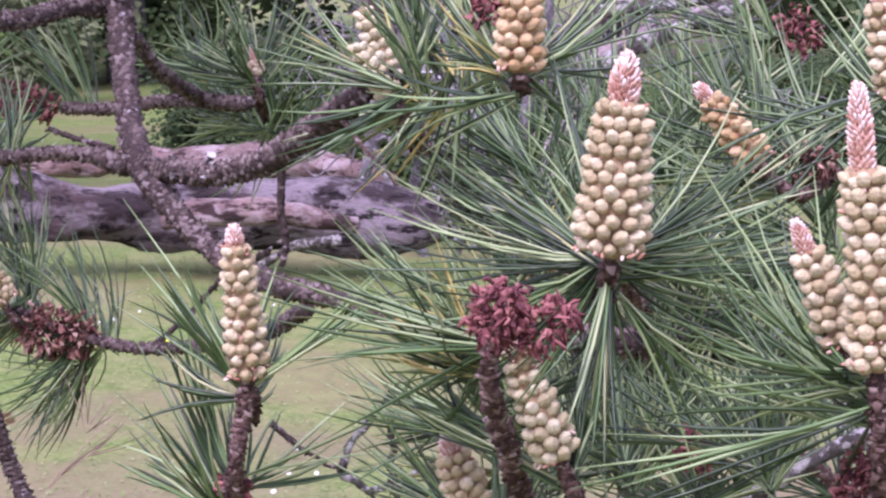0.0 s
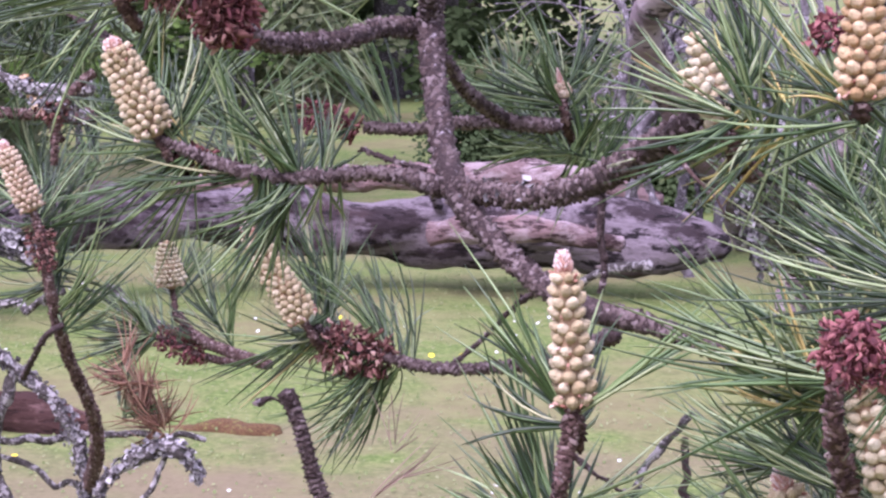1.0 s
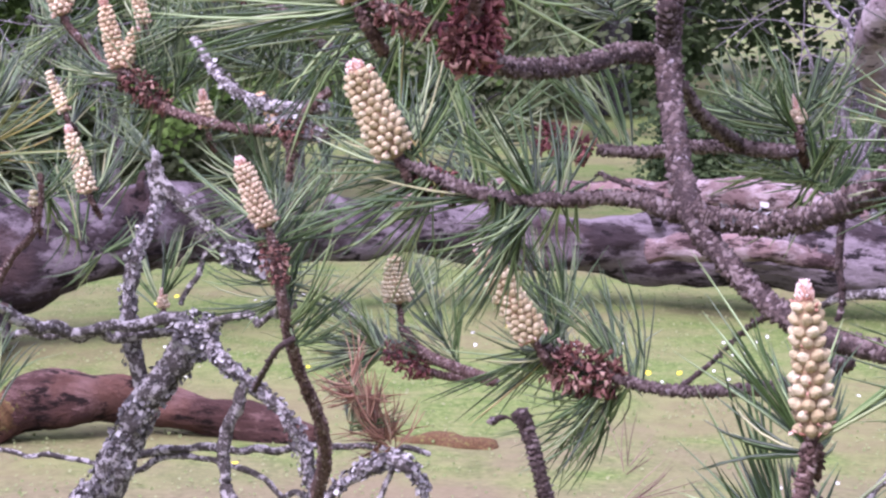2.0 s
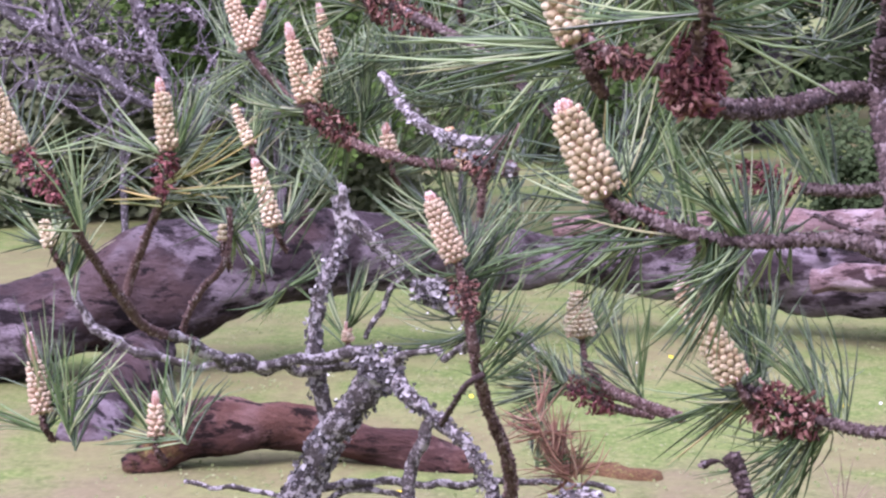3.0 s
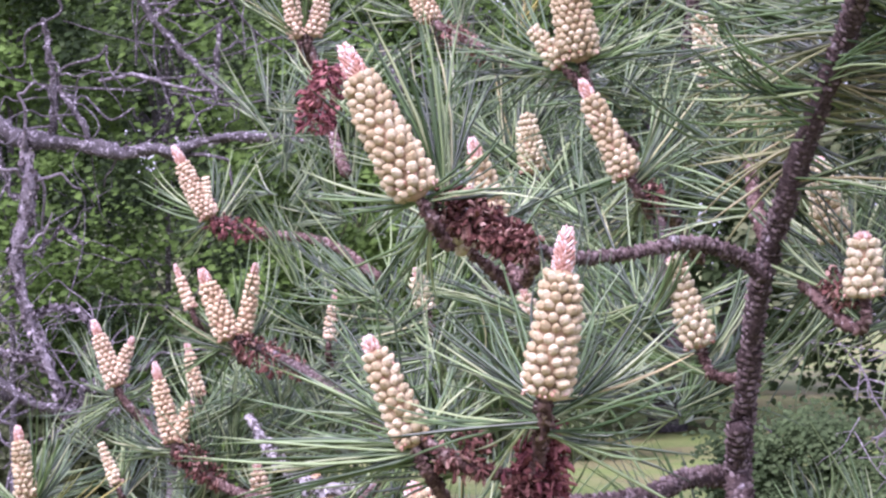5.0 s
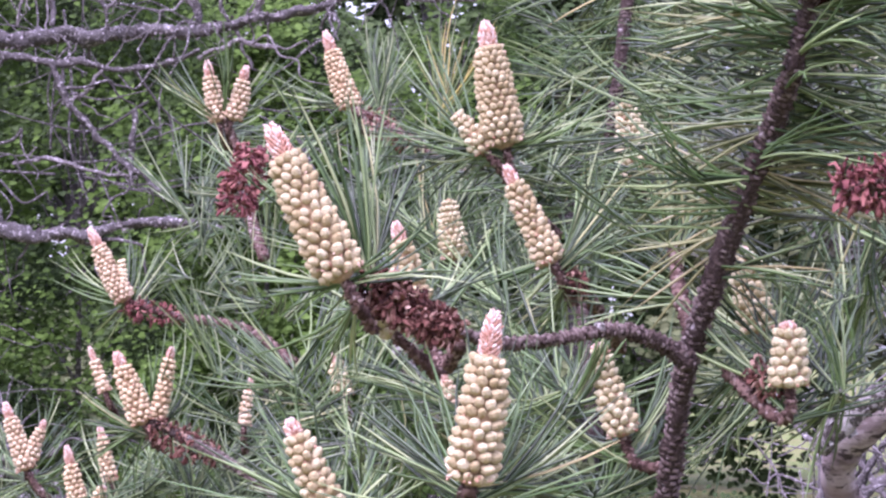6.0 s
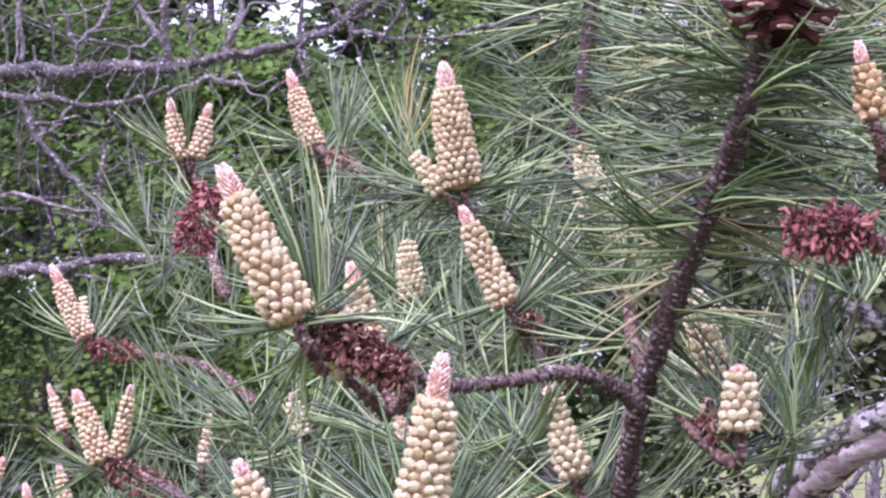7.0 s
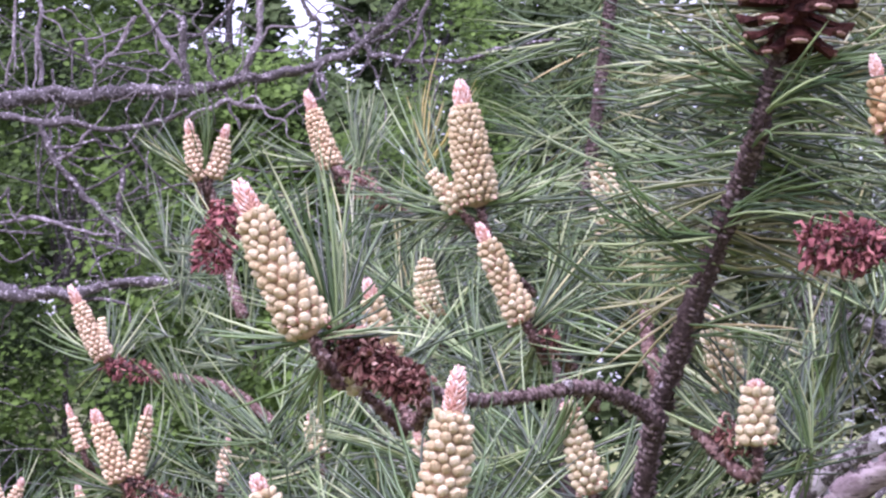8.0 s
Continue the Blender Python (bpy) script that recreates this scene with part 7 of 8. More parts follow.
limb(far, [(-0.616, 2.600, 1.800, 0.003657), (-0.565, 2.550, 1.774, 0.004612), (-0.510, 2.500, 1.745, 0.004521), (-0.442, 2.400, 1.708, 0.00434)], "bark_young", name='twig')
pollen_cone(far, (-0.703, 2.400, 1.767), (-0.716, 2.400, 1.828), 0.0230, 0.25, material='pollen_pink', single=False)
limb(far, [(-0.703, 2.400, 1.767, 0.0019), (-0.700, 2.400, 1.756, 0.0021), (-0.698, 2.414, 1.741, 0.0022)], "bark_young", name="twig")
tuft(far, (-0.699, 2.400, 1.750), (-0.703, 2.400, 1.769), 120, 0.090, 40, 105, lean=(0, 0.35, 0), width=0.0019)
pollen_cone(far, (-0.689, 2.400, 1.769), (-0.674, 2.400, 1.822), 0.0230, 0.25, material='pollen_pink', single=False)
limb(far, [(-0.689, 2.400, 1.769, 0.0019), (-0.693, 2.400, 1.757, 0.0021), (-0.696, 2.414, 1.743, 0.0022)], "bark_young", name="twig")
limb(far, [(-0.697, 2.400, 1.769, 0.003376), (-0.683, 2.400, 1.737, 0.00434), (-0.661, 2.350, 1.688, 0.005194), (-0.625, 2.300, 1.625, 0.005084)], "bark_young", name='twig')
spent_cone(far, (-0.442, 1.600, 1.626), (-0.430, 1.600, 1.668), 0.026, 150, "spent_red", 0.0058)
tuft(far, (-0.643, 2.400, 1.607), (-0.673, 2.400, 1.698), 110, 0.09, 35, 95, material='needle_far', width=0.0019)
tuft(far, (-0.745, 2.500, 1.598), (-0.765, 2.500, 1.681), 100, 0.09, 15, 70, material='needle_far', width=0.0019)
tuft(far, (-0.453, 2.200, 1.641), (-0.506, 2.200, 1.688), 220, 0.09, 40, 110, material='needle_far', width=0.0019)
tuft(far, (-0.583, 2.600, 1.779), (-0.590, 2.600, 1.840), 70, 0.08, 10, 40, material='needle_far', width=0.0019)
tuft(far, (-0.477, 2.400, 1.758), (-0.466, 2.400, 1.809), 60, 0.07, 20, 60, material='needle_yellow', width=0.0019)
pollen_cone(far, (-0.839, 2.300, 1.240), (-0.860, 2.300, 1.307), 0.0220, 0.12, material='pollen_pale', single=False)
limb(far, [(-0.839, 2.300, 1.240, 0.0019), (-0.835, 2.300, 1.229, 0.0021), (-0.832, 2.314, 1.214, 0.0022)], "bark_young", name="twig")
tuft(far, (-0.833, 2.300, 1.223), (-0.839, 2.300, 1.242), 60, 0.080, 35, 95, lean=(0, 0.35, 0), width=0.0019)
pollen_cone(far, (-0.902, 2.400, 1.314), (-0.920, 2.400, 1.356), 0.0167, 0.0, material='pollen_pale', single=False)
limb(far, [(-0.902, 2.400, 1.314, 0.0019), (-0.898, 2.400, 1.303, 0.0021), (-0.893, 2.414, 1.289, 0.0022)], "bark_young", name="twig")
tuft(far, (-0.895, 2.400, 1.298), (-0.903, 2.400, 1.316), 60, 0.080, 35, 95, lean=(0, 0.35, 0), width=0.0019)
pollen_cone(far, (-0.779, 2.500, 1.292), (-0.785, 2.500, 1.332), 0.0239, 0.3, material='pollen_pink', single=False)
limb(far, [(-0.779, 2.500, 1.292, 0.0019), (-0.777, 2.500, 1.280, 0.0021), (-0.776, 2.514, 1.265, 0.0022)], "bark_young", name="twig")
tuft(far, (-0.777, 2.500, 1.274), (-0.779, 2.500, 1.294), 50, 0.080, 35, 95, lean=(0, 0.35, 0), width=0.0019)
pollen_cone(far, (-0.579, 2.100, 1.320), (-0.597, 2.100, 1.354), 0.0155, 0.0, material='pollen_ripe', single=False)
limb(far, [(-0.579, 2.100, 1.320, 0.0019), (-0.574, 2.100, 1.310, 0.0021), (-0.568, 2.114, 1.296, 0.0022)], "bark_young", name="twig")
tuft(far, (-0.571, 2.100, 1.305), (-0.580, 2.100, 1.322), 30, 0.050, 35, 95, lean=(0, 0.35, 0), width=0.0019)
tuft(far, (-0.654, 2.300, 1.365), (-0.700, 2.300, 1.387), 260, 0.08, 40, 110, material='needle_far', width=0.0019)
tuft(far, (-0.582, 2.200, 1.355), (-0.614, 2.200, 1.371), 200, 0.08, 40, 110, material='needle_far', width=0.0019)
tuft(far, (-0.917, 2.500, 1.392), (-0.975, 2.500, 1.404), 160, 0.085, 40, 110, material='needle_far', width=0.0019)
spent_cone(far, (-0.323, 1.500, 1.438), (-0.302, 1.500, 1.427), 0.0142, 60, "spent", 0.0042)
tuft(far, (-0.316, 1.500, 1.427), (-0.360, 1.500, 1.431), 200, 0.085, 40, 100, width=0.0019)
tuft(far, (-0.925, 2.500, 1.318), (-0.970, 2.500, 1.342), 170, 0.075, 35, 110, width=0.0019)
tuft(far, (-0.868, 2.500, 1.257), (-0.913, 2.500, 1.281), 150, 0.075, 35, 110, width=0.0019)
tuft(far, (-0.901, 2.400, 1.217), (-0.945, 2.400, 1.241), 150, 0.075, 35, 110, width=0.0019)
tuft(far, (-0.843, 2.600, 1.338), (-0.889, 2.600, 1.363), 150, 0.075, 35, 110, width=0.0019)
tuft(far, (-0.796, 2.600, 1.382), (-0.842, 2.600, 1.407), 150, 0.075, 35, 110, width=0.0019)
tuft(far, (-0.612, 2.300, 1.350), (-0.652, 2.300, 1.372), 150, 0.075, 35, 110, width=0.0019)
tuft(far, (-0.540, 2.200, 1.308), (-0.578, 2.200, 1.329), 150, 0.075, 35, 110, width=0.0019)
tuft(far, (-0.457, 2.000, 1.382), (-0.491, 2.000, 1.400), 120, 0.075, 35, 110, width=0.0019)
tuft(far, (-0.826, 2.300, 1.178), (-0.868, 2.300, 1.200), 90, 0.075, 35, 110, width=0.0019)
tuft(far, (-0.676, 2.400, 1.390), (-0.718, 2.400, 1.413), 130, 0.075, 35, 110, width=0.0019)
tuft(far, (-0.688, 2.300, 1.398), (-0.728, 2.300, 1.426), 150, 0.08, 35, 110, material='needle_far', width=0.0019)
tuft(far, (-0.605, 2.200, 1.244), (-0.643, 2.200, 1.270), 150, 0.08, 35, 110, material='needle_far', width=0.0019)
tuft(far, (-0.515, 2.100, 1.267), (-0.551, 2.100, 1.292), 150, 0.08, 35, 110, material='needle_far', width=0.0019)
tuft(far, (-0.428, 1.900, 1.402), (-0.459, 1.900, 1.424), 130, 0.08, 35, 110, material='needle_far', width=0.0019)
tuft(far, (-0.788, 2.400, 1.253), (-0.831, 2.400, 1.282), 120, 0.08, 35, 110, material='needle_far', width=0.0019)
tuft(mid, (-0.402, 1.900, 1.591), (-0.434, 1.900, 1.612), 150, 0.085, 35, 110, material='needle_far')
tuft(mid, (-0.357, 1.900, 1.504), (-0.388, 1.900, 1.526), 160, 0.085, 35, 110, material='needle_far')
tuft(mid, (-0.287, 1.900, 1.574), (-0.318, 1.900, 1.595), 160, 0.085, 35, 110, material='needle_far')
tuft(mid, (-0.568, 2.200, 1.559), (-0.606, 2.200, 1.585), 80, 0.085, 35, 110, material='needle_far')
tuft(mid, (-0.615, 2.200, 1.497), (-0.653, 2.200, 1.523), 140, 0.085, 35, 110, material='needle_far')
tuft(mid, (-0.142, 1.700, 1.626), (-0.169, 1.700, 1.645), 160, 0.085, 35, 110, material='needle_far')
tuft(mid, (-0.108, 1.700, 1.510), (-0.134, 1.700, 1.528), 160, 0.085, 35, 110, material='needle_far')
tuft(mid, (-0.03026, 1.700, 1.522), (-0.05595, 1.700, 1.540), 160, 0.085, 35, 110, material='needle_far')
tuft(mid, (-0.01172, 1.700, 1.622), (-0.03738, 1.700, 1.641), 160, 0.085, 35, 110, material='needle_far')
tuft(mid, (-0.261, 1.800, 1.479), (-0.290, 1.800, 1.498), 150, 0.085, 35, 110, material='needle_far')
limb(mid, [(-0.06485, 1.600, 1.477, 0.00643), (-0.03724, 1.600, 1.503, 0.006752), (-0.007067, 1.600, 1.521, 0.006752), (0.03779, 1.600, 1.540, 0.007395)], "bark_lichen")
flakes(mid, [(-0.06485, 1.600, 1.477, 0.007565), (-0.03724, 1.600, 1.503, 0.007943), (-0.007067, 1.600, 1.521, 0.007943), (0.03779, 1.600, 1.540, 0.0087)], 120, 0.007, spread=0.8)
limb(mid, [(-0.07442, 1.700, 1.620, 0.002391), (-0.05589, 1.700, 1.605, 0.004099), (-0.03378, 1.700, 1.598, 0.004782), (-0.0008809, 1.700, 1.585, 0.005124)], "bark_lichen")
flakes(mid, [(-0.07442, 1.700, 1.620, 0.002813), (-0.05589, 1.700, 1.605, 0.004823), (-0.03378, 1.700, 1.598, 0.005626), (-0.0008809, 1.700, 1.585, 0.006028)], 260, 0.007, spread=1.2)
limb(mid, [(-0.05962, 1.700, 1.563, 0.00205), (-0.04484, 1.700, 1.581, 0.003074), (-0.03378, 1.700, 1.598, 0.003416)], "bark_lichen")
flakes(mid, [(-0.05962, 1.700, 1.563, 0.002411), (-0.04484, 1.700, 1.581, 0.003617), (-0.03378, 1.700, 1.598, 0.004019)], 160, 0.007, spread=1.2)

for x, y, z in [(-0.263, 1.9, 1.825), (-0.254, 1.9, 1.764), (-0.153, 1.6, 1.753), (-0.16, 1.6, 1.695), (-0.118, 1.6, 1.774), (-0.121, 1.6, 1.716), (-0.052, 1.55, 1.744), (-0.045, 1.55, 1.695), (-0.019, 1.6, 1.771), (-0.016, 1.6, 1.676), (-0.037, 1.6, 1.645), (-0.176, 1.7, 1.653)]:
    tuft(mid, (x + 0.004, y, z - 0.03), (x, y, z + 0.01), 170, 0.08, 62, 112, axis=(0.1, 0, 1), curl=0.0, sag=0.12, width=0.0017)

hoary = thing("dead_branch", (0.051, 1.6, 1.258), "dead branch shaggy with blue-grey lichen behind the needles", "branch")
HANG = [(0.034, 1.6, 1.395, 0.006), (0.038, 1.6, 1.365, 0.008), (0.044, 1.605, 1.335, 0.0075), (0.041, 1.6, 1.300, 0.008), (0.051, 1.6, 1.258, 0.006)]
CREEP = [(0.051, 1.6, 1.270, 0.007), (0.128, 1.6, 1.250, 0.008), (0.168, 1.61, 1.216, 0.009), (0.219, 1.6, 1.189, 0.009), (0.267, 1.59, 1.166, 0.010), (0.330, 1.6, 1.120, 0.011), (0.60, 1.62, 1.08, 0.014), (0.84, 1.74, 1.02, 0.016)]
for way, many in ((HANG, 1500), (CREEP, 1900)):
    limb(hoary, way, "bark_lichen", name="limb", peg=0, kink=0.04, sprigs=0, rough=0.25)
    flakes(hoary, [(x, y, z, r * 1.35) for x, y, z, r in way], many, 0.0085, spread=1.8)
bleached = thing("leaning_log", (0.30, 9.4, -0.1), "pale lilac bare bough forking low over the lawn", "log")
limb(bleached, [(0.15, 9.5, -0.1, 0.06), (0.30, 9.45, 0.55, 0.05), (0.471, 9.4, 0.895, 0.042), (0.669, 9.4, 1.003, 0.036), (1.063, 9.4, 1.129, 0.032), (1.5, 9.4, 1.22, 0.02)], "trunk_pale", name="limb", peg=0, kink=0.02, sprigs=5, rough=0.12)
limb(bleached, [(0.36, 9.44, 0.70, 0.03), (0.43, 9.4, 1.02, 0.024), (0.62, 9.4, 1.14, 0.02), (0.9, 9.4, 1.28, 0.012)], "trunk_pale", name="limb", peg=0, kink=0.03, sprigs=3, rough=0.12)
for way, many, big in (([(-0.560, 1.95, 1.354, 0.005), (-0.530, 1.95, 1.342, 0.008), (-0.500, 1.95, 1.327, 0.006)], 200, 0.006), ([(-0.597, 2.0, 1.221, 0.008), (-0.575, 2.0, 1.217, 0.010)], 260, 0.007)):
    flakes(far, way, many, big, spread=1.2)
limb(far, [(-0.491, 1.95, 1.365, 0.003), (-0.512, 1.95, 1.345, 0.004), (-0.523, 1.95, 1.325, 0.004), (-0.526, 1.95, 1.290, 0.002)], "bark_young", name="twig")
spent_cone(far, (-0.538, 1.95, 1.338), (-0.515, 1.95, 1.326), 0.016, 50, "spent", 0.005)

# the old limb crusted with lichen, with young shoots

old = thing("pine_bough", (-0.813, 2.250, 0.929), "old grey pine limb crusted with lichen, twigs and young shoots", "pine bough", "boughs of the pine")
limb(old, [(-0.887, 2.250, 0.867, 0.02074), (-0.844, 2.250, 0.910, 0.0166), (-0.803, 2.250, 0.964, 0.01494), (-0.776, 2.250, 1.019, 0.01369), (-0.739, 2.250, 1.069, 0.01245), (-0.710, 2.250, 1.108, 0.01037)], "bark_lichen", name='limb', sides=16, rough=0.24, lumps=0.2, kink=0.045)
flakes(old, [(-0.887, 2.250, 0.867, 0.0266), (-0.844, 2.250, 0.910, 0.02128), (-0.803, 2.250, 0.964, 0.01915), (-0.776, 2.250, 1.019, 0.01755), (-0.739, 2.250, 1.069, 0.01596), (-0.710, 2.250, 1.108, 0.0133)], 1500, 0.0075, spread=0.8)
flakes(old, [(-0.721, 2.250, 1.103, 0.02394), (-0.710, 2.250, 1.109, 0.02394), (-0.698, 2.250, 1.104, 0.02128)], 520, 0.008, spread=1.2)
limb(old, [(-0.710, 2.250, 1.112, 0.006223), (-0.756, 2.250, 1.108, 0.004979), (-0.793, 2.230, 1.104, 0.004523), (-0.825, 2.200, 1.114, 0.005274), (-0.844, 2.150, 1.131, 0.005154), (-0.868, 2.100, 1.157, 0.005034)], "bark_lichen", name='twig', kink=0.045)
limb(old, [(-0.769, 2.250, 1.051, 0.006223), (-0.777, 2.250, 1.090, 0.007468), (-0.780, 2.250, 1.146, 0.006223), (-0.772, 2.250, 1.185, 0.005394), (-0.766, 2.300, 1.230, 0.005513), (-0.771, 2.300, 1.270, 0.005089)], "bark_lichen", name='twig', kink=0.045)
flakes(old, [(-0.777, 2.250, 1.079, 0.009574), (-0.780, 2.250, 1.146, 0.007979), (-0.769, 2.250, 1.191, 0.006915), (-0.767, 2.300, 1.230, 0.007068), (-0.770, 2.300, 1.270, 0.006525)], 500, 0.007, spread=0.9)
limb(old, [(-0.704, 2.250, 1.103, 0.007468), (-0.665, 2.200, 1.088, 0.006896), (-0.643, 2.200, 1.072, 0.006085), (-0.609, 2.200, 1.046, 0.005274), (-0.596, 2.200, 1.022, 0.006896), (-0.585, 2.200, 0.990, 0.006896), (-0.577, 2.200, 0.935, 0.007302)], "bark_lichen", name='twig', kink=0.045)
flakes(old, [(-0.704, 2.250, 1.103, 0.009574), (-0.665, 2.200, 1.088, 0.008841), (-0.643, 2.200, 1.072, 0.007801), (-0.609, 2.200, 1.046, 0.006761), (-0.596, 2.200, 1.022, 0.008841), (-0.585, 2.200, 0.990, 0.008841), (-0.577, 2.200, 0.935, 0.009362)], 600, 0.007, spread=0.9)
limb(old, [(-0.643, 2.200, 1.072, 0.004462), (-0.657, 2.200, 1.042, 0.006085), (-0.669, 2.200, 1.003, 0.006896), (-0.667, 2.200, 0.970, 0.006896), (-0.650, 2.200, 0.937, 0.006085)], "bark_lichen", name='twig', kink=0.045)
limb(old, [(-0.710, 2.250, 1.112, 0.005394), (-0.653, 2.200, 1.135, 0.004057), (-0.604, 2.150, 1.146, 0.003568), (-0.567, 2.100, 1.163, 0.003485)], "bark_lichen", name='twig', kink=0.045)
limb(old, [(-0.801, 2.300, 0.971, 0.003817), (-0.740, 2.300, 0.982, 0.003817), (-0.681, 2.300, 0.982, 0.003817), (-0.628, 2.300, 0.988, 0.003393), (-0.552, 2.300, 0.993, 0.002969), (-0.489, 2.300, 0.987, 0.002545)], "bark_lichen", name='twig', kink=0.045)
limb(old, [(-0.804, 2.300, 0.956, 0.002969), (-0.759, 2.300, 0.974, 0.003393), (-0.711, 2.300, 0.972, 0.002969), (-0.658, 2.300, 0.954, 0.002969), (-0.605, 2.300, 0.927, 0.002969)], "bark_lichen", name='twig', kink=0.045)
limb(old, [(-0.942, 2.300, 0.973, 0.002545), (-0.892, 2.300, 0.970, 0.002545), (-0.837, 2.300, 0.963, 0.002969)], "bark_lichen", name='twig', peg=200, kink=0.045)
limb(old, [(-0.744, 2.300, 1.129, 0.002969), (-0.725, 2.300, 1.158, 0.002969), (-0.704, 2.300, 1.192, 0.002545)], "bark_lichen", name='twig', peg=200, kink=0.045)
limb(old, [(-0.520, 2.000, 0.986, 0.004425), (-0.499, 2.000, 1.022, 0.004057), (-0.474, 2.000, 1.038, 0.006269), (-0.449, 2.000, 1.046, 0.006638), (-0.432, 2.000, 1.039, 0.004794), (-0.423, 2.000, 1.015, 0.003688)], "bark_lichen", name='twig', kink=0.045)
flakes(old, [(-0.520, 2.000, 0.986, 0.005674), (-0.499, 2.000, 1.022, 0.005201), (-0.474, 2.000, 1.038, 0.008038), (-0.449, 2.000, 1.046, 0.00851), (-0.432, 2.000, 1.039, 0.006146), (-0.423, 2.000, 1.015, 0.004728)], 400, 0.007, spread=0.9)
limb(old, [(-0.449, 2.000, 1.044, 0.00295), (-0.459, 2.000, 1.023, 0.002582), (-0.475, 2.000, 0.998, 0.002582)], "bark_lichen", name='twig', peg=200, kink=0.045)
limb(old, [(-0.885, 2.250, 0.873, 0.02033), (-0.930, 2.250, 0.628, 0.02489), (-0.980, 2.300, 0.103, 0.02969), (-1.036, 2.350, -0.827, 0.03683)], "bark_lichen", sides=16, kink=0.045)
pollen_cone(old, (-0.558, 1.990, 1.248), (-0.583, 1.990, 1.305), 0.0234, 0.12, material='pollen_pink')
limb(old, [(-0.558, 1.990, 1.248, 0.00198), (-0.554, 1.990, 1.237, 0.0022), (-0.552, 1.990, 1.233, 0.00253), (-0.550, 1.990, 1.228, 0.00286)], "bark_young", name="twig")
tuft(old, (-0.551, 1.990, 1.231), (-0.559, 1.990, 1.250), 90, 0.080, 35, 100, lean=(0, 0.35, 0), width=0.0019)
limb(old, [(-0.557, 1.990, 1.247, 0.002936), (-0.550, 1.990, 1.213, 0.004036), (-0.546, 2.000, 1.168, 0.004425), (-0.548, 2.050, 1.110, 0.004914), (-0.545, 2.100, 1.060, 0.005421), (-0.554, 2.150, 1.013, 0.005947), (-0.577, 2.200, 0.963, 0.006491)], "bark_young", name='twig')
spent_cone(old, (-0.555, 1.990, 1.232), (-0.547, 1.990, 1.199), 0.0259, 90, "spent", 0.0042)
tuft(old, (-0.548, 2.000, 1.183), (-0.557, 2.000, 1.236), 200, 0.085, 40, 110, width=0.0019)
flakes(old, [(-0.583, 2.000, 1.221, 0.01182), (-0.563, 2.000, 1.209, 0.009456)], 130, 0.008, spread=1.2)
limb(old, [(-0.538, 2.000, 1.149, 0.002582), (-0.554, 2.000, 1.138, 0.002582), (-0.606, 2.100, 1.084, 0.002711)], "bark", name='twig', peg=200)
pollen_cone(old, (-0.923, 1.900, 1.343), (-0.953, 1.900, 1.409), 0.0256, 0.18)
limb(old, [(-0.923, 1.900, 1.343, 0.0019), (-0.921, 1.900, 1.337, 0.0021), (-0.916, 1.914, 1.323, 0.0022)], "bark_young", name="twig")
tuft(old, (-0.918, 1.900, 1.332), (-0.924, 1.900, 1.345), 100, 0.080, 35, 100, lean=(0, 0.35, 0), width=0.0019)
spent_cone(old, (-0.919, 1.900, 1.340), (-0.883, 1.900, 1.302), 0.0234, 110, "spent_red", 0.005)
limb(old, [(-0.923, 1.900, 1.343, 0.003153), (-0.893, 1.920, 1.303, 0.003894), (-0.889, 1.950, 1.265, 0.003955), (-0.892, 2.000, 1.229, 0.004057), (-0.893, 2.050, 1.194, 0.004536), (-0.893, 2.100, 1.163, 0.004647), (-0.866, 2.150, 1.143, 0.004361)], "bark_young", name='twig', peg=900, peg_size=0.0016)
limb(old, [(-0.869, 2.150, 1.144, 0.004559), (-0.822, 2.200, 1.114, 0.004868), (-0.772, 2.220, 1.118, 0.005322), (-0.724, 2.250, 1.123, 0.005808)], "bark_lichen", name='twig', kink=0.045)
tuft(old, (-0.863, 1.900, 1.274), (-0.904, 1.900, 1.326), 120, 0.08, 30, 90, width=0.0019)
pollen_cone(old, (-0.824, 2.000, 1.338), (-0.833, 2.000, 1.401), 0.0209, 0.2)
limb(old, [(-0.824, 2.000, 1.338, 0.0019), (-0.823, 2.000, 1.332, 0.0021), (-0.821, 2.014, 1.317, 0.0022)], "bark_young", name="twig")
tuft(old, (-0.822, 2.000, 1.326), (-0.824, 2.000, 1.340), 110, 0.080, 25, 90, lean=(0, 0.35, 0), width=0.0019)
spent_cone(old, (-0.827, 2.000, 1.335), (-0.833, 2.000, 1.298), 0.0199, 70, "spent_red", 0.005)
limb(old, [(-0.824, 2.000, 1.338, 0.00295), (-0.840, 2.020, 1.296, 0.003725), (-0.869, 2.050, 1.257, 0.00378), (-0.898, 2.080, 1.216, 0.004219), (-0.906, 2.080, 1.192, 0.004219)], "bark_young", name='twig', peg=400)
tuft(old, (-0.833, 2.000, 1.283), (-0.828, 2.000, 1.333), 120, 0.08, 30, 95, material='needle_yellow', width=0.0019)
limb(old, [(-0.808, 2.100, 1.278, 0.002711), (-0.808, 2.100, 1.252, 0.003098), (-0.816, 2.100, 1.223, 0.003098), (-0.847, 2.120, 1.196, 0.003127), (-0.870, 2.140, 1.166, 0.003157), (-0.878, 2.150, 1.148, 0.003172)], "bark_young", name='twig', peg=400)
tuft(old, (-0.815, 2.100, 1.236), (-0.810, 2.100, 1.262), 30, 0.06, 20, 80, width=0.0019)
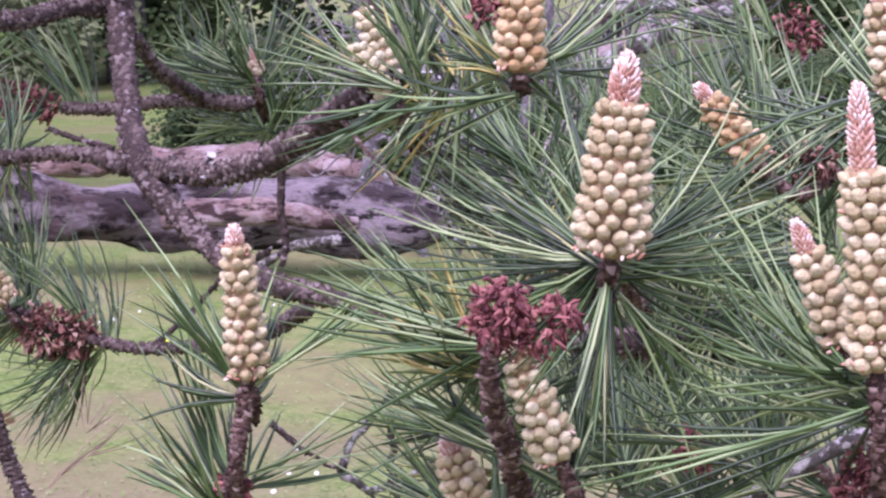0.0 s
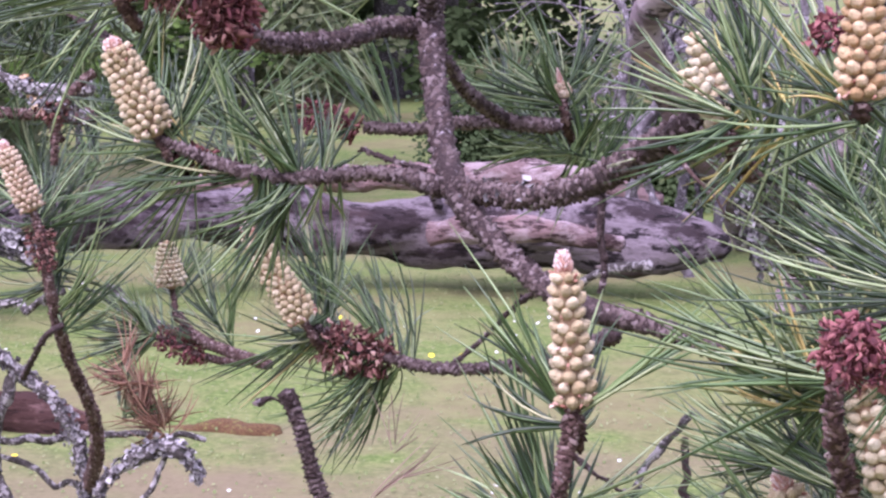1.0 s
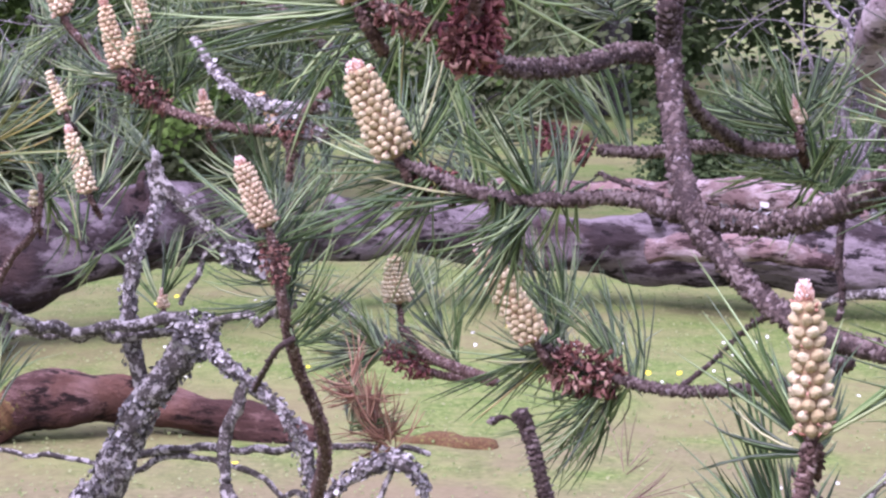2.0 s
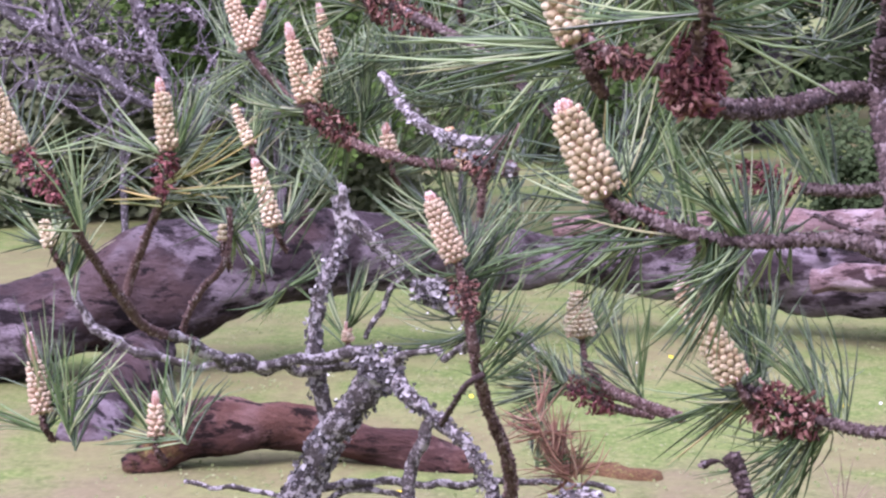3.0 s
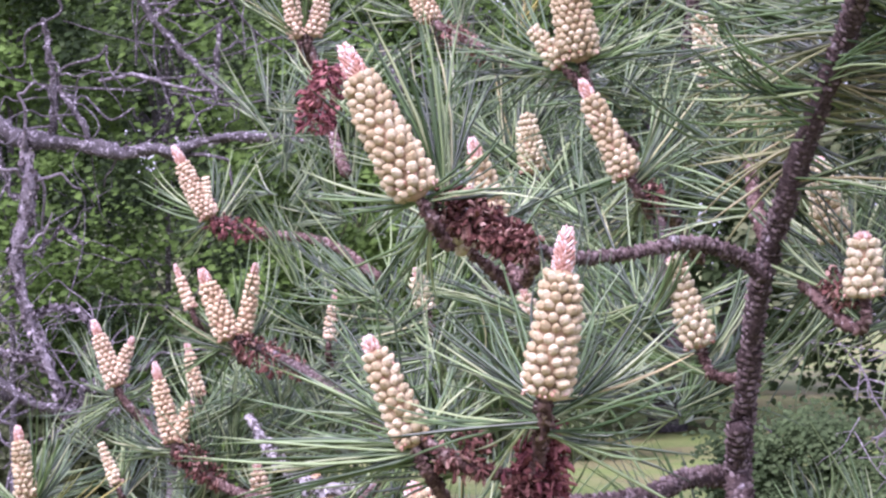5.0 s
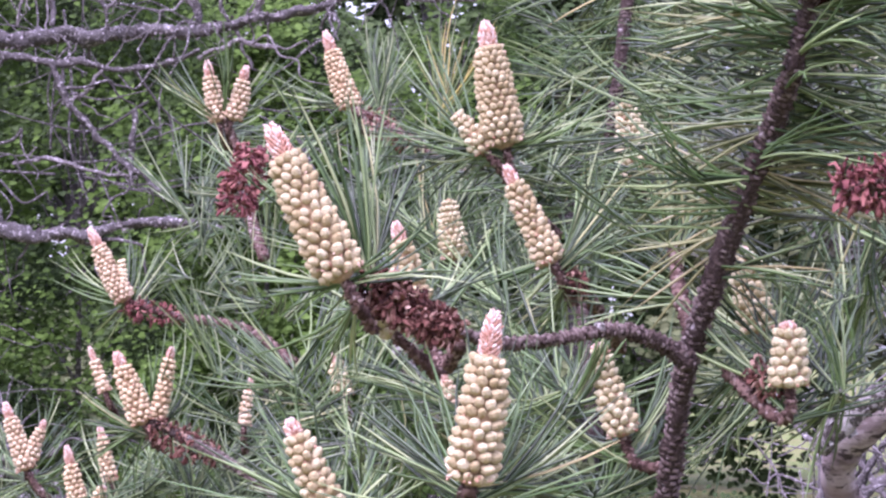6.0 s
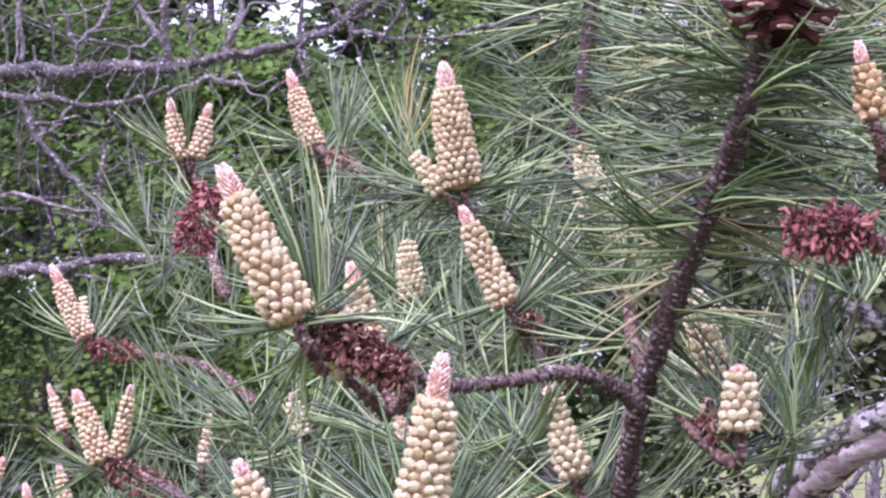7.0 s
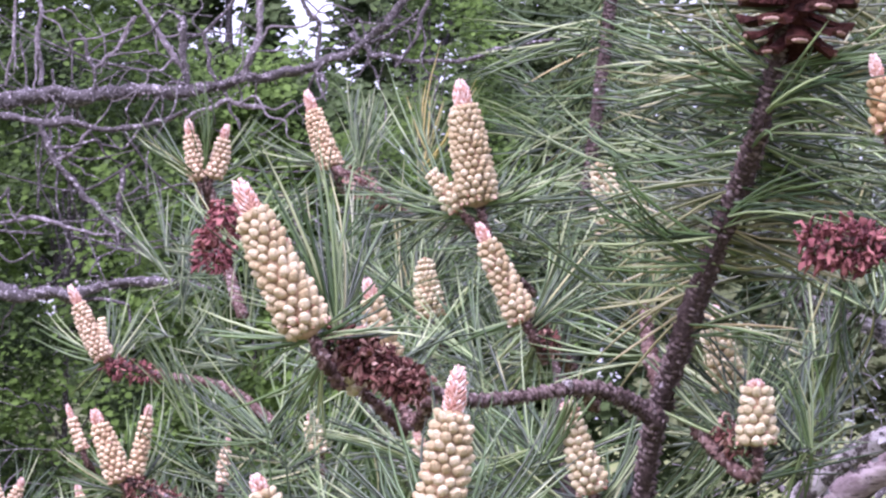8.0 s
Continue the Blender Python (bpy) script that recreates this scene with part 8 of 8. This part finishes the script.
limb(old, [(-0.989, 2.150, 1.188, 0.003568), (-0.974, 2.150, 1.156, 0.004361), (-0.936, 2.150, 1.134, 0.004361), (-0.896, 2.180, 1.118, 0.00402), (-0.846, 2.200, 1.109, 0.003651), (-0.811, 2.200, 1.112, 0.003245)], "bark_lichen", name='twig', peg=200, kink=0.045)
tuft(old, (-0.967, 2.100, 1.185), (-0.975, 2.100, 1.222), 90, 0.07, 30, 90, width=0.0019)
pollen_cone(old, (-0.989, 2.100, 1.238), (-0.997, 2.100, 1.262), 0.0183, 0.0, material='pollen_pale')
limb(old, [(-0.989, 2.100, 1.238, 0.0019), (-0.985, 2.100, 1.227, 0.0021), (-0.981, 2.114, 1.212, 0.0022)], "bark_young", name="twig")
tuft(old, (-0.983, 2.100, 1.221), (-0.990, 2.100, 1.240), 60, 0.060, 30, 90, lean=(0, 0.35, 0), width=0.0019)
pollen_cone(old, (-0.815, 2.100, 1.247), (-0.815, 2.100, 1.262), 0.0119, 0.0, material='pollen_pale')
limb(old, [(-0.815, 2.100, 1.247, 0.0019), (-0.814, 2.100, 1.235, 0.0021), (-0.814, 2.114, 1.220, 0.0022)], "bark_young", name="twig")
pollen_cone(old, (-0.905, 1.900, 1.117), (-0.915, 1.900, 1.186), 0.0198, 0.35, material='pollen_pink')
limb(old, [(-0.905, 1.900, 1.117, 0.0019), (-0.904, 1.900, 1.105, 0.0021), (-0.902, 1.914, 1.091, 0.0022)], "bark_young", name="twig")
tuft(old, (-0.903, 1.900, 1.099), (-0.906, 1.900, 1.119), 70, 0.080, 15, 70, lean=(0, 0.35, 0), width=0.0019)
tuft(old, (-0.875, 1.900, 1.084), (-0.889, 1.900, 1.123), 130, 0.08, 15, 70, width=0.0019)
tuft(old, (-0.771, 1.900, 1.094), (-0.791, 1.900, 1.117), 110, 0.075, 15, 70, width=0.0019)
pollen_cone(old, (-0.799, 1.900, 1.102), (-0.799, 1.900, 1.140), 0.0165, 0.3, material='pollen_pink')
limb(old, [(-0.799, 1.900, 1.102, 0.0019), (-0.799, 1.900, 1.090, 0.0021), (-0.798, 1.914, 1.075, 0.0022)], "bark_young", name="twig")
tuft(old, (-0.798, 1.900, 1.084), (-0.799, 1.900, 1.104), 40, 0.070, 15, 70, lean=(0, 0.35, 0), width=0.0019)
pollen_cone(old, (-0.569, 2.500, 1.109), (-0.573, 2.500, 1.155), 0.0337, 0.0, material='pollen_pale')
limb(old, [(-0.569, 2.500, 1.109, 0.00198), (-0.567, 2.500, 1.097, 0.0022), (-0.562, 2.487, 1.083, 0.00253), (-0.550, 2.450, 1.081, 0.00286)], "bark_young", name="twig")
tuft(old, (-0.567, 2.500, 1.091), (-0.569, 2.500, 1.111), 90, 0.085, 20, 80, lean=(0, 0.35, 0), width=0.0019)
limb(old, [(-0.550, 2.450, 1.087, 0.003162), (-0.522, 2.400, 1.074, 0.004425), (-0.467, 2.300, 1.076, 0.004665), (-0.404, 2.200, 1.081, 0.004868)], "bark_young", name='twig')
limb(old, [(-0.641, 2.500, 1.106, 0.005071), (-0.610, 2.500, 1.086, 0.005532), (-0.568, 2.450, 1.072, 0.005421), (-0.516, 2.400, 1.068, 0.004868)], "bark_lichen", name='twig', kink=0.045)
tuft(old, (-0.522, 2.400, 1.056), (-0.568, 2.400, 1.078), 150, 0.08, 35, 100, width=0.0019)
spent_cone(old, (-0.558, 2.4, 1.071), (-0.51, 2.4, 1.051), 0.030, 110, "spent_red", 0.0055)
limb(old, [(-0.47, 2.4, 1.045, 0.004), (-0.51, 2.4, 1.051, 0.0038), (-0.558, 2.4, 1.071, 0.003)], "bark_young", name="twig")
tuft(old, (-0.558, 2.4, 1.071), (-0.57, 2.4, 1.074), 260, 0.075, 40, 105, lean=(-0.5, 0, -0.25), front=-0.5, width=0.0019)
tuft(old, (-0.476, 2.400, 1.052), (-0.510, 2.400, 1.108), 100, 0.08, 15, 60, width=0.0019)
tuft(old, (-0.532, 2.200, 1.039), (-0.542, 2.200, 1.081), 170, 0.042, 30, 120, width=0.0018, curl=0.5, bend=0.3, material='needle_rust')
tuft(old, (-0.545, 2.210, 1.015), (-0.550, 2.210, 1.045), 90, 0.055, 30, 110, width=0.0015)
tuft(old, (-0.499, 2.200, 1.010), (-0.526, 2.200, 1.044), 260, 0.042, 30, 125, width=0.0018, curl=0.5, bend=0.3, material='needle_rust')
tuft(old, (-0.764, 2.300, 1.116), (-0.764, 2.300, 1.145), 70, 0.075, 15, 60, width=0.0019)
pollen_cone(old, (-0.762, 2.300, 1.125), (-0.764, 2.300, 1.145), 0.0130, 0.4, material='pollen_pink')
limb(old, [(-0.762, 2.300, 1.125, 0.0019), (-0.761, 2.300, 1.113, 0.0021), (-0.760, 2.314, 1.098, 0.0022)], "bark_young", name="twig")
limb(old, [(-0.551, 2.000, 1.191, 0.00295), (-0.549, 2.020, 1.144, 0.003352), (-0.554, 2.080, 1.098, 0.003835)], "bark_young", name='twig')
tuft(old, (-0.534, 2.000, 1.133), (-0.548, 2.000, 1.181), 120, 0.08, 35, 95, width=0.0019)
